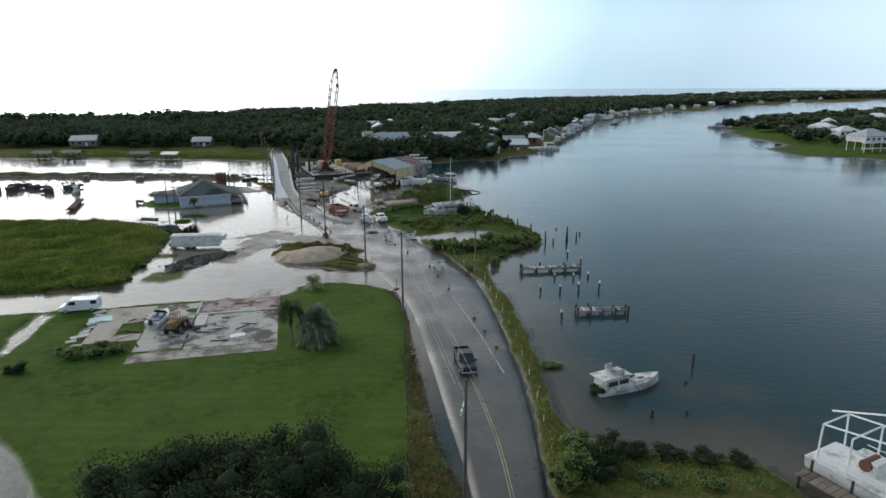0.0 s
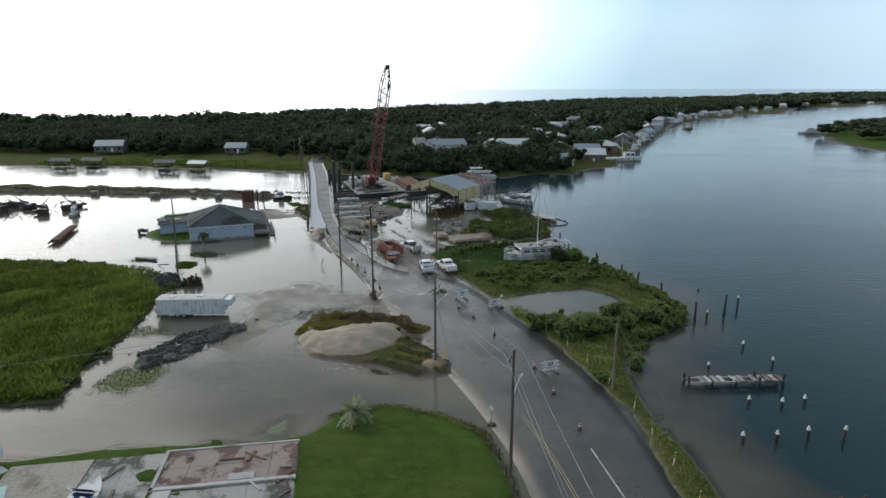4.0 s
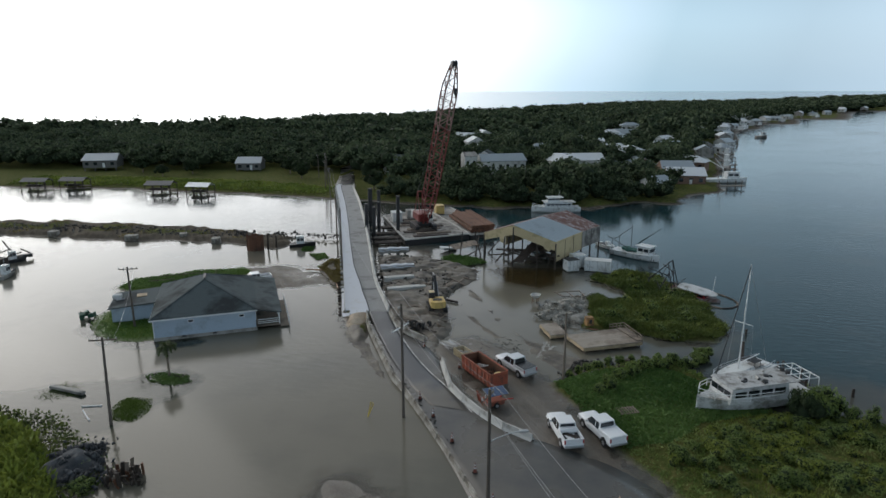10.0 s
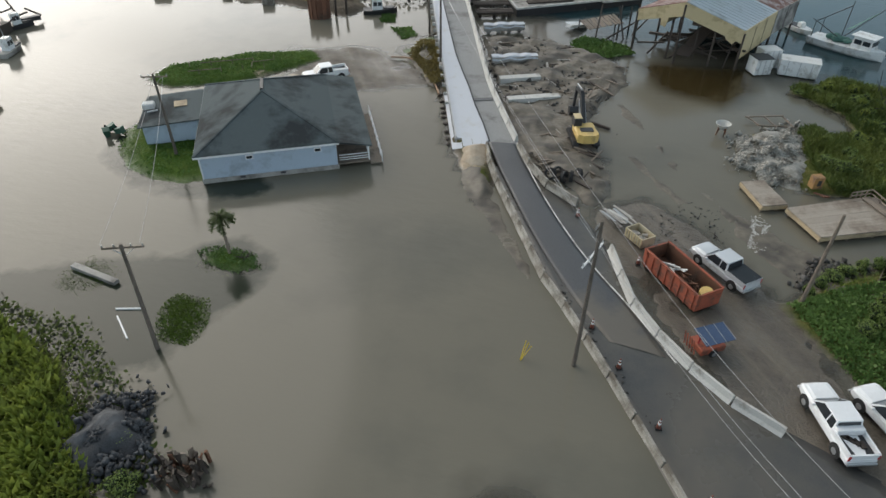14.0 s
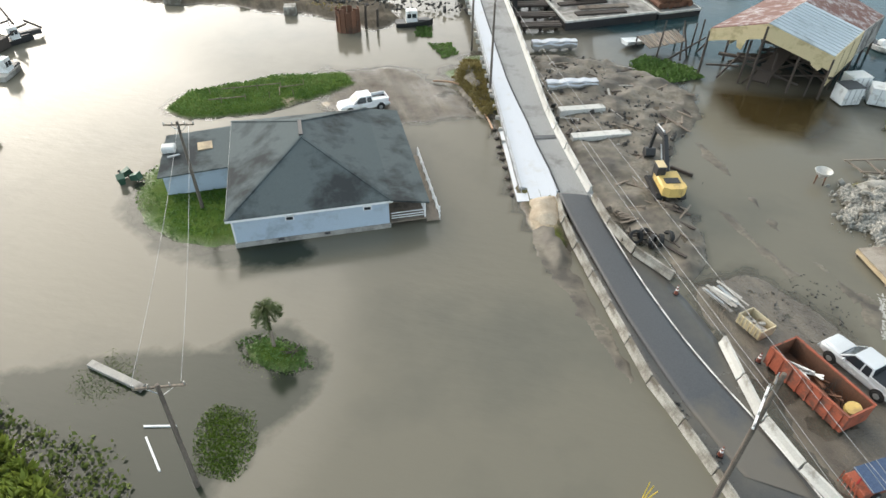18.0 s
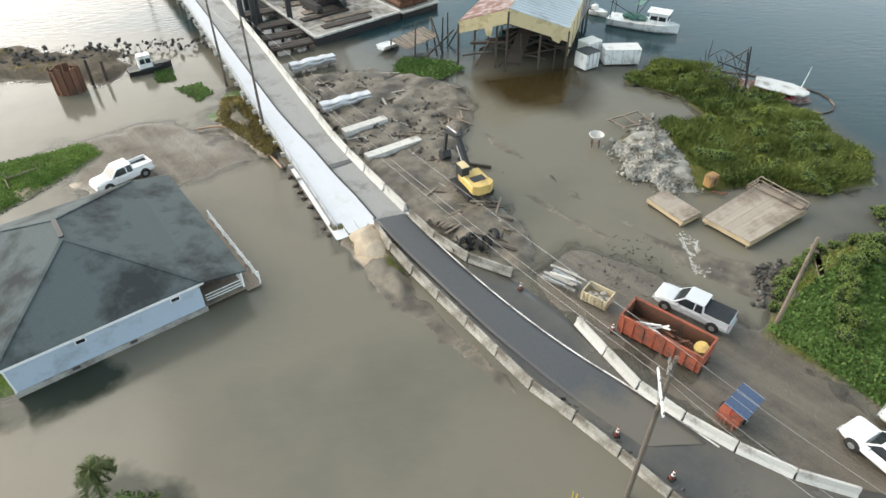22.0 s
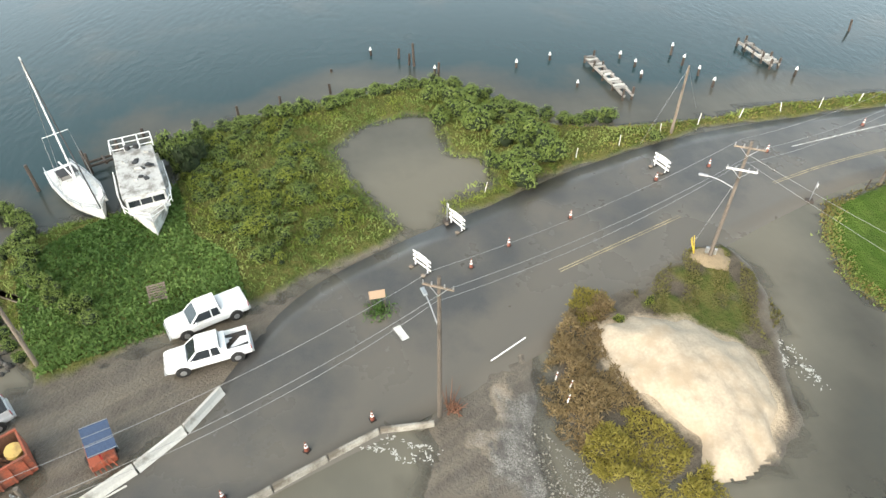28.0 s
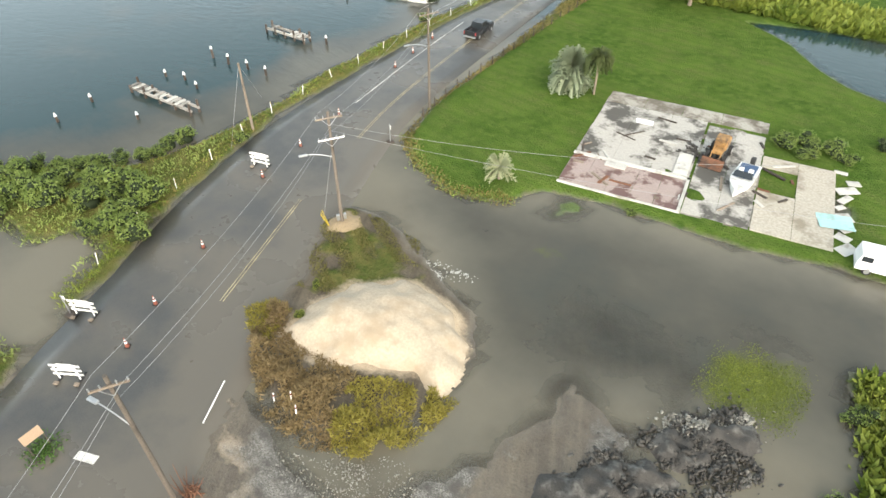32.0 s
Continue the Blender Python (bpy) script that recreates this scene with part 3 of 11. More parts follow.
def np_mesh(name, verts, faces, material, attrs=None, smooth=False, second=None):
    """A large mesh from arrays: faces is an array of triangles or of quads. second: another material and a mask of its faces."""
    me = bpy.data.meshes.new(name)
    nf, k = faces.shape
    me.vertices.add(len(verts))
    me.vertices.foreach_set("co", np.ascontiguousarray(verts, dtype=np.float32).ravel())
    me.loops.add(nf * k)
    me.loops.foreach_set("vertex_index", np.ascontiguousarray(faces, dtype=np.int32).ravel())
    me.polygons.add(nf)
    me.polygons.foreach_set("loop_start", np.arange(0, nf * k, k, dtype=np.int32))
    for key, val in (attrs or {}).items():
        at = me.attributes.new(key, "FLOAT", "POINT")
        at.data.foreach_set("value", np.ascontiguousarray(val, dtype=np.float32))
    me.update(calc_edges=True)
    if smooth:
        me.shade_smooth()
    me.materials.append(material)
    if second:
        me.materials.append(second[0])
        me.polygons.foreach_set("material_index", np.ascontiguousarray(second[1], dtype=np.int32))
    return new(name, me)


def cards(points, size, up=0.35, aspect=1.6, tri=False, seed=1, spread=None):
    """Small leaves or clumps at points: pointed quads turned at random. up: how far they stand upright (0 to 1)."""
    r = np.random.default_rng(seed)
    k = len(points)
    size = np.broadcast_to(size, (k,)) * r.uniform(0.7, 1.3, k)
    a = r.normal(size=(k, 3))
    a[:, 2] = a[:, 2] * (1 - up) + up * 1.6
    a /= np.linalg.norm(a, axis=1, keepdims=True)
    s = np.cross(a, r.normal(size=(k, 3)))
    s /= np.linalg.norm(s, axis=1, keepdims=True) + 1e-9
    L, Wd = a * (size * aspect)[:, None], s * size[:, None] * 0.5
    p = np.asarray(points)
    v = np.stack([p - Wd * 0.6, p + L * 0.55 - Wd, p + L, p + L * 0.45 + Wd], 1).reshape(-1, 3)
    f = np.arange(4 * k).reshape(-1, 4)
    return v, f


def inside_dist(pts, poly):
    """Signed distance of points to a closed outline: positive inside."""
    poly = np.asarray(poly, float)
    x, y = pts[:, 0], pts[:, 1]
    best, odd = np.full(len(pts), 1e9), np.zeros(len(pts), bool)
    for (x0, y0), (x1, y1) in zip(poly, np.roll(poly, -1, 0)):
        dx, dy = x1 - x0, y1 - y0
        t = np.clip(((x - x0) * dx + (y - y0) * dy) / (dx * dx + dy * dy + 1e-12), 0, 1)
        best = np.minimum(best, (x - x0 - t * dx) ** 2 + (y - y0 - t * dy) ** 2)
        cross = (y0 > y) != (y1 > y)
        odd ^= cross & (x < dx * (y - y0) / (dy if abs(dy) > 1e-9 else 1e-9) + x0)
    return np.sqrt(best) * np.where(odd, 1, -1)


def scatter(poly, count, seed=3, keep=0.3):
    """Random places inside an outline."""
    r = np.random.default_rng(seed)
    lo, hi = np.min(poly, 0), np.max(poly, 0)
    p = r.uniform(lo, hi, (int(count * 2.2), 2))
    return p[inside_dist(p, poly) > keep][:count]


def wave(pts, scale, seed=0):
    """Cheap smooth noise from sums of sines, about -1 to 1."""
    r = np.random.default_rng(seed)
    out = np.zeros(len(pts))
    for k in range(7):
        ang, ph, fr = r.uniform(0, 6.28), r.uniform(0, 6.28), scale * r.uniform(0.5, 2.2)
        out += np.sin((pts[:, 0] * np.cos(ang) + pts[:, 1] * np.sin(ang)) * fr + ph)
    return out / 4


# ---- the plan: outlines of land, in metres ----
LAWN = [(1.2, -70), (1.2, 44), (-1.2, 53), (-4.2, 72), (-6.4, 89), (-8.5, 96), (-13, 99.5), (-19, 101), (-23.5, 99.5), (-25.5, 95.5), (-32, 93), (-44, 91.5), (-50, 89), (-58, 88),
        (-75, 84), (-120, 80), (-170, 78), (-170, -70)]
POND_S = [(-26, 39.2), (-30.5, 41.6), (-33.8, 43.8), (-35.6, 46), (-39, 49.6), (-43, 52.5), (-47.2, 53.8), (-54, 54.5), (-54, 36), (-43, 34.5), (-34.9, 36)]
VERGE = [(-2.8, -70), (-2.8, 44), (-3.5, 56), (-4.7, 71), (-5.5, 84), (-7.2, 92.4), (-10.3, 98.0), (-8.5, 96), (-6.4, 89), (-4.2, 72), (-1.2, 53), (1.2, 44), (1.2, -70)]
PUDDLES = ([(-55.2, 71.4), (-58.0, 77.1), (-59.6, 86.9), (-57.8, 85.6), (-55.9, 77.1)], [(-49.7, 80.0), (-49.5, 84.3), (-47.6, 82.6), (-47.3, 77.2)])
MARSH = [(-54.5, 100), (-57, 108), (-57.4, 115.5), (-59, 125), (-61.5, 135), (-65.5, 141), (-72, 146.6), (-80, 150), (-92, 152), (-110, 155), (-165, 160), (-165, 100), (-90, 97.5), (-70, 96)]
MOUND = [(-34, 118.5), (-33, 124), (-30, 127), (-25, 128), (-21, 124.5), (-18, 119.5), (-13, 112.5), (-13.5, 110), (-16.5, 108.6), (-21.5, 108.8), (-25.5, 111.6), (-30.5, 113.4)]
SANDHEAP = [(-20.8, 123.0), (-20.2, 120.4), (-20.7, 117.9), (-22.0, 115.4), (-24.2, 113.7), (-27.0, 113.4), (-29.9, 114.1), (-31.8, 115.8), (-32.9, 117.9), (-33.1, 119.9), (-30.6, 120.0), (-28.5, 121.6), (-25.6, 123.3), (-22.6, 123.7)]
EAST = [(8.4, -70), (8.6, 44), (9.2, 62), (8.4, 79), (6.2, 102), (1.0, 118), (-4.4, 129), (-7, 136), (-10.5, 142), (-14.5, 149), (-17, 156), (-20, 163), (-16, 166.5), (-10, 170), (-5.5, 171),
        (-2, 167.5), (-0.6, 162.5), (3, 158), (12, 158.5), (15.5, 152.7), (17.6, 143.6), (21, 134.6), (20.7, 128), (13.5, 122.6), (9, 118), (8, 112), (8.4, 102), (10.5, 90), (11, 79), (11.8, 68),
        (11.2, 58), (12.5, 53), (18, 51), (27, 49.5), (29, 46), (29, -70)]
POND_E = [(7.1, 142.6), (11, 140), (13.4, 134.4), (12.8, 131.4), (4.6, 131.4), (3.4, 127.8), (-0.4, 127.4), (-3.6, 132.6), (-7.4, 133.2), (-7.6, 136.4), (-3.2, 138.2), (1.1, 141)]
LOT = [(-4.6, 129.5), (-7.5, 137), (-15, 150), (-20, 163.5), (-24, 172), (-30, 177), (-36.5, 174.5), (-33, 163), (-24, 148), (-16, 135)]
WORKS = [(-44.0, 186), (-41.4, 181.5), (-35, 173.8), (-33.5, 176), (-34, 183), (-36, 190), (-34.5, 197), (-31, 203), (-31.5, 209), (-36, 214), (-42, 217), (-52, 217), (-48.6, 203)]
YARD = [(1.8, 206), (4.8, 196), (5.9, 182), (3, 178.3), (-4, 177), (-8, 180), (-14, 181), (-19.8, 186), (-18, 192), (-12, 194.2), (-6, 194), (-6, 199), (-11, 205.5), (-5, 209)]
HOUSE_ISLE = [(-87.8, 179), (-86, 174.5), (-83, 171.6), (-79.6, 170.0), (-75.6, 169.6), (-73.6, 170.6), (-68, 174), (-64.0, 180), (-66.5, 193), (-81, 188), (-86.4, 184)]
BACK_LAWN = [(-93, 192), (-92, 197), (-84, 203.2), (-75.5, 206), (-73, 203), (-77.5, 197), (-81.5, 193), (-89, 190.3)]
BACK_BAR = [(-81, 206.8), (-69, 209), (-62, 206), (-57.5, 203), (-56.5, 198), (-62, 195), (-71, 192), (-77, 197), (-75, 204)]
PALM_ISLE = [(-68.6, 160.3), (-66.5, 161.6), (-63, 160.6), (-62.2, 159), (-64, 158), (-67, 158.6)]
SPIT = [(-175, 228), (-146, 228), (-107, 226), (-86, 226), (-75, 221.5), (-73.5, 225), (-78, 233), (-108, 241), (-141, 242.5), (-175, 244)]
BRIDGE_BANK = [(-61, 205), (-60.5, 211), (-58, 210), (-55.6, 202), (-53.3, 193), (-50.5, 184), (-47.5, 176), (-45.8, 173), (-44.8, 174.5), (-46, 184), (-50, 197), (-55, 213)]
NORTH = [(-3000, 330), (-260, 305), (-204, 298.6), (-160, 299.3), (-115, 292.7), (-83, 286), (-62, 281), (-34, 275), (-4, 276), (16, 288), (24, 286), (33, 303), (44, 312), (52, 342),
         (75, 417), (146, 616), (250, 790), (430, 1020), (800, 1380), (2200, 2400), (2600, 3300), (1500, 2900), (700, 1900), (240, 1420), (-60, 900), (-300, 560), (-800, 560), (-3000, 700)]
EAST_BANK = [(216, 500), (213, 450), (209, 410), (184, 341), (178, 300), (200, 285), (260, 255), (500, 200), (2600, 150), (4900, 900), (4900, 2200), (1700, 1500), (700, 930), (330, 640), (240, 545)]
FLOOD = [(-175, 85), (-175, 238), (-75, 238), (-50, 226), (-33, 216), (-14, 214), (-8, 207), (2, 198), (2, 180), (-2, 172), (-10, 160), (2, 150), (9, 135), (8, 122), (8, 105), (9, 85), (-4, 60)]
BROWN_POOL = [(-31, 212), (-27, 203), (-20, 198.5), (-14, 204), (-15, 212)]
SHALLOWS = [(-60, 100), (-40, 96), (-15, 103), (-14, 122), (-24, 138), (-36, 135), (-52, 130), (-58, 118)]
MUDBAR = [(-46, 108), (-44, 113), (-39.5, 113), (-38.4, 122), (-35.4, 130), (-30, 130.5), (-25.5, 131), (-25, 137), (-31.4, 137.6), (-38.9, 144.5), (-42.6, 143), (-42.5, 139), (-50.7, 137.4),
          (-52.5, 134.5), (-44.4, 132.7), (-43.5, 121.8), (-47.3, 121.5)]
DRIVE = [(-22.5, 132), (-21, 128.5), (-24, 127.7), (-26.5, 129), (-30.7, 130), (-34, 130), (-31.6, 136.8), (-25.7, 134.5)]
DROWNED = [(-84.0, 154.2), (-77.5, 156.6), (-71.0, 159.4), (-63.5, 159.6), (-61.8, 156.5), (-63.4, 151.8), (-65.4, 147.6), (-70.2, 145.3), (-73.7, 147.0), (-77.6, 149.5), (-82, 151)]
ALGAE = [(-46.6, 107.8), (-46.0, 105.6), (-46.8, 103.3), (-49.3, 102.2), (-51.6, 101.6), (-53.0, 104.2), (-52.6, 107.5), (-49.7, 109.2), (-48.1, 109.2)]
ALGAE_SOUTH = [(-33, 103.4), (-30, 104.2), (-28.5, 102.4), (-30.6, 101.2), (-33.4, 101.8)]
TUFTS = [(-29.0, 97, 0.8), (-61.5, 209, 1.6), (-59, 214, 1.8), (-35, 168, 0.9), (-29, 96, 1.2)]


def axis(lo, hi, step, far):
    out, k, c = [], step, hi
    mid = list(np.arange(lo, hi + step / 2, step))
    up = []
    c, k = mid[-1], step
    while c < far:
        k *= 1.22
        c = min(c + k, far)
        up.append(c)
    dn, c, k = [], mid[0], step
    while c > -far:
        k *= 1.22
        c = max(c - k, -far)
        dn.append(c)
    return np.array(dn[::-1] + mid + up)


def grid(xs, ys):
    X, Y = np.meshgrid(xs, ys)
    nx, ny = len(xs), len(ys)
    i = np.arange(nx * ny).reshape(ny, nx)
    f = np.stack([i[:-1, :-1], i[:-1, 1:], i[1:, 1:], i[1:, :-1]], -1).reshape(-1, 4)
    return np.stack([X.ravel(), Y.ravel()], 1), f


def land(p):
    """The height of the ground over water, and the fields of what covers it."""
    n1, n2, n3 = wave(p, 0.35, 1), wave(p, 1.3, 2), wave(p, 0.09, 3)
    fl = inside_dist(p, FLOOD)
    h = -1.6 + 1.32 * np.clip(fl / 6 + 0.5, 0, 1)
    sh = inside_dist(p, SHALLOWS)
    h = np.maximum(h, -0.30 + 0.16 * np.clip(sh / 5 + 0.5, 0, 1) + 0.10 * n1 * (sh > -2))
    F = {k: np.full(len(p), -3.0) for k in ("wild", "lawn", "sand", "stone")}

    def raise_to(poly, top, w, cover=None, rough=0.05, amp=0.8, grow=0.0):
        nonlocal h
        d = inside_dist(p, poly) + amp * 0.45 * n1 + amp * 0.3 * n2
        low = np.minimum(h, -0.02)
        hh = low + (top + rough * n2 + rough * n1 - low) * np.clip(d / w + 0.35, 0, 1) ** 0.8
        h = np.where(d > -w, np.maximum(h, hh), h)
        if cover:
            for c in F:
                F[c] = np.where((d > 0) & (c != cover), np.minimum(F[c], -d), F[c]) if c != cover else np.maximum(F[c], np.clip(d + grow, -3, 3))
        return d

    raise_to(LAWN, 0.40, 1.2, "lawn", 0.04, 0.5)
    d = inside_dist(p, VERGE) + 0.3 * n2
    F["lawn"] = np.where(d > -0.4, np.minimum(F["lawn"], -d), F["lawn"])
    F["wild"] = np.maximum(F["wild"], np.clip(d, -3, 1))
    for pool in PUDDLES:
        d = inside_dist(p, pool) + 0.35 * n2
        h = np.where(d > -0.8, np.minimum(h, 0.25 - 0.32 * np.clip(d + 0.8, 0, 1.4)), h)
    d = inside_dist(p, POND_S)
    h = np.where(d > -1, np.minimum(h, 0.3 - 0.35 * np.clip(d + 1, 0, 2)), h)
    raise_to(MARSH, 0.30, 1.5, "wild", 0.08, 1.6)
    d = raise_to(MOUND, 0.40, 2.2, None, 0.12, 1.0)
    F["wild"] = np.maximum(F["wild"], np.clip(d * 0.5 - 1.0 + 0.9 * n2 - 2.0 * (p[:, 1] > 120), -3, 0.5))
    sd = inside_dist(p, SANDHEAP) + 0.4 * n1 + 0.25 * n2
    F["sand"] = np.maximum(F["sand"], np.clip(sd + 0.35, -3, 3))
    de = raise_to(EAST, 0.38, 1.6, "wild", 0.06, 0.9)
    pe = inside_dist(p, POND_E) + 0.7 * n1
    h = np.where(pe > -1.5, np.minimum(h, 0.25 - 0.25 * np.clip(pe + 1.5, 0, 2.2)), h)
    raise_to(LOT, 0.03, 2.0, None, 0.03, 0.6)
    raise_to(MUDBAR, 0.035, 2.2, None, 0.05, 1.4)
    dd = raise_to(DRIVE, 0.06, 1.6, None, 0.03, 0.8)
    F["sand"] = np.maximum(F["sand"], np.clip(dd * 0.5 - 1.2 + 0.5 * n2, -3, 0.12))
    raise_to(WORKS, 0.32, 2.0, None, 0.13, 1.2)
    raise_to(YARD, 0.40, 1.6, "wild", 0.10, 1.3)
    raise_to(HOUSE_ISLE, 0.26, 2.6, "lawn", 0.05, 0.8)
    raise_to(BACK_LAWN, 0.40, 1.2, "lawn", 0.05, 0.6)
    raise_to(BACK_BAR, 0.09, 2.5, None, 0.05, 1.2)
    raise_to(PALM_ISLE, 0.22, 1.4, "lawn", 0.05, 0.6)
    raise_to(SPIT, 0.75, 2.5, None, 0.22, 2.0)
    F["wild"] = np.maximum(F["wild"], np.clip(inside_dist(p, SPIT) * 0.4 - 2.4 + 1.6 * n1, -3, 1.2))
    raise_to(BRIDGE_BANK, 0.5, 1.6, "wild", 0.10, 0.8, -0.6)
    dn = raise_to(NORTH, 1.1, 8.0, "wild", 0.15, 3.0)
    raise_to(EAST_BANK, 0.9, 6.0, "lawn", 0.1, 2.0)
    for x, y, r in TUFTS:
        d = r - np.hypot(p[:, 0] - x, p[:, 1] - y) + 0.5 * n2
        h = np.where(d > -1, np.maximum(h, -0.12 + 0.1 * np.clip(d + 1, 0, 2)), h)
        F["lawn"] = np.maximum(F["lawn"], np.clip(d, -3, 1))
    # a spill of sand at the end of the pale footway, and a dry patch behind the house
    F["sand"] = np.maximum(F["sand"], 1.5 - np.hypot((p[:, 0] + 47.4), (p[:, 1] - 179.8) * 0.7) + 0.3 * n2)
    F["sand"] = np.maximum(F["sand"], 1.2 - np.hypot((p[:, 0] + 77) * 0.5, p[:, 1] - 196.5) + 0.5 * n2)
    # rubble and tyre-worn stone round the trailer
    for x, y, r, q in ((-47.5, 117, 5.0, 1.0), (-30, 130.5, 5.0, 1.3), (-36.5, 128, 5.0, 0.7), (-16, 188, 3.2, 1.0)):
        F["stone"] = np.maximum(F["stone"], np.clip((r - np.hypot(p[:, 0] - x, (p[:, 1] - y) * q)) * 0.5 - 0.6 + 0.9 * n2, -3, 1))
    F["height"] = h
    F["flood"] = fl
    F["shore"] = de
    return h, F


def heap(name, outline, top, slope, material, label, category, step=0.3, rough=0.15, scale=1.6, seed=1, base=0.0, kind="", ridge=0.0, dome=False):
    """A low heap over an outline: rising from its rim, with lumps and ridges."""
    lo, hi = np.min(outline, 0) - 1, np.max(outline, 0) + 1
    q, f = grid(np.arange(lo[0], hi[0], step), np.arange(lo[1], hi[1], step))
    d = inside_dist(q, outline) + 0.35 * wave(q, 1.1, seed) + 0.2 * wave(q, 2.6, seed + 1)
    g, _ = land(q)
    up = 1.3 * top * (1 - np.exp(-np.clip(d, 0, None) * slope * 0.9 / top)) if dome else np.minimum(np.clip(d, 0, None) * slope, top * (0.86 + 0.12 * wave(q, 0.45, seed + 2)))
    lump = np.clip(d * 1.5, 0, 1) * (rough * wave(q, scale, seed + 3) + rough * 0.45 * wave(q, scale * 2.7, seed + 4) + ridge * (1 - 2 * np.abs(wave(q, 0.8, seed + 5))))
    z = np.maximum(g, base) + up + lump - 0.5 * np.clip(0.2 - d, 0, 0.6)
    keep = (d[f] > -0.4).any(1)
    used, inv = np.unique(f[keep], return_inverse=True)
    ob = np_mesh(name, np.column_stack([q, z])[used], inv.reshape(-1, 4), material, smooth=True)
    return tagged(ob, label, category, kind=kind)


xs, ys = axis(-172, 60, 0.8, 4990), axis(20, 292, 0.8, 4990)
pts, quads = grid(xs, ys)
hts, fields = land(pts)
ground = np_mesh("ground", np.column_stack([pts, hts]), quads, GROUND, {k: fields[k] for k in ("wild", "lawn", "sand", "stone", "height")}, smooth=True)
tagged(ground, "flooded low land with lawns, mud and marsh", "ground", kind="structure")

xs, ys = axis(-172, 60, 1.3, 4990), axis(20, 292, 1.3, 4990)
pts, quads = grid(xs, ys)
hts, fields = land(pts)
silt = np.clip(fields["flood"] / 14 + 0.55, 0, 1)
silt = np.maximum(silt, 0.62 * np.clip(1 + fields["shore"] / 10 + 0.25 * wave(pts, 0.16, 61), 0, 1))
silt = silt - 0.52 * np.clip(inside_dist(pts, [(-9, 99), (-24, 100), (-60, 89), (-60, 107), (-45, 109), (-40, 113), (-35, 115), (-30, 111), (-22, 106)]) / 5 + 0.55, 0, 1) * (pts[:, 1] < 122)
silt = np.maximum(silt, 0.35 * np.clip(1 - np.abs(pts[:, 1] - 262) / 60, 0, 1) * (pts[:, 0] < -50))
# how far the shed's brown reflection is painted into the water colour
brown_reflection = np.clip((inside_dist(pts, BROWN_POOL) + 0.9 * wave(pts, 0.5, 63)) / 3.5 + 0.45, 0, 0.95)
clear = np.clip(1.05 * np.exp(np.minimum(hts, 0) * 13.0) - 0.05, 0, 0.9)
weed = np.zeros(len(pts))
for ol in (DROWNED, [(-69.5, 161), (-66, 163), (-61.5, 161), (-61, 158), (-64, 156.5), (-68, 157.5)], [(-88, 180), (-87, 173), (-80, 168.5), (-74, 167.3), (-66, 170), (-80, 190)]):
    weed = np.maximum(weed, np.clip(inside_dist(pts, ol) / 3.5 + 0.45, 0, 1.0 if ol is DROWNED else 0.75))
algae = np.zeros(len(pts))
for ol in (ALGAE, ALGAE_SOUTH):
    algae = np.maximum(algae, (0.5 if ol is ALGAE_SOUTH else 0.9) * np.clip(inside_dist(pts, ol) / 3.0 + 0.4, 0, 1))
clear = clear * (1 - np.clip(algae * 1.4, 0, 0.9)) * (1 - np.clip(weed, 0, 0.8))
# the open sea lifts towards the far rim, where the sheet ends short of the true horizon
rise = 17.0 * np.clip((np.hypot(pts[:, 0], pts[:, 1]) - 3300) / 1690, 0, 1) ** 2
water = np_mesh("water", np.column_stack([pts, rise]), quads, WATER, {"silt": silt, "clear": clear, "brown_reflection": brown_reflection, "weed": weed, "algae": algae}, smooth=True)
tagged(water, "brown flood water and the dark bayou", "water", kind="structure")


# ---- road ----
def along(line, step=2.0):
    """Points at even steps along a line of points, rounded at its corners, with their directions."""
    a = np.array(line, float)
    for _ in range(3):
        q, r = a[:-1] * 0.75 + a[1:] * 0.25, a[:-1] * 0.25 + a[1:] * 0.75
        a = np.concatenate([a[:1], np.stack([q, r], 1).reshape(-1, a.shape[1]), a[-1:]])
    s = np.r_[0, np.cumsum(np.linalg.norm(np.diff(a[:, :2], axis=0), axis=1))]
    n = max(2, int(s[-1] / step) + 1)
    t = np.linspace(0, s[-1], n)
    return np.stack([np.interp(t, s, a[:, k]) for k in range(a.shape[1])], 1)


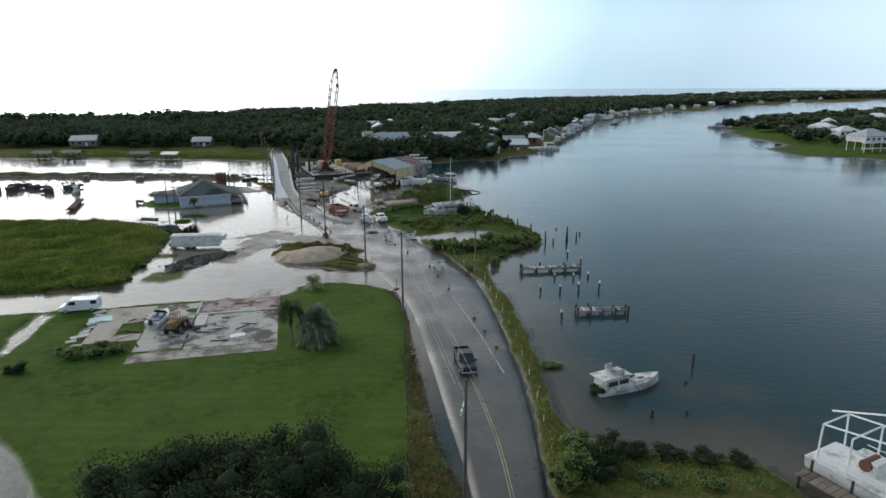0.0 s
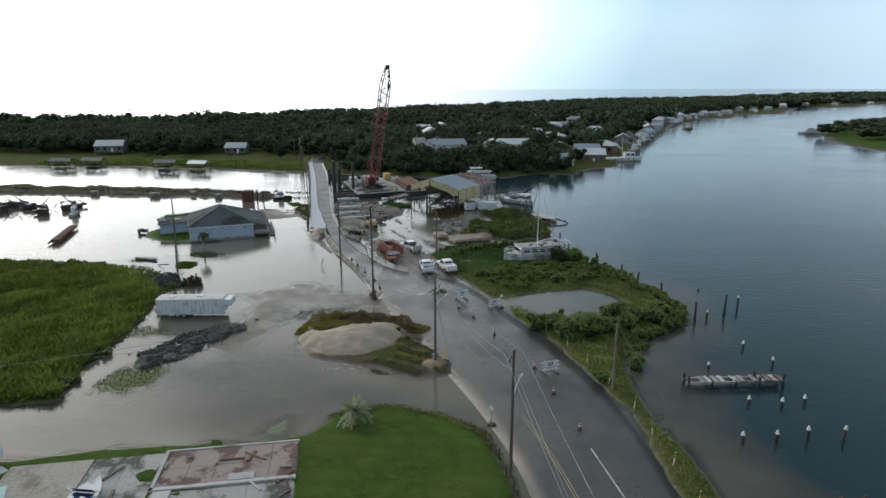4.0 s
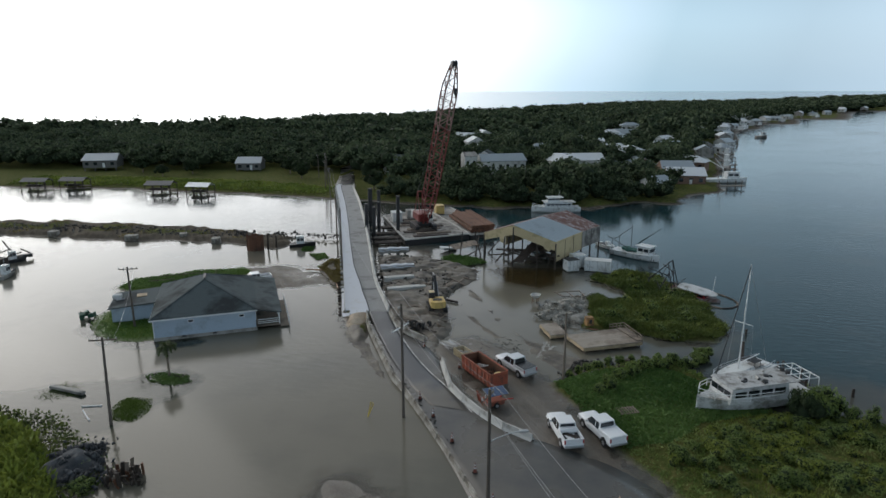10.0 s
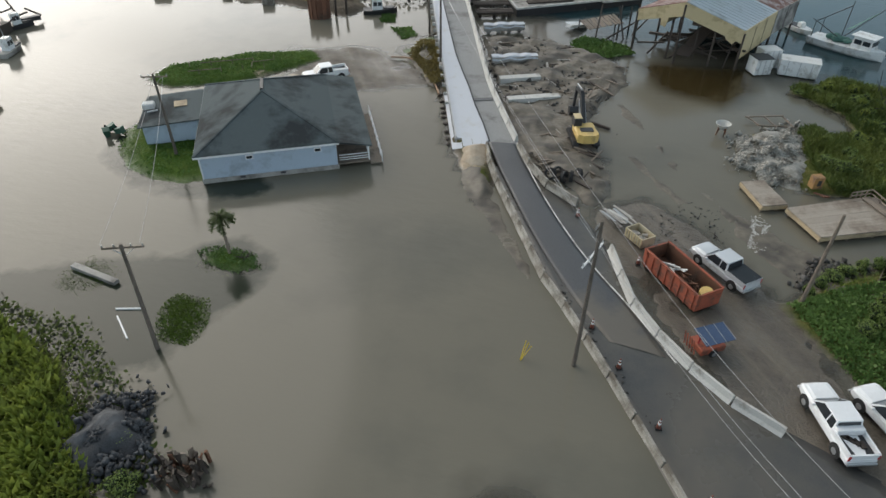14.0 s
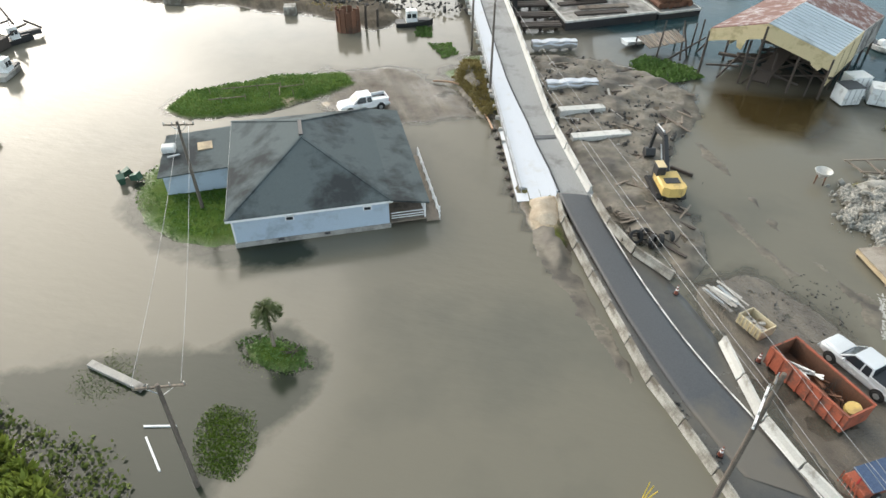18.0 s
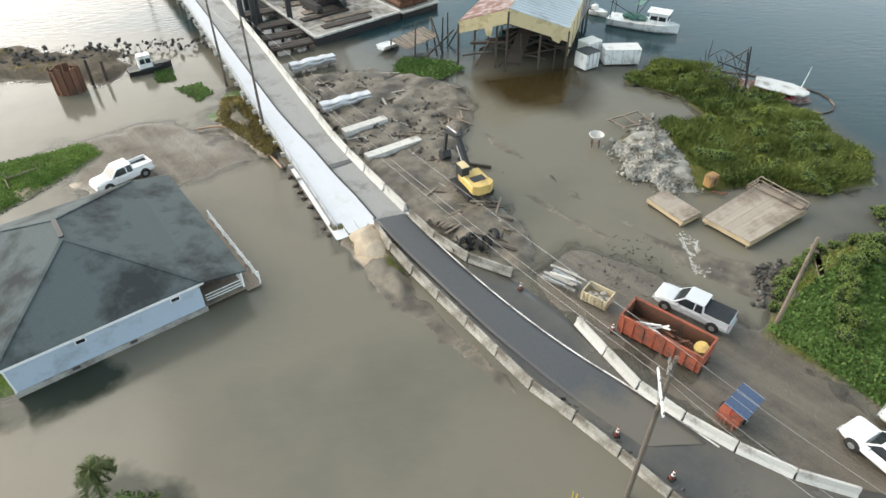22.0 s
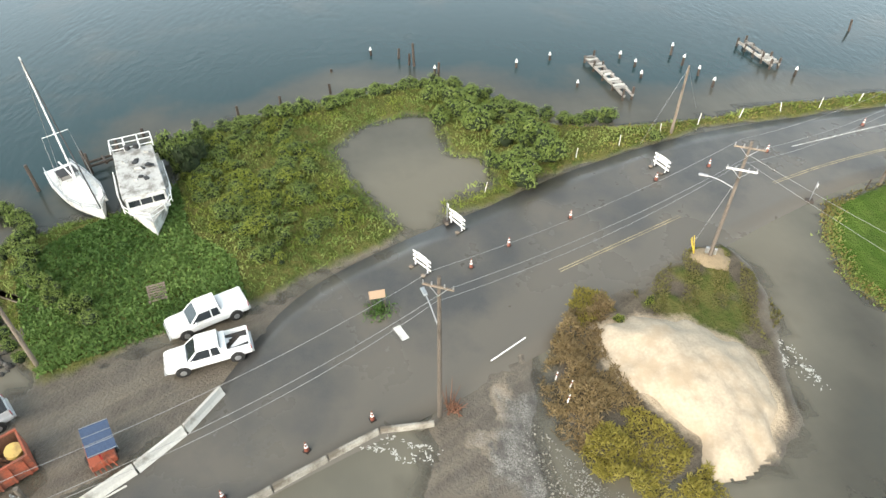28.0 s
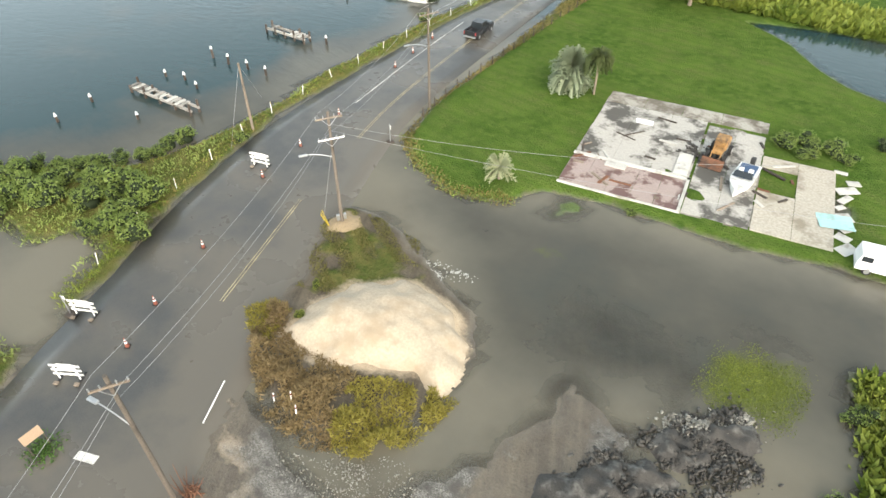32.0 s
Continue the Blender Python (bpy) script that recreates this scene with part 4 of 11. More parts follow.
def strip(name, left, right, material, parent=None, z=0.0, step=2.0, thick=0.12, across=4, label="", drift=None, fade=None):
    """A ribbon of road between two lines; a third number of a line's point is its height."""
    L, R = along(left, step), along(right, step)
    n = max(len(L), len(R))
    u = np.linspace(0, 1, n)
    L = np.stack([np.interp(u, np.linspace(0, 1, len(L)), L[:, k]) for k in range(L.shape[1])], 1)
    R = np.stack([np.interp(u, np.linspace(0, 1, len(R)), R[:, k]) for k in range(R.shape[1])], 1)
    if L.shape[1] == 2:
        L, R = np.column_stack([L, np.full(n, z)]), np.column_stack([R, np.full(n, z)])
    v = np.concatenate([L[None] * (1 - k / across) + R[None] * (k / across) for k in range(across + 1)])
    v[:, :, 2] += 0.05 * np.sin(np.pi * np.arange(across + 1) / across)[:, None]
    top = v.reshape(-1, 3)
    i = np.arange((across + 1) * n).reshape(across + 1, n)
    f = np.stack([i[:-1, :-1], i[1:, :-1], i[1:, 1:], i[:-1, 1:]], -1).reshape(-1, 4)
    m = len(top)
    low = top - (0, 0, thick)
    rim = []
    for a, sgn in ((i[0], 1), (i[-1], -1)):
        q = np.stack([a[:-1], a[1:], a[1:] + m, a[:-1] + m], -1)
        rim.append(q if sgn > 0 else q[:, ::-1])
    at = None
    if drift:
        dr = np.clip((drift - np.repeat(np.arange(across + 1) / across, n)) / drift, 0, 1) * np.clip((top[:, 1] - 85) / 15, 0, 1) * np.clip((152 - top[:, 1]) / 12, 0, 1)
        at = {"drift": np.concatenate([dr, dr])}
    if fade:
        dr = np.clip((fade[1] - top[:, 1]) / (fade[1] - fade[0]), 0, 1)
        at = {"drift": np.concatenate([dr, dr])}
    ob = np_mesh(name, np.concatenate([top, low]), np.concatenate([f] + rim), material, at)
    ob.parent = parent
    if label:
        ob["label"] = label
    return ob


ROAD_L = [(2.6, -70), (2.6, 10), (2.55, 30), (2.4, 44), (0.7, 54), (-1.6, 69), (-4.8, 88), (-7.2, 96), (-11.5, 106), (-17, 117), (-22.5, 128), (-26.8, 137), (-29.4, 143.6), (-33, 151.5), (-38.8, 162.5), (-42, 170.3), (-45.8, 179)]
ROAD_R = [(8.2, -70), (8.2, 10), (8.2, 30), (8.3, 44), (9.0, 61.6), (8.1, 79.3), (5.9, 102), (0.8, 118), (-5.0, 129), (-9, 138), (-14, 146), (-20, 149.5), (-25, 152), (-31.6, 160), (-33.5, 167.6), (-37, 174), (-42, 181)]
heap("sand_mound", SANDHEAP, 1.5, 0.62, SAND, "rounded heap of pale tan sand dumped beside the road", "sand heap", 0.2, 0.09, 0.8, 71, 0.36, ridge=0.05, dome=True)
heap("pole_mound", [(-16.2, 110.6), (-15.8, 112.6), (-14.2, 113.1), (-12.9, 111.6), (-13.6, 110.0), (-15.2, 109.7)], 0.45, 0.4, DRY_EARTH, "small dry earth mound round the foot of a power pole", "earth mound", 0.2, 0.05, 2.2, 261, 0.2, "stuff")
heap("works_mud", WORKS, 0.22, 0.3, WET_MUD, "churned wet mud of the bridge works", "mud", 0.35, 0.16, 1.2, 81, 0.05, "stuff", 0.12)
for k, ol in enumerate(([(-28.4, 187.6), (-27.6, 187.9), (-26.8, 184.4), (-25.4, 181.4), (-26.2, 181), (-27.6, 183.6)], [(-32.6, 197.2), (-31.4, 197.4), (-29.0, 191.2), (-29.6, 190.2), (-31.4, 193.4)],
                        [(-31.5, 184.6), (-30.4, 184.8), (-26.2, 176.6), (-27.0, 175.8), (-29.8, 180)], [(-24.6, 178.6), (-23.6, 178.8), (-21.6, 174.4), (-22.6, 173.8)], [(-21.6, 175.6), (-19.4, 174.4), (-17.4, 171.2), (-13.6, 168.4), (-15.4, 165.2), (-18.4, 165.4), (-21.0, 168.4), (-22.6, 172.4)], [(-49.2, 178.6), (-46.4, 178.4), (-42.6, 169.6), (-39.4, 162.4), (-40.3, 161.8), (-44.2, 168.6), (-47.8, 174.6)])):
    heap("mud_bank", ol, 0.05, 0.1, WET_MUD, "dark bank of mud just over the water", "mud", 0.25, 0.03, 1.9, 171 + 10 * k, -0.015, "stuff")
heap("bank_mound", [(-60.8, 212.4), (-58.2, 212.4), (-56.4, 205.2), (-54.4, 198.5), (-55.6, 197.0), (-58.4, 202.2), (-61.2, 206.3)], 0.8, 0.45, WET_MUD, "low brown earth bank beside the bridge", "earth bank", 0.25, 0.10, 1.6, 241, 0.05, "stuff")
heap("sand_spill", [(-49.2, 182.2), (-46.9, 183.0), (-46.5, 180.6), (-46.3, 178.2), (-47.6, 178.2), (-48.8, 179.6)], 0.42, 0.35, SAND, "sand spilled at the end of the footway", "sand heap", 0.2, 0.05, 2.2, 91, 0.0)
road = tagged(strip("road", [(x, y, 0.10 if y < 75 else 0.04) for x, y in ROAD_L], [(x, y, 0.10 if y < 75 else 0.06) for x, y in ROAD_R], ASPHALT, across=8, drift=0.45), "wet two-lane asphalt road, partly under water", "road", kind="structure")
tagged(strip("road_patch", [(-33.6, 156.4, 0.10), (-35.2, 158.8, 0.10), (-36.7, 161.2, 0.115), (-38.4, 164.5, 0.13), (-40.3, 168.3, 0.16), (-42.6, 173.8, 0.22), (-45.0, 179.6, 0.34), (-46.5, 183.6, 0.48)],
             [(-29.6, 155.6, 0.10), (-30.8, 158.0, 0.10), (-32.4, 161.0, 0.115), (-34.5, 164.0, 0.13), (-36.8, 168.0, 0.16), (-39.4, 173.4, 0.22), (-42.0, 179.7, 0.34), (-43.5, 183.9, 0.48)], ASPHALT_NEW, thick=0.05, across=8, step=1.0, fade=(156, 162)), "fresh dark asphalt leading to the bridge", "road", kind="structure")


def line_mark(name, line, width, material, z=0.092, shift=0.0):
    a = along(line, 1.5)
    d = np.gradient(a[:, :2], axis=0)
    d /= np.linalg.norm(d, axis=1, keepdims=True)
    nrm = np.stack([-d[:, 1], d[:, 0]], 1)
    zz = a[:, 2] if a.shape[1] > 2 else np.full(len(a), z)
    l3 = np.column_stack([a[:, :2] + nrm * (shift + width / 2), zz])
    r3 = np.column_stack([a[:, :2] + nrm * (shift - width / 2), zz])
    v = np.concatenate([l3, r3])
    n = len(a)
    i = np.arange(n - 1)
    return np_mesh(name, v, np.stack([i, i + n, i + n + 1, i + 1], -1), material)


# ---- far woods ----
def crown_cloud(seed, leaves=90, lobes=7, size=1.0, lump=1.0):
    """The leaves of one crown about 1 wide and 1 high, in several uneven lobes."""
    r = np.random.default_rng(seed)
    c = np.column_stack([r.uniform(-0.32, 0.32, lobes), r.uniform(-0.32, 0.32, lobes), r.uniform(0.35, 0.78, lobes)])
    rad = r.uniform(0.16, 0.30, lobes) * lump
    k = r.integers(0, lobes, leaves)
    d = r.normal(size=(leaves, 3))
    d[:, 2] = np.abs(d[:, 2]) * 0.9 - 0.15
    d /= np.linalg.norm(d, axis=1, keepdims=True)
    p = c[k] + d * rad[k][:, None] * r.uniform(0.72, 1.18, (leaves, 1))
    a = d + 0.75 * r.normal(size=(leaves, 3))
    a /= np.linalg.norm(a, axis=1, keepdims=True)
    s = np.cross(a, r.normal(size=(leaves, 3)))
    s /= np.linalg.norm(s, axis=1, keepdims=True)
    u = np.cross(a, s)
    w = r.uniform(0.6, 1.1, (leaves, 1)) * 0.85 * size / math.sqrt(leaves)
    v = np.stack([p - s * w, p - u * w * 0.9 + a * w * 0.25, p + s * w * 0.9, p + u * w - a * w * 0.25], 1).reshape(-1, 3)
    return v


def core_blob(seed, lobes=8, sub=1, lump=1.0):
    """The solid heart of a crown: several lumpy lobes, so that it isn't see-through; its dark green stands for the
    shade within.
    """
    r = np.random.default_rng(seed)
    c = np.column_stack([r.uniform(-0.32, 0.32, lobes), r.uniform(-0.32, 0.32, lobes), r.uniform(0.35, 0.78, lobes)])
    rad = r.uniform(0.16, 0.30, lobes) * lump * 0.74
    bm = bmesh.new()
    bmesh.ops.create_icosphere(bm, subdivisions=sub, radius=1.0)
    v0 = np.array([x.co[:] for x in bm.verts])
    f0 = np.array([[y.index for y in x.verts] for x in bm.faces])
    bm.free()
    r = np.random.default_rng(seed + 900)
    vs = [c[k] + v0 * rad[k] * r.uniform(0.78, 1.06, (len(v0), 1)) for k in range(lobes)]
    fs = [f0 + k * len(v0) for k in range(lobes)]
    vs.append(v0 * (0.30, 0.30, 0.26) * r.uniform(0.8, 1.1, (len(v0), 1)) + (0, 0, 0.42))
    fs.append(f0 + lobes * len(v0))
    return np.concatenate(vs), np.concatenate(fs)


def woods(name, places, heights, widths, material, label, seed=1, leaves=70):
    """Many crowns in one mesh."""
    kinds = [crown_cloud(seed + k, leaves) for k in range(6)]
    cores = [core_blob(seed + k, 7, 1) for k in range(6)]
    r = np.random.default_rng(seed)
    vs, fs, heart, base = [], [], [], 0
    for j, ((x, y, z), hh, ww) in enumerate(zip(places, heights, widths)):
        k = j % 6
        a = r.uniform(0, 6.28)
        m = np.array([[math.cos(a) * ww, -math.sin(a) * ww, 0], [math.sin(a) * ww, math.cos(a) * ww, 0], [0, 0, hh]])
        v = kinds[k] @ m.T + (x, y, z)
        q = np.arange(len(v)).reshape(-1, 4) + base
        vs.append(v)
        fs.append(np.concatenate([q[:, :3], q[:, [0, 2, 3]]]))
        heart.append(np.zeros(len(fs[-1])))
        base += len(v)
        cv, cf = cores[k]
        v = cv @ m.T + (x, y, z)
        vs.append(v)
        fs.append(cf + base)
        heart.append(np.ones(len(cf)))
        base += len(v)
    ob = np_mesh(name, np.concatenate(vs), np.concatenate(fs), material, second=(HEART_SHADE, np.concatenate(heart)))
    return tagged(ob, label, "trees", kind="stuff")


def wood_places(poly, spacing, seed, keep=4.0, skip=()):
    r = np.random.default_rng(seed)
    lo, hi = np.min(poly, 0), np.max(poly, 0)
    gx, gy = np.meshgrid(np.arange(lo[0], hi[0], spacing), np.arange(lo[1], hi[1], spacing))
    p = np.column_stack([gx.ravel(), gy.ravel()]) + r.uniform(-0.5, 0.5, (gx.size, 2)) * spacing
    ok = inside_dist(p, poly) > keep
    for x, y, rad in skip:
        ok &= np.hypot(p[:, 0] - x, p[:, 1] - y) > rad
    return p[ok]


NEAR_WOOD = [(-420, 345), (-215, 338), (-160, 335), (-120, 345), (-95, 335), (-88, 312), (-70, 318), (-62, 296), (-30, 284), (-5, 284), (14, 296), (26, 300), (36, 325), (46, 348), (68, 425), (90, 480), (-420, 480)]
r_q = np.random.default_rng(222)
SUBURB = []
while len(SUBURB) < 46:
    y_ = 338 + 290 * r_q.uniform() ** 1.5
    x_ = r_q.uniform(-75 + 0.1 * (y_ - 340), float(np.interp(y_, [338, 417, 616, 640], [44, 66, 132, 145])))
    if all(math.hypot(x_ - a, y_ - b) > 15 for a, b in SUBURB) and math.hypot(x_ + 29, y_ - 347) > 18 and math.hypot(x_ - 2, y_ - 356) > 18:
        SUBURB.append((x_, y_))
CLEAR = [(x, y - 3, r_q.uniform(6.5, 10)) for x, y in SUBURB] + [(-38, 331, 11), (-31, 322, 8), (-20, 334, 9), (1, 346, 10), (-4, 338, 7), (28, 386, 8), (43, 421, 8), (0, 411, 8), (58, 451, 8), (18, 431, 9), (-20, 441, 8), (-52, 420, 7), (-52, 410, 6), (10, 380, 7), (-10, 392, 6), (-90, 400, 7), (-120, 420, 8), (-195, 341, 12), (-131, 345, 12), (-33, 345, 15), (2, 356, 13), (36, 324, 10), (22, 302, 9), (-82, 300, 8), (-85, 318, 7), (-89, 335, 6), (-60, 300, 9), (30, 395, 9), (0, 420, 10), (45, 430, 9),
         (60, 460, 8), (-20, 450, 9), (-70, 330, 7), (-10, 440, 8), (20, 440, 10)]
p = wood_places(NEAR_WOOD, 6.8, 11, 2.5, CLEAR)
r_ = np.random.default_rng(5)
lift = 0.5 + 0.5 * np.clip(wave(p, 0.045, 301) + 0.7 * r_.normal(0, 0.6, len(p)), -1, 1)
lift = lift * np.interp(p[:, 0], [-400, -150, -40], [0.6, 0.8, 1.0])
woods("near_woods", np.column_stack([p, np.full(len(p), 0.9)]), 5.5 + 8.0 * lift, 7.0 + 7.0 * lift, LEAF_WOODS, "dark green live-oak woods beyond the canal", 21, 260)
MID_WOOD = [(-900, 480), (90, 480), (140, 620), (240, 790), (400, 1010), (560, 1180), (500, 1500), (200, 1300), (-40, 880), (-280, 548), (-700, 545)]
p = wood_places(MID_WOOD, 11.5, 12, 3, [(x, y - 4, 12) for x, y in SUBURB] + [(120, 640, 22), (190, 760, 25), (60, 560, 15), (300, 900, 30), (90, 700, 15)])
woods("mid_woods", np.column_stack([p, np.full(len(p), 0.9)]), r_.uniform(8, 14, len(p)), r_.uniform(12, 17, len(p)), LEAF_WOODS, "dark woods and gardens along the far bank", 51, 90)
SHORE_WOOD = [(-66, 284), (-34, 275.6), (-4, 276.6), (14, 288.5), (24, 287.5), (30, 300), (14, 298), (-5, 287), (-30, 287), (-64, 300)]
p = wood_places(SHORE_WOOD, 4.4, 15, 0.4, [(21.5, 301, 6)])
woods("shore_trees", np.column_stack([p, np.full(len(p), 0.2)]), r_.uniform(4, 8.5, len(p)), r_.uniform(5, 7.5, len(p)), LEAF_WOODS, "dark trees hanging over the far bank", 31, 200)
FAR_WOOD = [(430, 1060), (800, 1420), (2200, 2440), (2550, 3200), (1500, 2850), (720, 1880), (420, 1450)]
p = wood_places(FAR_WOOD, 36, 13, 5)
woods("far_woods", np.column_stack([p, np.full(len(p), 0.5)]), r_.uniform(8, 15, len(p)), r_.uniform(36, 52, len(p)), LEAF_WOODS, "low wooded shore near the horizon", 71, 40)
EAST_WOOD = [(222, 500), (219, 455), (216, 420), (196, 352), (215, 330), (260, 300), (330, 290), (600, 250), (2000, 260), (3800, 900), (3500, 1500), (1600, 1400), (700, 900), (330, 620), (240, 535)]
p = wood_places(EAST_WOOD, 15, 14, 3, [(208, 311, 26), (250, 420, 16), (290, 480, 20), (380, 560, 25), (300, 400, 16), (420, 430, 26)])
p = p[(np.hypot(p[:, 0] - 200, p[:, 1] - 350) < 420) | (rng.random(len(p)) < 0.12)]
dist = np.hypot(p[:, 0] - 200, p[:, 1] - 350)
woods("east_woods", np.column_stack([p, np.full(len(p), 0.7)]), r_.uniform(5, 9, len(p)) + dist * 0.002, np.where(dist < 420, 15, 44) * r_.uniform(0.8, 1.1, len(p)), LEAF_WOODS, "bushy trees on the opposite bank", 91, 80)


# ---- road marks ----
CENTRE = [(5.6, -70), (5.6, 20), (5.6, 46), (4.2, 59), (0.6, 79), (-2.1, 92), (-4.8, 100), (-8.6, 111.4), (-14.2, 124.3), (-18, 132.7), (-21, 139.8)]
for sh, (y0, y1) in [(a, b) for a in (-0.13, 0.13) for b in ((-80, 101.5), (110, 128))]:
    tagged(line_mark("centre_line", [(x, y, 0.165 if y < 70 else 0.115) for x, y in CENTRE if y0 < y < y1], 0.075, PAINT_Y, shift=sh), "worn yellow centre line on wet asphalt", "road marking", kind="structure")
tagged(line_mark("edge_line", [(6.9, 66.5, 0.165), (4.5, 80, 0.125), (1.2, 94.5, 0.115)], 0.14, PAINT_W), "white edge line on the asphalt", "road marking", kind="structure")
tagged(line_mark("edge_line", [(-43.4, 184, 0.55), (-41.9, 179.6, 0.40), (-39.3, 173.3, 0.28), (-36.7, 167.9, 0.22), (-34.4, 163.9, 0.19), (-32.3, 160.9, 0.17), (-29.0, 155.2, 0.15)], 0.14, PAINT_W), "white edge line beside the fresh asphalt", "road marking", kind="structure")
bm = B()
box(bm, -19.2, 137.9, 0.118, 0.6, 1.5, 0.006, -66)
tagged(part("stop_bar", bm, PAINT_W, None), "short white bar painted on the road", "road marking", kind="structure")


# ---- concrete barriers ----
def barrier_mesh(material, length=3.6):
    prof = [(-0.30, 0), (0.30, 0), (0.30, 0.08), (0.14, 0.33), (0.09, 0.81), (-0.09, 0.81), (-0.14, 0.33), (-0.30, 0.08)]
    bm = B()
    loft(bm, [[(x, y, z) for x, z in prof] for y in (-length / 2, length / 2)])
    bmesh.ops.bevel(bm, geom=[e for e in bm.edges if abs(e.verts[0].co.y - e.verts[1].co.y) < 0.01 and e.verts[0].co.z > 0.5 and e.verts[1].co.z > 0.5], offset=0.03, segments=1, affect="EDGES")
    bmesh.ops.recalc_face_normals(bm, faces=bm.faces)
    me = bpy.data.meshes.new("concrete_barrier")
    bm.to_mesh(me)
    bm.free()
    me.materials.append(material)
    return me


BARRIER, BARRIER_DIRTY = barrier_mesh(CONC), barrier_mesh(CONC_DIRTY)


def barriers(line, z0, z1, label, group, mesh):
    a = np.array(line, float)
    s = np.r_[0, np.cumsum(np.linalg.norm(np.diff(a, axis=0), axis=1))]
    n = int(round(s[-1] / 3.72))
    for k in range(n):
        t0, t1 = s[-1] * k / n, s[-1] * (k + 1) / n
        p0 = np.array([np.interp(t0, s, a[:, j]) for j in (0, 1)])
        p1 = np.array([np.interp(t1, s, a[:, j]) for j in (0, 1)])
        m = (p0 + p1) / 2
        d = p1 - p0
        za, zb = z0 + (z1 - z0) * k / n, z0 + (z1 - z0) * (k + 1) / n
        ob = new("concrete_barrier", mesh)
        ob.matrix_basis = pose(m[0], m[1], (za + zb) / 2, 0, 0, math.degrees(math.atan2(-d[0], d[1])) + rng.uniform(-1, 1)) @ pose(0, 0, 0, math.degrees(math.atan2(zb - za, np.hypot(*d)))) @ Matrix.Diagonal((1, np.hypot(*d) / 3.72, 1, 1))
        tagged(ob, label, "barrier", group)


barriers([(-27.3, 136.4), (-27.4, 140.1), (-29.3, 144.2), (-31.2, 148), (-33, 151.8), (-36.5, 158.6), (-38.9, 162.6), (-42.1, 170.3), (-45.3, 178.0), (-46.6, 182.8)], -0.35, 0.25, "weathered precast concrete barrier standing at the flooded road edge", "barriers along the road", BARRIER_DIRTY)
barriers([(-22.8, 150.4), (-26.3, 152.8), (-29, 156), (-31.6, 160), (-33.5, 167.4)], 0.0, 0.08, "pale precast concrete barrier beside the dumpster", "barriers beside the yard", BARRIER)
barriers([(-36.5, 173.7), (-39.6, 176.4), (-41.6, 179.6), (-43.2, 183.6)], 0.1, 0.35, "stained precast concrete barrier at the bridge approach", "barriers at the bridge", BARRIER_DIRTY)


# ---- bridge ----
def deck_z(y):
    """Height of the bridge deck along its run north."""
    return float(np.interp(y, [178, 186, 200, 220, 245, 270, 290, 300, 312], [0.30, 0.55, 1.2, 2.2, 2.9, 2.9, 2.4, 1.9, 1.2]))


def deck_x(y):
    return float(np.interp(y, [178, 182, 195, 211, 236, 262, 285, 297, 306], [-45.3, -46.7, -50.3, -54.8, -61.7, -69.2, -76.3, -79.8, -81.5]))


bridge = thing("bridge", "narrow concrete road bridge over the canal with a pale footway", "bridge", -60, 236, 0)
ys_b = np.arange(180, 304.1, 4.0)


def bridge_ribbon(name, off0, off1, dz0, dz1, material, label="", y0=180, y1=304):
    """A long piece along the deck: from off0 to off1 across, from dz0 to dz1 over the deck."""
    rings = []
    for y in np.arange(y0, y1 + 0.1, 3.0):
        x, z = deck_x(y), deck_z(y)
        rings.append([(x + off0 + 60, y - 236, z + dz0), (x + off1 + 60, y - 236, z + dz0), (x + off1 + 60, y - 236, z + dz1), (x + off0 + 60, y - 236, z + dz1)])
    bm = B()
    loft(bm, rings)
    bmesh.ops.recalc_face_normals(bm, faces=bm.faces)
    return part(name, bm, material, bridge, label)


def par_off(y):
    """Where the east parapet stands across the deck: it swings out towards the south end."""
    return float(np.interp(y, [181, 184, 187, 192, 197, 205, 222], [4.1, 3.9, 3.6, 3.1, 2.65, 2.7, 2.8]))


rings = []
for y in np.arange(183.6, 304.1, 2.0):
    x, z, q = deck_x(y) + 60, deck_z(y), par_off(y) + 0.3
    rings.append([(x - 3.1, y - 236, z - 0.45), (x + q, y - 236, z - 0.45), (x + q, y - 236, z), (x - 3.1, y - 236, z)])
bm = B()
loft(bm, rings)
bmesh.ops.recalc_face_normals(bm, faces=bm.faces)
part("deck", bm, DECK_CONC, bridge, "grey worn concrete deck")
def kerb_off(y):
    """Where the footway's kerb lies across the deck: it draws in towards the south end."""
    return float(np.interp(y, [180, 183, 187, 191.5, 196.7, 200, 205, 222, 304], [1.0, 0.83, 0.65, 0.13, -0.15, -0.5, -0.9, -1.2, -1.35]))


def kerb_ribbon(name, a, b, dz0, dz1, material, label, y0, y1, left=None):
    rings = []
    for y in np.arange(y0, y1 + 0.1, 2.0):
        x, z, k = deck_x(y) + 60, deck_z(y), kerb_off(y)
        xa = x + (k + a if left is None else left)
        rings.append([(xa, y - 236, z + dz0), (x + k + b, y - 236, z + dz0), (x + k + b, y - 236, z + dz1), (xa, y - 236, z + dz1)])
    bm = B()
    loft(bm, rings)
    bmesh.ops.recalc_face_normals(bm, faces=bm.faces)
    return part(name, bm, material, bridge, label)


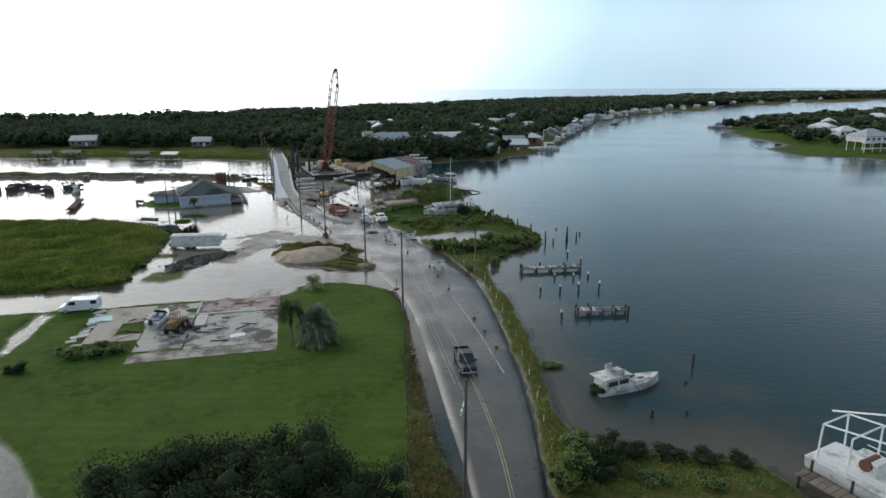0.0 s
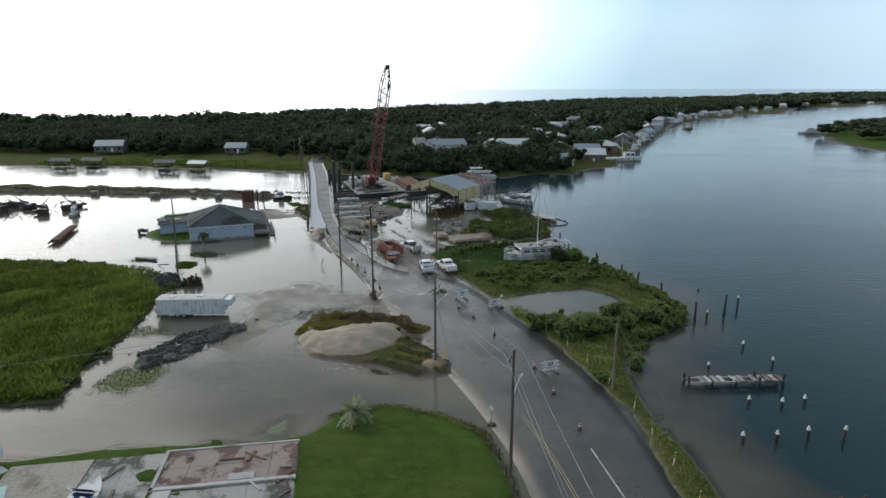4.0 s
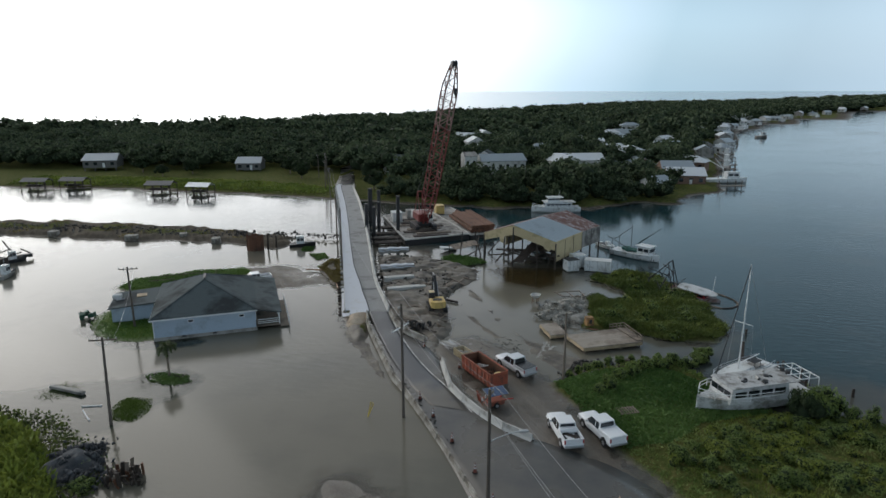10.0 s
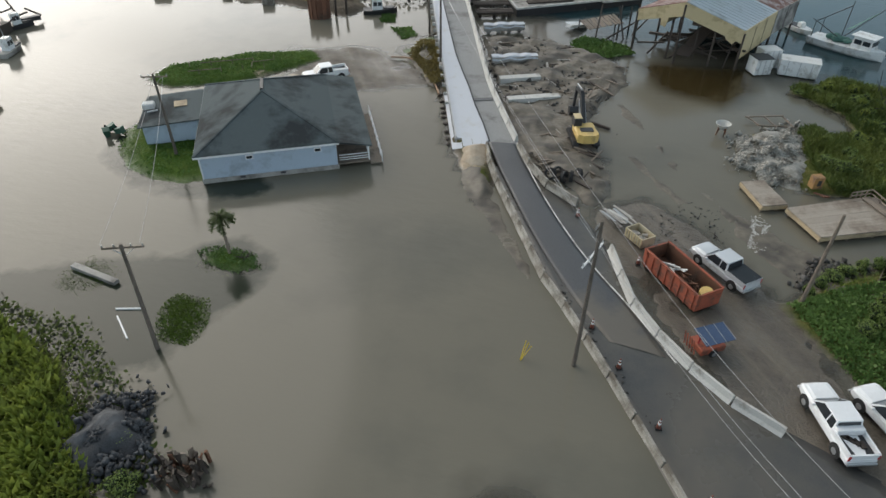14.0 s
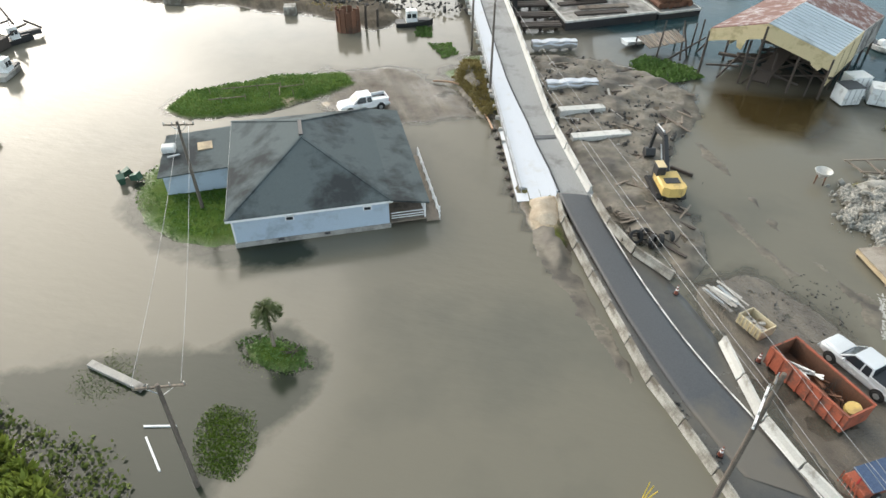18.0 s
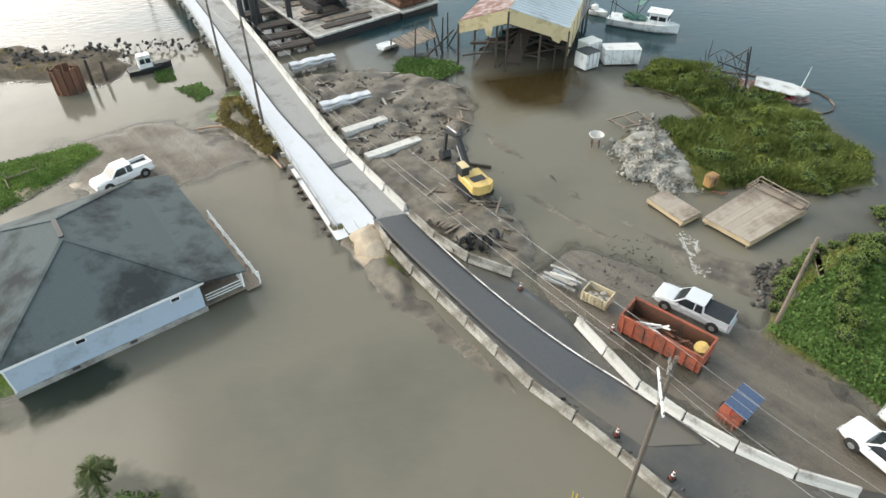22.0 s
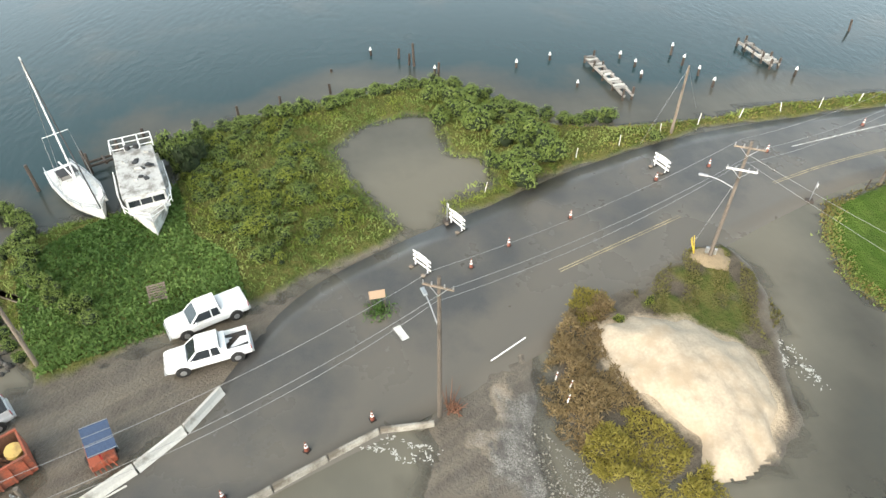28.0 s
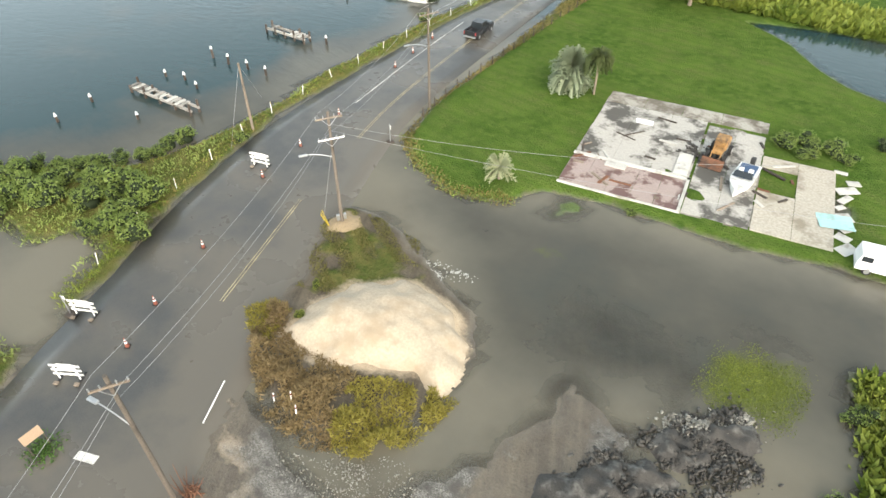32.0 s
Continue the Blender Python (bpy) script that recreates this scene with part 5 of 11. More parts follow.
kerb_ribbon("footway", 0, -0.1, 0.004, 0.09, CHALK, "pale new concrete footway", 183.8, 304, -3.0)
kerb_ribbon("kerb", -0.1, 0.06, 0.0, 0.17, STEEL_DARK, "dark kerb of the footway", 183.8, 301)
for k, (y0, y1, u0, u1) in enumerate(((182.0, 194, -3.5, -2.35), (182.2, 195.4, -2.3, -1.2), (182.4, 190, -1.15, -0.15), (182.8, 187.5, -0.13, 0.5))):
    rings = []
    for y in np.linspace(y0, y1, 8):
        x, z = deck_x(y) + 60, deck_z(y) + 0.10 - 0.16 * (u0 < -3) - 0.03 * max(0, (186 - y) / 5)
        rings.append([(x + u0, y - 236, z - 0.05 - 0.25 * (u0 < -3)), (x + u1, y - 236, z - 0.05), (x + u1, y - 236, z + 0.012 * k), (x + u0, y - 236, z - 0.25 * (u0 < -3))])
    bm = B()
    loft(bm, rings)
    bmesh.ops.recalc_face_normals(bm, faces=bm.faces)
    part("footway_panel", bm, CHALK, bridge, "white panel laid over the end of the footway")
for k in range(9):
    y = 183.0 + 1.5 * k + 0.3 * math.sin(k * 5.0)
    bm = B()
    bmesh.ops.create_icosphere(bm, subdivisions=2, radius=0.3, matrix=pose(deck_x(y) - 3.85, y, 0.08, 0, 0, 20 * k) @ Matrix.Diagonal((0.8, 1.2, 0.55, 1)))
    tagged(part("sandbag", bm, WOOD_DARK, None), "dark sandbag lying along the footway", "sandbag", "sandbags")
for y in np.arange(184.2, 300, 3.6):
    ob = new("parapet", BARRIER)
    ya, yb = y, y + 3.6
    d = Vector((deck_x(yb) + par_off(yb) - deck_x(ya) - par_off(ya), 3.6, deck_z(yb) - deck_z(ya)))
    ob.parent = bridge
    ob.matrix_basis = pose((deck_x(ya) + par_off(ya) + deck_x(yb) + par_off(yb)) / 2 + 60, y + 1.8 - 236, (deck_z(ya) + deck_z(yb)) / 2 - 0.02, 0, 0, math.degrees(math.atan2(-d.x, d.y))) @ pose(0, 0, 0, math.degrees(math.atan2(d.z, d.y)))
for y in np.arange(192, 304, 2.4):
    bm = B()
    x, z = deck_x(y) - 3.05 + 60, deck_z(y)
    prism(bm, [(x - 0.5, y - 236.12), (x + 0.1, y - 236.12), (x + 0.1, y - 235.88), (x - 0.5, y - 235.88)], z - 0.5, z - 0.05)
    part("bracket", bm, CONC, bridge)
for y in np.arange(183, 303, 2.4):
    bm = B()
    x, z = deck_x(y) - 3.0 + 60, deck_z(y)
    beam(bm, (x, y - 236, z), (x, y - 236, z + 0.75), 0.07, 0.07)
    part("rail_post", bm, STEEL, bridge)
for hgt in (0.4, 0.75):
    bridge_ribbon("rail", -3.04, -2.97, hgt - 0.04, hgt + 0.02, STEEL, "", 183, 303)
for y in np.arange(204, 300, 8.0):
    x, z = deck_x(y) + 60, deck_z(y)
    bm = B()
    box(bm, x, y - 236, z - 0.75, 6.6, 0.9, 0.6, 16)
    part("pile_cap", bm, CONC_OLD, bridge)
    for k in (-2.6, -0.9, 0.9, 2.6):
        bm = B()
        rod(bm, (x + k, y - 236 + k * 0.28, -2.5), (x + k, y - 236 + k * 0.28, z - 0.7), 0.22, 0.22, 10)
        part("post", bm, CONC_OLD, bridge)
bm = B()
box(bm, deck_x(193.3) + 60 + 1.3, 193.3 - 236, deck_z(193.8) + 0.03, 2.4, 0.7, 0.012, 16)
part("joint_strip", bm, ASPHALT_NEW, bridge, "dark patched joint across the deck")
tagged(strip("far_road", [(-84.8, 303, 1.75), (-88, 318, 1.15), (-94, 345, 1.12), (-104, 380, 1.12)], [(-78.5, 304, 1.75), (-82, 319, 1.15), (-89, 346, 1.12), (-99, 380, 1.12)], ASPHALT), "road running on beyond the bridge", "road", kind="structure")


# ---- new piers beside the bridge ----
def pier(x0, y0, x1, y1, z, cover, label):
    t = math.degrees(math.atan2(y1 - y0, x1 - x0))
    n = math.hypot(x1 - x0, y1 - y0)
    p = thing("pier_cap", label, "pier", (x0 + x1) / 2, (y0 + y1) / 2, 0, t, "new bridge piers")
    bm = B()
    box(bm, 0, 0, z - 0.45, n, 1.1, 0.9, bevel=0.04)
    part("cap", bm, CONC_OLD if cover else CONC, p)
    if cover:
        bm = B()
        rings = []
        for k in range(9):
            u = -n / 2 + n * k / 8
            h = z + 0.12 + 0.10 * math.sin(k * 2.3) + 0.05 * math.sin(k * 5.1)
            rings.append([(u, -0.62, z - 0.35 - 0.15 * math.sin(k * 1.7)), (u, -0.45, h), (u, 0.45, h + 0.05), (u, 0.62, z - 0.25), (u, 0.0, z + 0.02)])
        loft(bm, rings)
        part("cover", bm, CHALK, p, "white sheet drawn over the cap")
    for k in (-0.38, -0.13, 0.13, 0.38):
        bm = B()
        box(bm, n * k, 0, (z - 0.9 - 1.0) / 2, 0.5, 0.5, z - 0.9 + 1.0)
        part("post", bm, CONC_OLD, p)
    return p


pier(-52.2, 218.4, -46.2, 220.3, 1.3, True, "new bridge pier cap under a white sheet")
pier(-49.3, 206.3, -43.2, 208.2, 1.2, True, "new bridge pier cap under a crumpled white sheet")
pier(-47.4, 200.0, -42.3, 201.9, 1.0, False, "bare concrete pier cap with splintered end")
pier(-45.7, 194.3, -39.5, 196.6, 0.9, False, "bare concrete pier cap in the mud")
for k, y in enumerate((225.5, 229.5, 234.0, 240.0)):
    p = thing("timber_mat", "dark timber mat stacked beside the bridge", "timber mat", deck_x(y) + 7.2, y + 0.8, 0.0, 16, "timber mats")
    for j in range(5):
        bm = B()
        box(bm, 0, j * 0.42 - 0.84, 0.9 + 0.05 * (j % 2), 6.0, 0.38, 0.34, rng.uniform(-2, 2))
        part("beam", bm, WOOD_DARK, p)
    for j in (-2.4, 0, 2.4):
        bm = B()
        rod(bm, (j, 0, -1.2), (j, 0, 0.8), 0.25, 0.25)
        part("post", bm, WOOD_DARK, p)
for x, y, h in ((-57.9, 232.5, 8.2), (-56.3, 233.2, 7.4), (-55.9, 236.5, 8.0), (-57.8, 246.0, 9.2), (-51.2, 236.0, 9.6), (-61.5, 252, 8.6), (-62.5, 258, 7.8)):
    bm = B()
    rod(bm, (x, y, -2), (x + 0.1, y, h), 0.42, 0.42, 14)
    tagged(part("steel_column", bm, STEEL_DARK, None), "tall dark steel pipe pile beside the bridge", "pile", "standing piles")
# mud clods and loose boards in the works
r5 = np.random.default_rng(15)
works_spots = scatter(WORKS, 260, 60, 0.9)
for k in range(130):
    x, y = works_spots[k]
    bm = B()
    box(bm, 0, 0, 0, r5.uniform(0.8, 3.6), r5.uniform(0.10, 0.32), r5.uniform(0.05, 0.18), bevel=0.01)
    ob = part("loose_board", bm, (WOOD_DARK, WOOD, WOOD_DARK, WOOD, CONC_OLD)[k % 5], None)
    ob.matrix_basis = pose(x, y, 0.46, r5.uniform(-6, 6), r5.uniform(-6, 6), r5.uniform(0, 180))
    tagged(ob, "weathered board lying on the mud of the works", "board", "loose boards")
pallet = thing("wood_pile", "pile of broken weathered planks by the works", "planks", -39.5, 181.8, 0.3, 25)
for k in range(14):
    bm = B()
    box(bm, r5.uniform(-0.5, 0.5), (k % 7) * 0.28 - 0.9, 0.12 + 0.14 * (k // 7), 2.6, 0.22, 0.07, r5.uniform(-7, 7))
    part("plank", bm, WOOD, pallet)
debris = thing("debris_heap", "dark heap of tyres, hoses and timber beside the barrier", "debris", -37.8, 178.2, 0.25, 0)
for k in range(5):
    bm = B()
    bmesh.ops.create_cone(bm, cap_ends=False, segments=16, radius1=0.62, radius2=0.62, depth=0.34, matrix=pose(k * 0.7 - 1.6, math.sin(k * 2) * 0.5, 0.35, 50 + k * 14, 20, k * 30))
    bmesh.ops.solidify(bm, geom=bm.faces[:], thickness=0.2)
    part("tyre", bm, RUBBER, debris)
for k in range(9):
    bm = B()
    rod(bm, (r5.uniform(-3, 2.5), r5.uniform(-1.2, 1.2), 0.15), (r5.uniform(-3, 2.5), r5.uniform(-1.2, 1.2), 0.7), 0.09, 0.07)
    part("timber", bm, WOOD_DARK, debris)


# ---- power poles and wires ----
POLE_WOOD = mat("weathered_pole_wood", (0.115, 0.095, 0.078), 0.8, var=0.3, dirt=(0.05, 0.042, 0.035), dirt_scale=0.4, per_object=0.3)


def power_pole(x, y, h, turn=0.0, arms=((0.5, 2.4),), lamp=None, boxes=False, label="weathered wooden power pole with a crossarm", lean=0.0, category="power pole", lamp_turn=0.0):
    p = thing("power_pole", label, category, x, y, -0.2, turn, "power poles", lean=lean)
    bm = B()
    rod(bm, (0, 0, 0), (0, 0, h + 0.2), 0.17, 0.11, 10)
    part("shaft", bm, POLE_WOOD if h > 9 else WOOD, p)
    for down, w in arms:
        bm = B()
        box(bm, 0, 0.17, h - down, w, 0.11, 0.13, bevel=0.01)
        arm = part("crossarm", bm, TRIM if down > 1 else WOOD, p)
        for k in (-0.47, -0.2, 0.2, 0.47):
            bm = B()
            rod(bm, (w * k, 0.17, h - down + 0.06), (w * k, 0.17, h - down + 0.28), 0.05, 0.035, 7)
            part("insulator", bm, STEEL, arm)
        for s in (-1, 1):
            bm = B()
            beam(bm, (s * w * 0.3, 0.17, h - down), (0, 0.17, h - down - 0.7), 0.04, 0.04)
            part("brace", bm, STEEL, p)
    if lamp:
        bm = B()
        for k in range(6):
            a, b = k / 6, (k + 1) / 6
            rod(bm, (lamp * a, 0, h - 4.0 + 0.7 * math.sin(a * 1.5)), (lamp * b, 0, h - 4.0 + 0.7 * math.sin(b * 1.5)), 0.04)
        part("lamp_arm", bm, STEEL, p).matrix_basis = pose(0, 0, 0, 0, 0, lamp_turn)
        bm = B()
        box(bm, lamp * 1.12, 0, h - 3.3, 0.7, 0.26, 0.16, bevel=0.04)
        part("lamp_head", bm, STEEL, p).matrix_basis = pose(0, 0, 0, 0, 0, lamp_turn)
    if boxes:
        for k, s in ((0.32, 0.3), (-0.3, 0.24)):
            bm = B()
            box(bm, k, 0.1, 1.5, s, 0.24, 0.6, bevel=0.02)
            part("meter_box", bm, STEEL, p)
    return p


P1, P2, P3, P4, P5 = (-14.7, 111.6, 11.7), (-26.7, 136.0, 12.7), (-36.1, 153.7, 12.6), (-6.4, 89.8, 11.8), (1.5, 41.0, 12.1)
P6, P7 = (-56.0, 204.0, 12.6), (-60.4, 216.9, 12.4)
power_pole(*P1, 62, ((0.3, 2.2), (2.2, 2.2)), lamp=2.2, boxes=True, label="wooden power pole with two crossarms and a street lamp")
power_pole(*P2, 64, ((0.4, 1.8),), lamp=2.3, lamp_turn=-51, label="wooden power pole standing in flood water at the kerb")
power_pole(*P3, 66, ((0.4, 0.6), (2.4, 3.0)), label="tall wooden power pole standing in flood water")
power_pole(*P4, 72, ((0.4, 2.4),), lamp=2.4, label="wooden power pole at the edge of the lawn")
power_pole(*P5, 80, ((1.9, 3.0),), label="wooden power pole with a wide crossarm beside the road")
power_pole(*P6, 75, ((0.4, 1.2),), label="wooden power pole on the bank beside the bridge")
power_pole(*P7, 75, ((0.4, 1.2),), label="wooden power pole on the bank beside the bridge")
power_pole(-78.9, 174.8, 9.2, 15, ((0.2, 2.6),), label="wooden power pole on the lawn behind the house")
power_pole(-65.8, 149.25, 9.6, 20, ((0.2, 2.6),), label="wooden power pole standing in flood water", lean=2)
for x, y, h in ((-76.5, 268, 12), (-86.5, 297, 11), (-89, 308, 11), (-93, 320, 11), (-97, 324, 10)):
    power_pole(x, y, h, 80, ((0.4, 1.6),), label="thin wooden power pole beyond the canal")
power_pole(-18.8, 163.6, 8.6, 0, (), label="bare grey wooden post at the edge of the yard", category="post")
power_pole(5.4, 106.2, 8.0, 10, (), label="pale bare post with guy wires on the bank", category="post")
for x_, y_, n_, t_ in ((-70.15, 152.5, 2.1, 11), (-69.55, 150.6, 2.9, -44)):
    bm = B()
    beam(bm, (-n_ / 2, 0, 0), (n_ / 2, 0.05, 0.0), 0.12, 0.12)
    tagged(part("fallen_crossarm", bm, TRIM, None), "pale fallen crossarm lying in shallow water", "crossarm", "fallen crossarms").matrix_basis = pose(x_, y_, 0.06, 0, 0, t_)


def wire(a, b, sag=0.5, r=0.015, name="power_line", n=14):
    a, b = Vector(a), Vector(b)
    cu = bpy.data.curves.new(name, "CURVE")
    cu.dimensions, cu.bevel_depth, cu.bevel_resolution = "3D", r, 0
    sp = cu.splines.new("POLY")
    sp.points.add(n)
    for k in range(n + 1):
        t = k / n
        q = a.lerp(b, t)
        sp.points[k].co = (q.x, q.y, q.z - 4 * sag * t * (1 - t), 1)
    cu.materials.append(WIRE)
    return tagged(new(name, cu), "thin pale power line strung between poles", "power line", "power lines")


WIRE = mat("pale_wire", (0.33, 0.33, 0.33), 0.5, metal=0.3, bump=0)
for A, Bp in ((P5, P4), (P4, P1), (P1, P2), (P2, P3), (P3, P6), (P6, P7)):
    for off, dz, sg in ((0.95, -0.25, 0.7), (-0.95, -0.25, 0.8), (0.4, -2.2, 1.0)):
        wire((A[0] + off * 0.8, A[1] + off * 0.35, A[2] + dz), (Bp[0] + off * 0.8, Bp[1] + off * 0.35, Bp[2] + dz), sg)
wire((P7[0], P7[1], 12), (-76.5, 268, 11.6), 0.8)
wire((P7[0] + 0.8, P7[1], 12), (-75.7, 268, 11.6), 0.9)
wire((P1[0], P1[1], 10.6), (-44, 92, 9.0), 1.0)
wire((P1[0], P1[1], 10.0), (-70, 84, 8.4), 1.4)
wire((-78.9, 174.8, 8.9), (-66.7, 149.0, 9.6), 0.6)
wire((-77.9, 174.8, 8.9), (-64.4, 149.8, 9.6), 0.7)
wire((5.4, 106.2, 7.8), (10.5, 101, 0.3), 0.0)
wire((5.4, 106.2, 7.8), (3.5, 110.5, 0.3), 0.0)
for dx, dy in ((1.6, 0.9), (2.0, 0.4)):
    wire((P1[0], P1[1], 8.5), (P1[0] + dx, P1[1] + dy, 0.4), 0.0)


# ---- crane barge ----
barge_turn = math.degrees(math.atan2(227.2 - 253, -48 + 58))


def flat_barge(name, corners, z, label):
    b = thing(name, label, "barge", sum(c[0] for c in corners) / 4, sum(c[1] for c in corners) / 4, 0)
    cx, cy = b.location.x, b.location.y
    loc = [(x - cx, y - cy) for x, y in corners]
    bm = B()
    prism(bm, loc, -0.6, z)
    part("hull", bm, STEEL_DARK, b, "black steel hull")
    bm = B()
    prism(bm, [(x * 0.97, y * 0.97) for x, y in loc], z, z + 0.03)
    part("deck", bm, CONC_OLD, b, "pale worn barge deck")
    for k in range(4):
        p, q = Vector((*loc[k], z + 0.12)), Vector((*loc[(k + 1) % 4], z + 0.12))
        bm = B()
        beam(bm, p, q, 0.35, 0.28)
        part("rim", bm, CONC, b)
    return b


A_, B_, C_, D_ = Vector((-58, 253)), Vector((-48, 227)), Vector((-27.6, 238)), Vector((-42, 268.5))
mid_s, mid_n = B_.lerp(C_, 0.68), A_.lerp(D_, 0.66)
b1 = flat_barge("crane_barge", [tuple(A_), tuple(B_), tuple(mid_s - Vector((0.3, 0.1))), tuple(mid_n - Vector((0.3, 0.1)))], 1.2, "flat steel work barge with timber mats and a crane on it")
b2 = flat_barge("pipe_barge", [tuple(mid_n), tuple(mid_s), tuple(C_), tuple(D_)], 0.9, "flat steel barge loaded with rusty pipes")
dirv = (A_ - B_).normalized()
ax = math.degrees(math.atan2(dirv.y, dirv.x))
side = Vector((dirv.y, -dirv.x))
for k in range(9):
    p = B_ + dirv * (3 + 2.3 * k) + side * (6.5 + 1.5 * math.sin(k * 2.1))
    m = thing("timber_mat", "long timber crane mat on the barge deck", "timber mat", p.x, p.y, 1.24, ax + 90 + rng.uniform(-4, 4), "barge mats")
    for j in range(4):
        bm = B()
        box(bm, 0, j * 0.34 - 0.5, 0.13, 8.0, 0.31, 0.24)
        part("beam", bm, WOOD if k % 2 else WOOD_DARK, m)
for k in range(14):
    row, col = k // 7, k % 7
    p0 = mid_s.lerp(C_, 0.14 + 0.115 * col + 0.05 * row) + dirv * (1.2 + rng.uniform(0, 0.8))
    p1 = p0 + dirv * (18 + rng.uniform(-2.5, 3))
    bm = B()
    rod(bm, (p0.x, p0.y, 1.5 + 0.82 * row), (p1.x, p1.y, 1.5 + 0.82 * row), 0.46, 0.46, 14)
    tagged(part("steel_pipe", bm, RUST, None), "long rusty steel pipe stacked on the barge", "pipe", "pipes on the barge")
for x, y, w, d, h, mt, lab in ((-53.5, 247, 3.2, 2.4, 2.4, WHITE_WALL, "white generator box on the barge deck"), (-44.0, 258.5, 2.6, 2.2, 2.2, YELLOW, "yellow machine box on the barge deck"), (-50.8, 252, 2.2, 2.0, 2.0, CONC_OLD, "grey tool box on the barge deck")):
    t = thing("deck_box", lab, "box", x, y, 1.23, ax, "boxes on the barge")
    bm = B()
    box(bm, 0, 0, h / 2, w, d, h, bevel=0.05)
    part("body", bm, mt, t)
    bm = B()
    box(bm, w * 0.2, -d / 2 - 0.02, h * 0.5, w * 0.35, 0.04, h * 0.75)
    part("door", bm, STEEL_DARK, t)
    bm = B()
    box(bm, 0, 0, h + 0.04, w * 1.03, d * 1.03, 0.08)
    part("roof", bm, mt, t)

crane_dir = Vector((-36.3 + 45.6, 217 - 239, 0))
crane = thing("crane", "tall red lattice-boom crawler crane on a barge", "crane", -45.8, 239.6, 1.5, math.degrees(math.atan2(crane_dir.y, crane_dir.x)))
for s in (-1, 1):
    bm = B()
    outline = [(-3.2, 0.3), (-2.7, 0.0), (2.7, 0.0), (3.2, 0.3), (3.2, 0.8), (2.7, 1.1), (-2.7, 1.1), (-3.2, 0.8)]
    loft(bm, [[(x, s * 2.1 + w, z) for x, z in outline] for w in (-0.45, 0.45)])
    bmesh.ops.recalc_face_normals(bm, faces=bm.faces)
    part("track", bm, STEEL_DARK, crane)
bm = B()
box(bm, 0, 0, 0.9, 2.6, 3.4, 0.7)
bmesh.ops.create_cone(bm, cap_ends=True, segments=20, radius1=1.3, radius2=1.3, depth=0.4, matrix=pose(0, 0, 1.4))
part("undercarriage", bm, STEEL_DARK, crane)
bm = B()
box(bm, -1.4, 0, 2.5, 5.6, 2.9, 1.8, bevel=0.12)
part("house", bm, CRANE_RED, crane, "dark red machinery house")
bm = B()
box(bm, -4.6, 0, 2.5, 1.0, 3.2, 1.7, bevel=0.1)
part("counterweight", bm, WHITE_WALL, crane, "white counterweight")
bm = B()
box(bm, 1.6, 1.25, 2.7, 1.5, 1.1, 1.9, bevel=0.1)
cab = part("cab", bm, WHITE_WALL, crane, "white operator's cab")
bm = B()
box(bm, 2.36, 1.25, 2.95, 0.03, 0.9, 1.0)
part("windscreen", bm, GLASS, cab)
bm = B()
for s in (-1, 1):
    beam(bm, (0.8, s * 0.9, 3.3), (-2.6, s * 0.5, 8.2), 0.16, 0.16)
    beam(bm, (-4.0, s * 0.9, 3.3), (-2.6, s * 0.5, 8.2), 0.16, 0.16)
beam(bm, (-2.6, -0.6, 8.2), (-2.6, 0.6, 8.2), 0.3, 0.3)
part("gantry", bm, CRANE_RED, crane)
foot, tip = Vector((1.6, 0, 1.6)), Vector((23.9, 0, 36.2))
axis_b = (tip - foot).normalized()
up_b = Vector((-axis_b.z, 0, axis_b.x))
NB = 26


def boom_point(t, a, b):
    w = 0.5 + 0.75 * min(1, t * 6, (1 - t) * 8)
    return foot.lerp(tip, t) + Vector((0, a * w, 0)) + up_b * (b * w)


for lo_t, hi_t, name, mt in ((0, 17, "boom_lower", CRANE_RED), (17, NB, "boom_upper", mat("faded_red_paint", (0.30, 0.17, 0.15), 0.55, var=0.15))):
    bm = B()
    for a, b in ((-1, -1), (1, -1), (1, 1), (-1, 1)):
        for k in range(lo_t, hi_t):
            rod(bm, boom_point(k / NB, a, b), boom_point((k + 1) / NB, a, b), 0.15, 0.15, 6)
    for k in range(lo_t, hi_t):
        for (a, b), (c, d) in (((-1, -1), (1, -1)), ((1, -1), (1, 1)), ((1, 1), (-1, 1)), ((-1, 1), (-1, -1))):
            if k % 2:
                a, b, c, d = c, d, a, b
            rod(bm, boom_point(k / NB, a, b), boom_point((k + 1) / NB, c, d), 0.085, 0.085, 5)
    part(name, bm, mt, crane)
bm = B()
for s in (-0.3, 0.3):
    bmesh.ops.create_cone(bm, cap_ends=True, segments=14, radius1=0.75, radius2=0.75, depth=0.14, matrix=Matrix.Translation(tip + Vector((0.2, s, 0.2))) @ pose(0, 0, 0, 90))
box(bm, tip.x, 0, tip.z + 0.3, 1.4, 1.1, 1.0, bevel=0.1)
part("head_sheaves", bm, STEEL_DARK, crane)
bm = B()
for s in (-0.25, 0.25):
    rod(bm, (tip.x + 0.9, s, tip.z), (tip.x + 0.9, s, tip.z - 4.2), 0.04, 0.04, 5)
part("hoist_rope", bm, STEEL_DARK, crane)
bm = B()
box(bm, tip.x + 0.9, 0, tip.z - 4.8, 0.7, 0.6, 1.3, bevel=0.15)
rod(bm, (tip.x + 0.9, 0, tip.z - 5.4), (tip.x + 0.9, 0, tip.z - 6.1), 0.16, 0.1)
part("hook_block", bm, STEEL_DARK, crane)
bm = B()
for s in (-0.5, 0.5):
    rod(bm, (-2.6, s, 8.2), tip + Vector((-0.4, s * 0.6, 0.5)), 0.045, 0.045, 5)
part("pendant", bm, STEEL_DARK, crane)


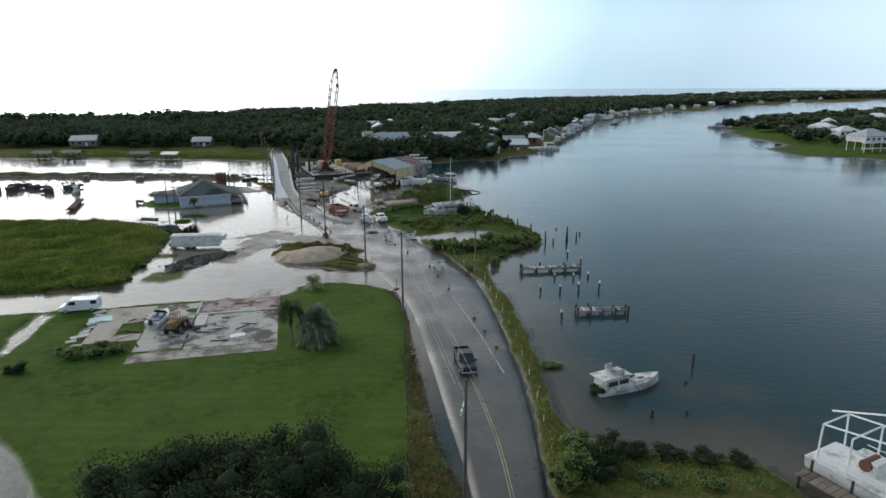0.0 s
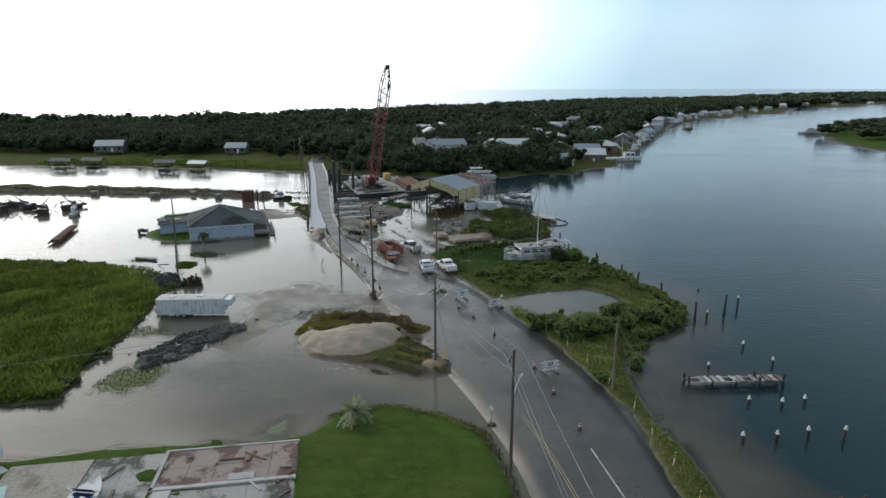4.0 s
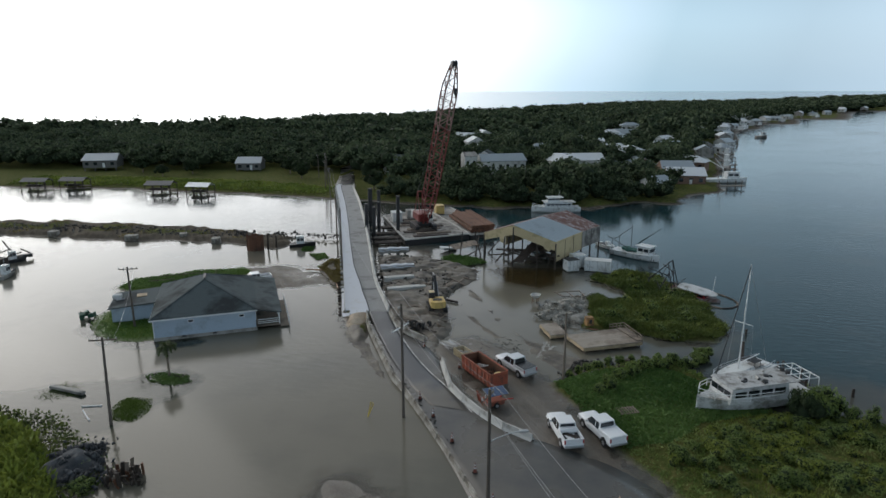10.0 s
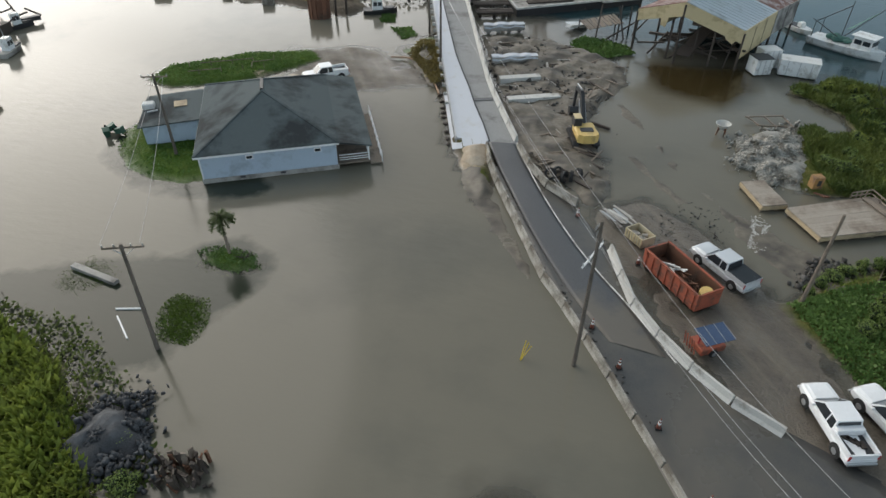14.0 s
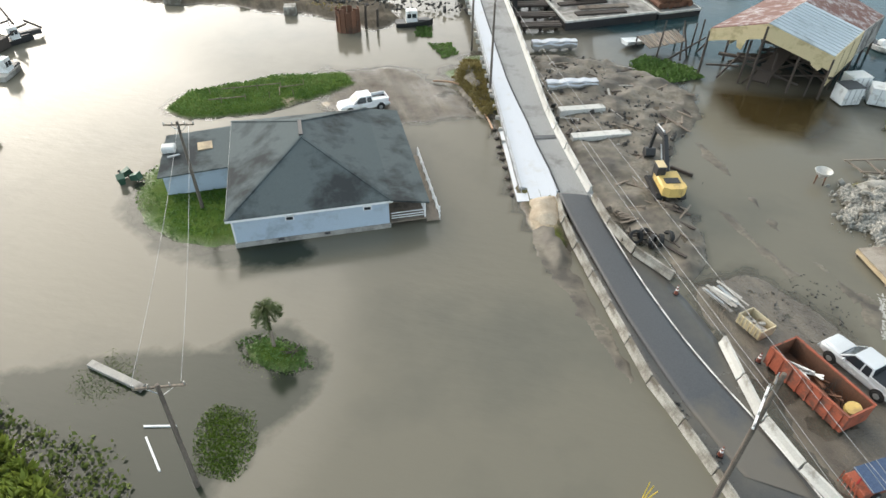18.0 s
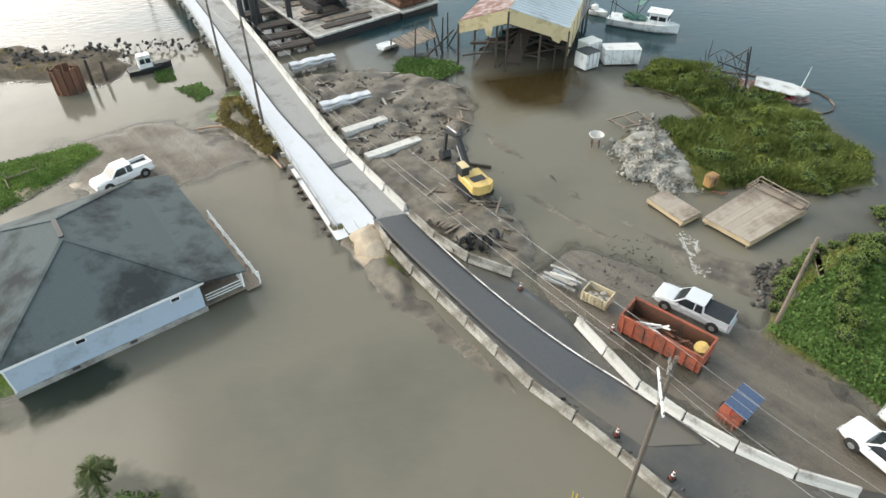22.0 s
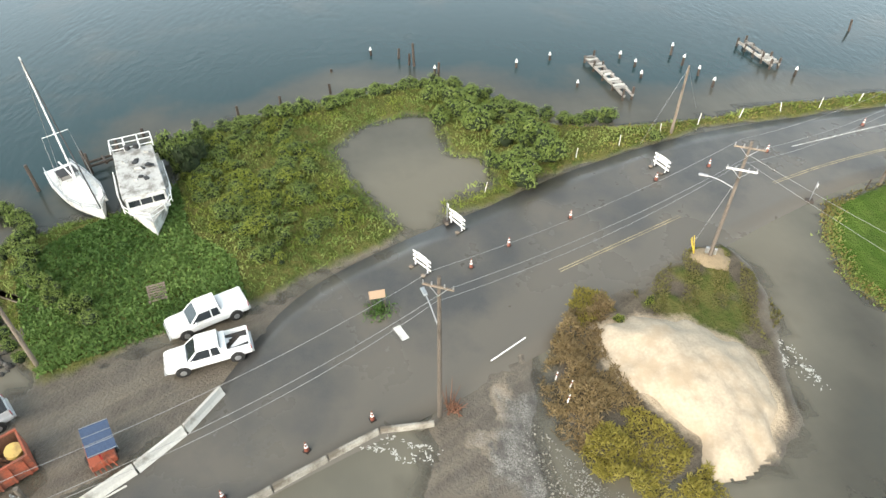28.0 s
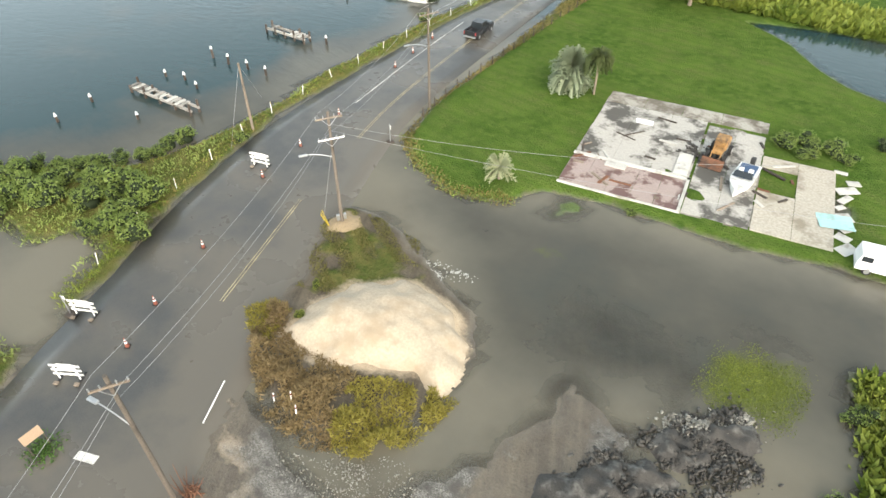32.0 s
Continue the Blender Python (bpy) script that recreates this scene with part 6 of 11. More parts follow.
# ---- the boat shed with the buff gable ----
def quad(bm, pts_, thick=0.12):
    """A plate through four (or three) points."""
    v = [Vector(p_) for p_ in pts_]
    n = (v[1] - v[0]).cross(v[2] - v[0]).normalized()
    if n.z < 0:
        n = -n
    lo = [bm.verts.new(p_ - n * thick) for p_ in v]
    hi = [bm.verts.new(p_) for p_ in v]
    bm.faces.new(hi)
    bm.faces.new(lo[::-1])
    for k in range(len(v)):
        j = (k + 1) % len(v)
        bm.faces.new((lo[k], lo[j], hi[j], hi[k]))
    bmesh.ops.recalc_face_normals(bm, faces=bm.faces)
    return bm


shed = thing("boat_shed", "buff-painted open boat shed with a pale metal roof, standing in water", "boat shed", -19, 216, 0)
o = Vector((-19, 216, 0))
R0, R1, R2 = Vector((-24.6, 212.0, 8.4)), Vector((-18.7, 220.8, 8.4)), Vector((-13.2, 229.0, 8.2))
E0, E1, E2 = Vector((-16.6, 211.0, 5.5)), Vector((-10.8, 220.4, 5.5)), Vector((-6.4, 227.0, 5.4))
W0, W1 = Vector((-30.2, 215.2, 6.2)), Vector((-18.5, 232.0, 6.2))
bm = quad(B(), [R0 - o, E0 - o, E1 - o, R1 - o])
roof = part("roof_metal", bm, METAL_ROOF, shed, "pale grey-blue sheet metal roof")
for k in range(1, 12):
    bm = B()
    a, b = R0.lerp(R1, k / 12) - o, E0.lerp(E1, k / 12) - o
    beam(bm, a + Vector((0, 0, 0.03)), b + Vector((0, 0, 0.03)), 0.05, 0.06)
    part("seam", bm, METAL_ROOF, roof)
bm = quad(B(), [R1 - o, E1 - o, E2 - o, R2 - o])
part("roof_rusty", bm, ROOF_RUST, shed, "rust-streaked old sheet roof")
bm = quad(B(), [W0 - o, R0 - o, R2 - o, W1 - o])
part("roof_west", bm, ROOF_RUST, shed, "rust-streaked old sheet roof")
bm = B()
for p_, q_, r_q in ((W0, R0, 1.9), (R0, E0, 1.8)):
    quad(bm, [p_ - o - Vector((0, 0, 0.1)), q_ - o - Vector((0, 0, 0.1)), q_ - o - Vector((0, 0, r_q)), p_ - o - Vector((0, 0, 1.6 if p_ is W0 else 1.9))], 0.10)
part("gable_board", bm, BUFF, shed, "buff painted gable boarding")
bm = quad(B(), [E0 - o, E1 - o, E1 - o - Vector((0, 0, 3.6)), E0 - o - Vector((0, 0, 3.9))], 0.12)
part("side_wall", bm, BUFF, shed, "buff painted side wall")
bm = quad(B(), [E1 - o, E2 - o, E2 - o - Vector((0, 0, 3.4)), E1 - o - Vector((0, 0, 3.4))], 0.12)
part("side_wall", bm, CONC_OLD, shed, "grey weathered side wall")
bm = quad(B(), [W1 - o, R2 - o, E2 - o, E2 - o - Vector((0, 0, 3.6)), W1 - o - Vector((0, 0, 4))], 0.12)
part("back_wall", bm, WOOD_DARK, shed)
bm = quad(B(), [W0.lerp(W1, 0.35) - o, W1 - o, W1 - o - Vector((0, 0, 4)), W0.lerp(W1, 0.35) - o - Vector((0, 0, 4))], 0.12)
part("west_wall", bm, BUFF, shed)
for p_ in (W0, R0 - Vector((0, 0, 0)), E0, E0.lerp(E1, 0.33), E0.lerp(E1, 0.66), E1, E1.lerp(E2, 0.5), E2, W0.lerp(W1, 0.33), W0.lerp(W1, 0.66), W1, W0.lerp(E0, 0.35), W0.lerp(E0, 0.75)):
    bm = B()
    top = p_ - o
    rod(bm, (top.x, top.y, -1.5), (top.x, top.y, top.z - 0.4), 0.16, 0.16, 8)
    part("post", bm, WOOD_DARK, shed)
r_s = np.random.default_rng(77)
for k in range(34):
    a, b = W0.lerp(W1, r_s.uniform(0.02, 0.9)), E0.lerp(E2, r_s.uniform(0.02, 0.9))
    u0, u1 = sorted(r_s.uniform(0.02, 0.98, 2))
    p_, q_ = a.lerp(b, u0), a.lerp(b, max(u1, u0 + 0.2))
    bm = B()
    beam(bm, (p_.x - o.x, p_.y - o.y, r_s.uniform(0.4, 2.2)), (q_.x - o.x, q_.y - o.y, r_s.uniform(0.5, 3.0)), r_s.uniform(0.15, 0.6), r_s.uniform(0.15, 0.35))
    part("joist", bm, WOOD_DARK, shed)
for (p_, q_), cuts in (((W0, R0), (0.62,)), ((R0, E0), (0.8,))):
    for c in cuts:
        m_ = p_.lerp(q_, c) - o
        bm = B()
        w_ = (q_ - p_).normalized() * r_s.uniform(0.4, 0.9)
        dz = r_s.uniform(0.7, 1.7)
        quad(bm, [m_ - w_ - Vector((0, 0.02, 1.7)), m_ + w_ - Vector((0, 0.02, 1.7)), m_ + w_ * 0.5 - Vector((0, 0.02, 1.7 + dz)), m_ - w_ * 0.6 - Vector((0, 0.02, 1.7 + dz * 0.7))], 0.08)
        part("loose_board", bm, BUFF, shed)
for a, b in (((-28, 214.5, 0.2), (-25.5, 216, 3.0)), ((-25, 213.5, 0.2), (-20, 218, 3.4)), ((-26, 215, 2.6), (-19, 212, 1.2)), ((-22, 213, 0.2), (-21.8, 214.5, 4.0)), ((-18, 211.6, 0), (-16.9, 214, 3.5)), ((-29.5, 215.5, 1.4), (-26, 213.8, 2.2))):
    bm = B()
    beam(bm, Vector(a) - o, Vector(b) - o, 0.18, 0.22)
    part("brace", bm, WOOD_DARK, shed)
bm = B()
quad(bm, [Vector((-24.5, 212.5, 1.2)) - o, Vector((-22.8, 211.8, 1.2)) - o, Vector((-18.6, 217.5, 4.2)) - o, Vector((-20.3, 218.2, 4.2)) - o], 0.2)
part("ramp", bm, WOOD_DARK, shed, "dark sloping plank ramp")


def tank_box(x, y, l, w, h, turn, label, open_top=False):
    t = thing("storage_box", label, "container", x, y, 0.15, turn, "boxes by the boat shed")
    bm = B()
    box(bm, 0, 0, h / 2, l, w, h, bevel=0.05)
    part("body", bm, HULL, t)
    bm = B()
    box(bm, 0, 0, h + 0.03, l * 1.02, w * 1.04, 0.08, bevel=0.02)
    part("lid", bm, WHITE_WALL if not open_top else STEEL_DARK, t)
    for k in (-0.3, 0.0, 0.3):
        bm = B()
        box(bm, l * k, -w / 2 - 0.02, h / 2, 0.08, 0.05, h * 0.95)
        part("rib", bm, STEEL, t)


tank_box(-13.6, 210.9, 2.4, 2.2, 2.1, 20, "small white box with a dark open top beside the boat shed", True)
tank_box(-8.6, 211.2, 4.8, 2.3, 2.0, -12, "long white storage container beside the boat shed")
tank_box(-12.2, 213.4, 2.6, 2.0, 2.4, 20, "grey-blue storage box beside the boat shed")
skew = thing("fallen_pier", "collapsed plank pier on crooked posts beside the barge", "pier", -34.5, 222.5, 0, 20)
for k in range(11):
    bm = B()
    box(bm, -2.6 + 0.5 * k, 0, 1.3 + 0.07 * k, 0.42, 4.2, 0.1, rng.uniform(-4, 4))
    part("plank", bm, WOOD, skew)
for a, b in (((-2, -3, -0.5), (-1.2, -2.2, 5.0)), ((2.5, -3.4, -0.5), (1.5, -2, 4.6)), ((4.5, 0, -0.5), (4.0, -1, 4.0)), ((-0.5, -3.5, 0.2), (4.8, -2.6, 2.6)), ((4.6, -1.5, 0), (7.5, -1.0, 2.8)), ((6.5, 1.5, -0.5), (6.3, 1.2, 3.6)), ((1, -4, 0.2), (3.6, 1.6, 3.4)), ((-3, 1.8, -0.5), (-3, 1.6, 1.6)), ((3, 1.8, -0.5), (3, 1.6, 2.2))):
    bm = B()
    rod(bm, a, b, 0.14, 0.1)
    part("post", bm, WOOD_DARK, skew)
bm = B()
loft(bm, [[(x, -0.9 * w, 0.7), (x, -0.5 * w, 0.1), (x, 0.5 * w, 0.1), (x, 0.9 * w, 0.7), (x, 0.0, 0.55)] for x, w in ((-1.8, 1.0), (0.5, 1.0), (1.6, 0.6), (2.1, 0.1))])
tagged(part("skiff", bm, HULL, None), "small white skiff aground by the broken pier", "boat").matrix_basis = pose(-38.2, 223.6, 0.1, 0, 8, 40)


# ---- the flooded house ----
house = thing("house", "pale blue house with a dark hip roof in flood water", "house", -73.5, 169.8, 0.2, 24.2)
WD, DP, RU, R0v, R1v, EV, PK = 14.1, 17.4, 7.05, 7.4, 10.3, 3.0, 6.05
bm = B()
for a in ([(0.4, 0.4), (13.8, 0.4), (13.8, 0.58), (0.4, 0.58)], [(0.4, 16.8), (13.8, 16.8), (13.8, 16.98), (0.4, 16.98)], [(0.4, 0.58), (0.58, 0.58), (0.58, 16.8), (0.4, 16.8)], [(13.62, 3.2), (13.8, 3.2), (13.8, 16.8), (13.62, 16.8)]):
    prism(bm, a, 0.25, EV - 0.05)
part("wall", bm, SIDING, house, "pale blue siding")
bm = B()
prism(bm, [(0.3, 0.3), (13.9, 0.3), (13.9, 17.1), (0.3, 17.1)], -0.5, 0.27)
part("foundation", bm, CONC_OLD, house)
e = 0.06
roof_planes = [("roof_front", [(0, 0, EV), (WD, 0, EV), (RU, R0v, PK)]),
               ("roof_left", [(0, 0, EV), (RU, R0v, PK), (RU, R1v, PK), (0, DP, EV)]),
               ("roof_right", [(WD, 0, EV), (WD, DP, EV), (RU, R1v, PK), (RU, R0v, PK)]),
               ("roof_back", [(0, DP, EV), (RU, R1v, PK), (WD, DP, EV)]),
               ("porch_roof", [(WD, 0, EV), (17.4, 0, 2.35), (17.4, DP, 2.35), (WD, DP, EV)])]
for nm, pl_ in roof_planes:
    part(nm, quad(B(), pl_, 0.16), SHINGLE, house, "dark grey shingles with black streaks")
bm = B()
for a, b in (((0, 0, EV), (RU, R0v, PK)), ((WD, 0, EV), (RU, R0v, PK)), ((0, DP, EV), (RU, R1v, PK)), ((WD, DP, EV), (RU, R1v, PK))):
    beam(bm, Vector(a) + Vector((0, 0, 0.02)), Vector(b) + Vector((0, 0, 0.02)), 0.28, 0.07)
part("hip_cap", bm, SHINGLE, house)
bm = B()
beam(bm, (RU, R0v + 0.1, PK + 0.05), (RU, R1v - 0.1, PK + 0.05), 0.36, 0.2)
part("ridge_vent", bm, STEEL_DARK, house, "black ridge vent")
for a, b in (((0, 0), (WD, 0)), ((0, 0), (0, DP)), ((0, DP), (WD, DP))):
    bm = B()
    beam(bm, (*a, EV - 0.14), (*b, EV - 0.14), 0.05, 0.2)
    part("fascia", bm, TRIM, house, "white fascia board")
for u in (5.2, 11.9):
    bm = B()
    box(bm, u, 0.36, 2.25, 0.75, 0.1, 0.42, bevel=0.01)
    w = part("window", bm, TRIM, house)
    bm = B()
    box(bm, u, 0.30, 2.25, 0.58, 0.03, 0.28)
    part("pane", bm, GLASS, w)
for u in (4.2, 8.2):
    bm = B()
    box(bm, u, 0.27, 0.16, 0.5, 0.06, 0.2)
    part("vent", bm, STEEL_DARK, house, "black crawl-space vent")
bm = B()
box(bm, 0.42, 0.36, 1.6, 0.12, 0.1, 2.7)
part("corner_board", bm, TRIM, house)
bm = B()
prism(bm, [(13.8, 0.3), (17.2, 0.3), (17.2, 17.0), (13.8, 17.0)], 0.28, 0.44)
part("porch_floor", bm, WOOD, house)
for v in (0.45, 4.4, 8.4, 12.4, 16.8):
    bm = B()
    box(bm, 17.05, v, 1.35, 0.14, 0.14, 1.85)
    part("porch_post", bm, TRIM, house)
for zz in (0.75, 1.0, 1.3):
    bm = B()
    beam(bm, (14.0, 0.42, zz), (17.05, 0.42, zz), 0.06, 0.08)
    part("porch_rail", bm, TRIM, house, "white porch rail")
    bm = B()
    beam(bm, (17.05, 0.45, zz), (17.05, 6.0, zz), 0.06, 0.08)
    part("porch_rail", bm, TRIM, house)
for v in np.arange(0.45, 11, 1.5):
    bm = B()
    box(bm, 18.4, v, 0.62, 0.09, 0.09, 1.5)
    part("ramp_post", bm, TRIM, house)
for zz in (0.85, 1.3):
    bm = B()
    beam(bm, (18.4, 0.2, zz - 0.35), (18.4, 11.0, zz), 0.07, 0.1)
    part("ramp_rail", bm, TRIM, house, "white ramp rail")
bm = B()
quad(bm, [(17.2, 0.3, 0.05), (18.4, 0.3, 0.05), (18.4, 11, 0.42), (17.2, 11, 0.42)], 0.1)
part("ramp", bm, WOOD, house)
for v in (3.4, 9.2, 13.0):
    bm = B()
    box(bm, 13.85, v, 1.45, 0.08, 0.95, 2.0, bevel=0.01)
    d = part("door", bm, TRIM, house)
    bm = B()
    box(bm, 13.9, v, 1.8, 0.03, 0.6, 0.9)
    part("pane", bm, GLASS, d)
annex = thing("annex", "low pale blue annex with a flat dark roof beside the house", "annex", -73.5, 169.8, 0.2, 24.2)
bm = B()
prism(bm, [(-6.2, 9.6), (0.25, 9.6), (0.25, 16.9), (-6.2, 16.9)], -0.4, 2.2)
part("wall", bm, SIDING, annex)
bm = quad(B(), [(-6.6, 9.2, 2.25), (-0.02, 9.2, 2.62), (-0.02, 17.2, 2.62), (-6.6, 17.2, 2.25)], 0.12)
part("roof", bm, SHINGLE, annex)
bm = B()
box(bm, -5.9, 13.8, 2.66, 1.3, 1.0, 0.7, bevel=0.12)
part("air_unit", bm, WHITE_WALL, annex, "white air-conditioning unit on the roof")
bm = B()
rod(bm, (-4.8, 12.6, 2.55), (-5.9, 12.3, 2.55), 0.1, 0.1)
part("duct", bm, STEEL, annex)
bm = B()
box(bm, -2.5, 13.8, 2.55, 1.4, 1.5, 0.10, 6)
part("hatch", bm, WOOD_PALE, annex, "square plywood patch on the roof")
bm = B()
box(bm, -6.28, 12.8, 1.2, 0.08, 0.9, 1.9)
part("door", bm, TRIM, annex)
for k, (x, y) in enumerate(((-88.6, 177.0), (-87.6, 177.8), (-88.9, 178.2))):
    b = thing("wheeled_bin", "dark green wheeled bin tipped over at the waterline", "bin", x, y, 0.55, 40 + 50 * k, "bins by the house", tilt=75 if k else 20)
    bm = B()
    loft(bm, [[(-s, -s, z), (s, -s, z), (s, s, z), (-s, s, z)] for s, z in ((0.26, -0.5), (0.34, 0.45))])
    part("body", bm, GREEN_BIN, b)
    bm = B()
    box(bm, 0, 0, 0.5, 0.74, 0.76, 0.08, bevel=0.03)
    part("lid", bm, GREEN_BIN, b)
    for s in (-0.3, 0.3):
        bm = B()
        rod(bm, (s, 0.34, -0.42), (s + 0.06, 0.34, -0.42), 0.13)
        part("wheel", bm, RUBBER, b)
fence = thing("garden_rails", "low weathered garden fence rails on the back lawn", "fence", -84, 197, 0.4, 25)
for k in range(9):
    bm = B()
    box(bm, -5 + 1.4 * k, -1.2 if k % 2 else 1.4, 0.35, 0.08, 0.08, 0.8)
    part("post", bm, WOOD, fence)
for a, b in (((-5, -1.2, 0.5), (-0.8, -1.2, 0.5)), ((-3.6, 1.4, 0.5), (3.4, 1.4, 0.5)), ((3.2, -1.0, 0.1), (3.2, 1.2, 0.1)), ((3.2, 1.2, 0.1), (6.2, 1.4, 0.1))):
    bm = B()
    beam(bm, a, b, 0.08, 0.1)
    part("rail", bm, WOOD, fence)


# ---- vehicles ----
def wheel(parent, x, y, r=0.4, w=0.26):
    bm = B()
    rod(bm, (x, y - w / 2, r), (x, y + w / 2, r), r, r, 18)
    bmesh.ops.bevel(bm, geom=[e_ for e_ in bm.edges if len(e_.link_faces) == 2 and any(len(f_.verts) > 6 for f_ in e_.link_faces)], offset=0.05, segments=1, affect="EDGES")
    t = part("wheel", bm, RUBBER, parent)
    bm = B()
    s = 1 if y > 0 else -1
    rod(bm, (x, y + s * w * 0.35, r), (x, y + s * (w / 2 + 0.012), r), r * 0.62, r * 0.55, 14)
    part("rim", bm, STEEL, t)


def cabin(parent, x0, x1, x2, x3, z0, z1, w0, w1, paint):
    """A glazed cab: the windscreen leans from x3 up to x2, the rear window from x0 up to x1."""
    bm = B()
    loft(bm, [[(x0, -w0, z0), (x3, -w0, z0), (x3, w0, z0), (x0, w0, z0)], [(x1, -w1, z1), (x2, -w1, z1), (x2, w1, z1), (x1, w1, z1)]])
    c = part("cab", bm, paint, parent)
    bm = B()
    box(bm, (x1 + x2) / 2, 0, z1 + 0.015, x2 - x1 + 0.05, 2 * w1 + 0.04, 0.05, bevel=0.02)
    part("roof", bm, paint, c)

    def pane(name, pts_):
        part(name, quad(B(), pts_, 0.02), GLASS, c)

    g = 0.012
    za, zb = z0 + 0.08, z1 - 0.07
    ta, tb = (za - z0) / (z1 - z0), (zb - z0) / (z1 - z0)
    fa, fb = x3 + (x2 - x3) * ta + g, x3 + (x2 - x3) * tb + g
    ra, rb = x0 + (x1 - x0) * ta - g, x0 + (x1 - x0) * tb - g
    wa, wb = w0 + (w1 - w0) * ta, w0 + (w1 - w0) * tb
    pane("windscreen", [(fa, -wa + 0.1, za), (fa, wa - 0.1, za), (fb, wb - 0.1, zb), (fb, -wb + 0.1, zb)])
    pane("rear_window", [(ra, -wa + 0.12, za), (ra, wa - 0.12, za), (rb, wb - 0.12, zb), (rb, -wb + 0.12, zb)])
    m = (x1 + x2) / 2 - 0.1
    for s in (-1, 1):
        pane("side_window", [(fa - 0.16, s * (wa + g), za), (m + 0.05, s * (wa + g), za), (m + 0.05, s * (wb + g), zb), (fb - 0.1, s * (wb + g), zb)])
        pane("side_window", [(m - 0.05, s * (wa + g), za), (ra + 0.16, s * (wa + g), za), (rb + 0.12, s * (wb + g), zb), (m - 0.05, s * (wb + g), zb)])
    return c


def pickup(x, y, turn, paint, label, z=0.03, cover=None, toolbox=False, group="parked pickups"):
    v = thing("pickup_truck", label, "pickup truck", x, y, z, turn, group)
    bm = B()
    rings = []
    for px_, w_, lo_, hi_ in ((-2.92, 0.92, 0.52, 1.00), (-2.86, 0.97, 0.46, 1.04), (-1.02, 0.99, 0.42, 1.05), (-0.95, 0.99, 0.42, 1.16), (1.45, 0.99, 0.42, 1.18), (1.75, 0.985, 0.42, 1.17), (2.55, 0.96, 0.45, 1.14), (2.82, 0.91, 0.48, 1.08), (2.93, 0.84, 0.52, 0.98)):
        rings.append([(px_, -w_ * 0.92, lo_), (px_, -w_, lo_ + 0.16), (px_, -w_, hi_ - 0.16), (px_, -w_ * 0.90, hi_), (px_, 0, hi_ + 0.03), (px_, w_ * 0.90, hi_), (px_, w_, hi_ - 0.16), (px_, w_, lo_ + 0.16), (px_, w_ * 0.92, lo_)])
    loft(bm, rings)
    bmesh.ops.recalc_face_normals(bm, faces=bm.faces)
    part("body", bm, paint, v)
    cabin(v, -1.0, -0.84, 0.62, 1.48, 1.14, 1.93, 0.95, 0.80, paint)
    for xx in (-1.85, 1.85):
        for s in (-1, 1):
            bm = B()
            rod(bm, (xx, s * 0.95, 0.46), (xx, s * 1.005, 0.46), 0.50, 0.50, 18)
            part("wheel_arch", bm, RUBBER, v, "dark wheel arch")
    bm = B()
    loft(bm, [[(px_, -w_, z_), (px_, -w_ * 0.8, z_ + 0.07), (px_, w_ * 0.8, z_ + 0.07), (px_, w_, z_)] for px_, w_, z_ in ((1.45, 0.82, 1.18), (2.1, 0.80, 1.17), (2.68, 0.74, 1.11))])
    part("bonnet", bm, paint, v)
    bm = B()
    for a in ([-1.85, 0.92, 2.0, 0.1], [-1.85, -0.92, 2.0, 0.1]):
        box(bm, a[0], a[1], 1.22, a[2], a[3], 0.36)
    box(bm, -2.85, 0, 1.22, 0.1, 1.9, 0.36)
    part("bed_side", bm, paint, v)
    bm = B()
    box(bm, -1.85, 0, 1.045, 1.95, 1.7, 0.03)
    part("bed_floor", bm, STEEL_DARK, v)
    if cover:
        bm = B()
        box(bm, -1.9, 0, 1.43, 1.9, 1.84, 0.06, bevel=0.02)
        part("bed_cover", bm, cover, v, "flat bed cover")
    if toolbox:
        bm = B()
        box(bm, -1.05, 0, 1.35, 0.5, 1.75, 0.5, bevel=0.03)
        part("toolbox", bm, paint, v)
        bm = B()
        for k in range(4):
            box(bm, -2.0 + 0.2 * k, -0.4 + 0.25 * k, 1.12, 0.5, 0.3, 0.14, 20 * k)
        part("bed_load", bm, WOOD_DARK, v)
    for xx in (-1.85, 1.85):
        for yy in (-0.86, 0.86):
            wheel(v, xx, yy * 1.05)
    for xx, nm in ((2.95, "front_bumper"), (-2.97, "rear_bumper")):
        bm = B()
        box(bm, xx, 0, 0.62, 0.16, 1.9, 0.22, bevel=0.04)
        part(nm, bm, STEEL, v)
    bm = B()
    box(bm, 2.9, 0, 0.9, 0.06, 1.1, 0.24)
    part("grille", bm, STEEL_DARK, v)
    for s in (-1, 1):
        bm = B()
        box(bm, 2.86, s * 0.76, 0.92, 0.1, 0.3, 0.2, bevel=0.03)
        part("headlight", bm, STEEL, v)
        bm = B()
        box(bm, -2.9, s * 0.9, 1.12, 0.05, 0.14, 0.4)
        part("tail_light", bm, RED_LINE, v)
        bm = B()
        box(bm, 1.0, s * 1.1, 1.25, 0.14, 0.24, 0.22, bevel=0.04)
        part("mirror", bm, paint, v)
    return v


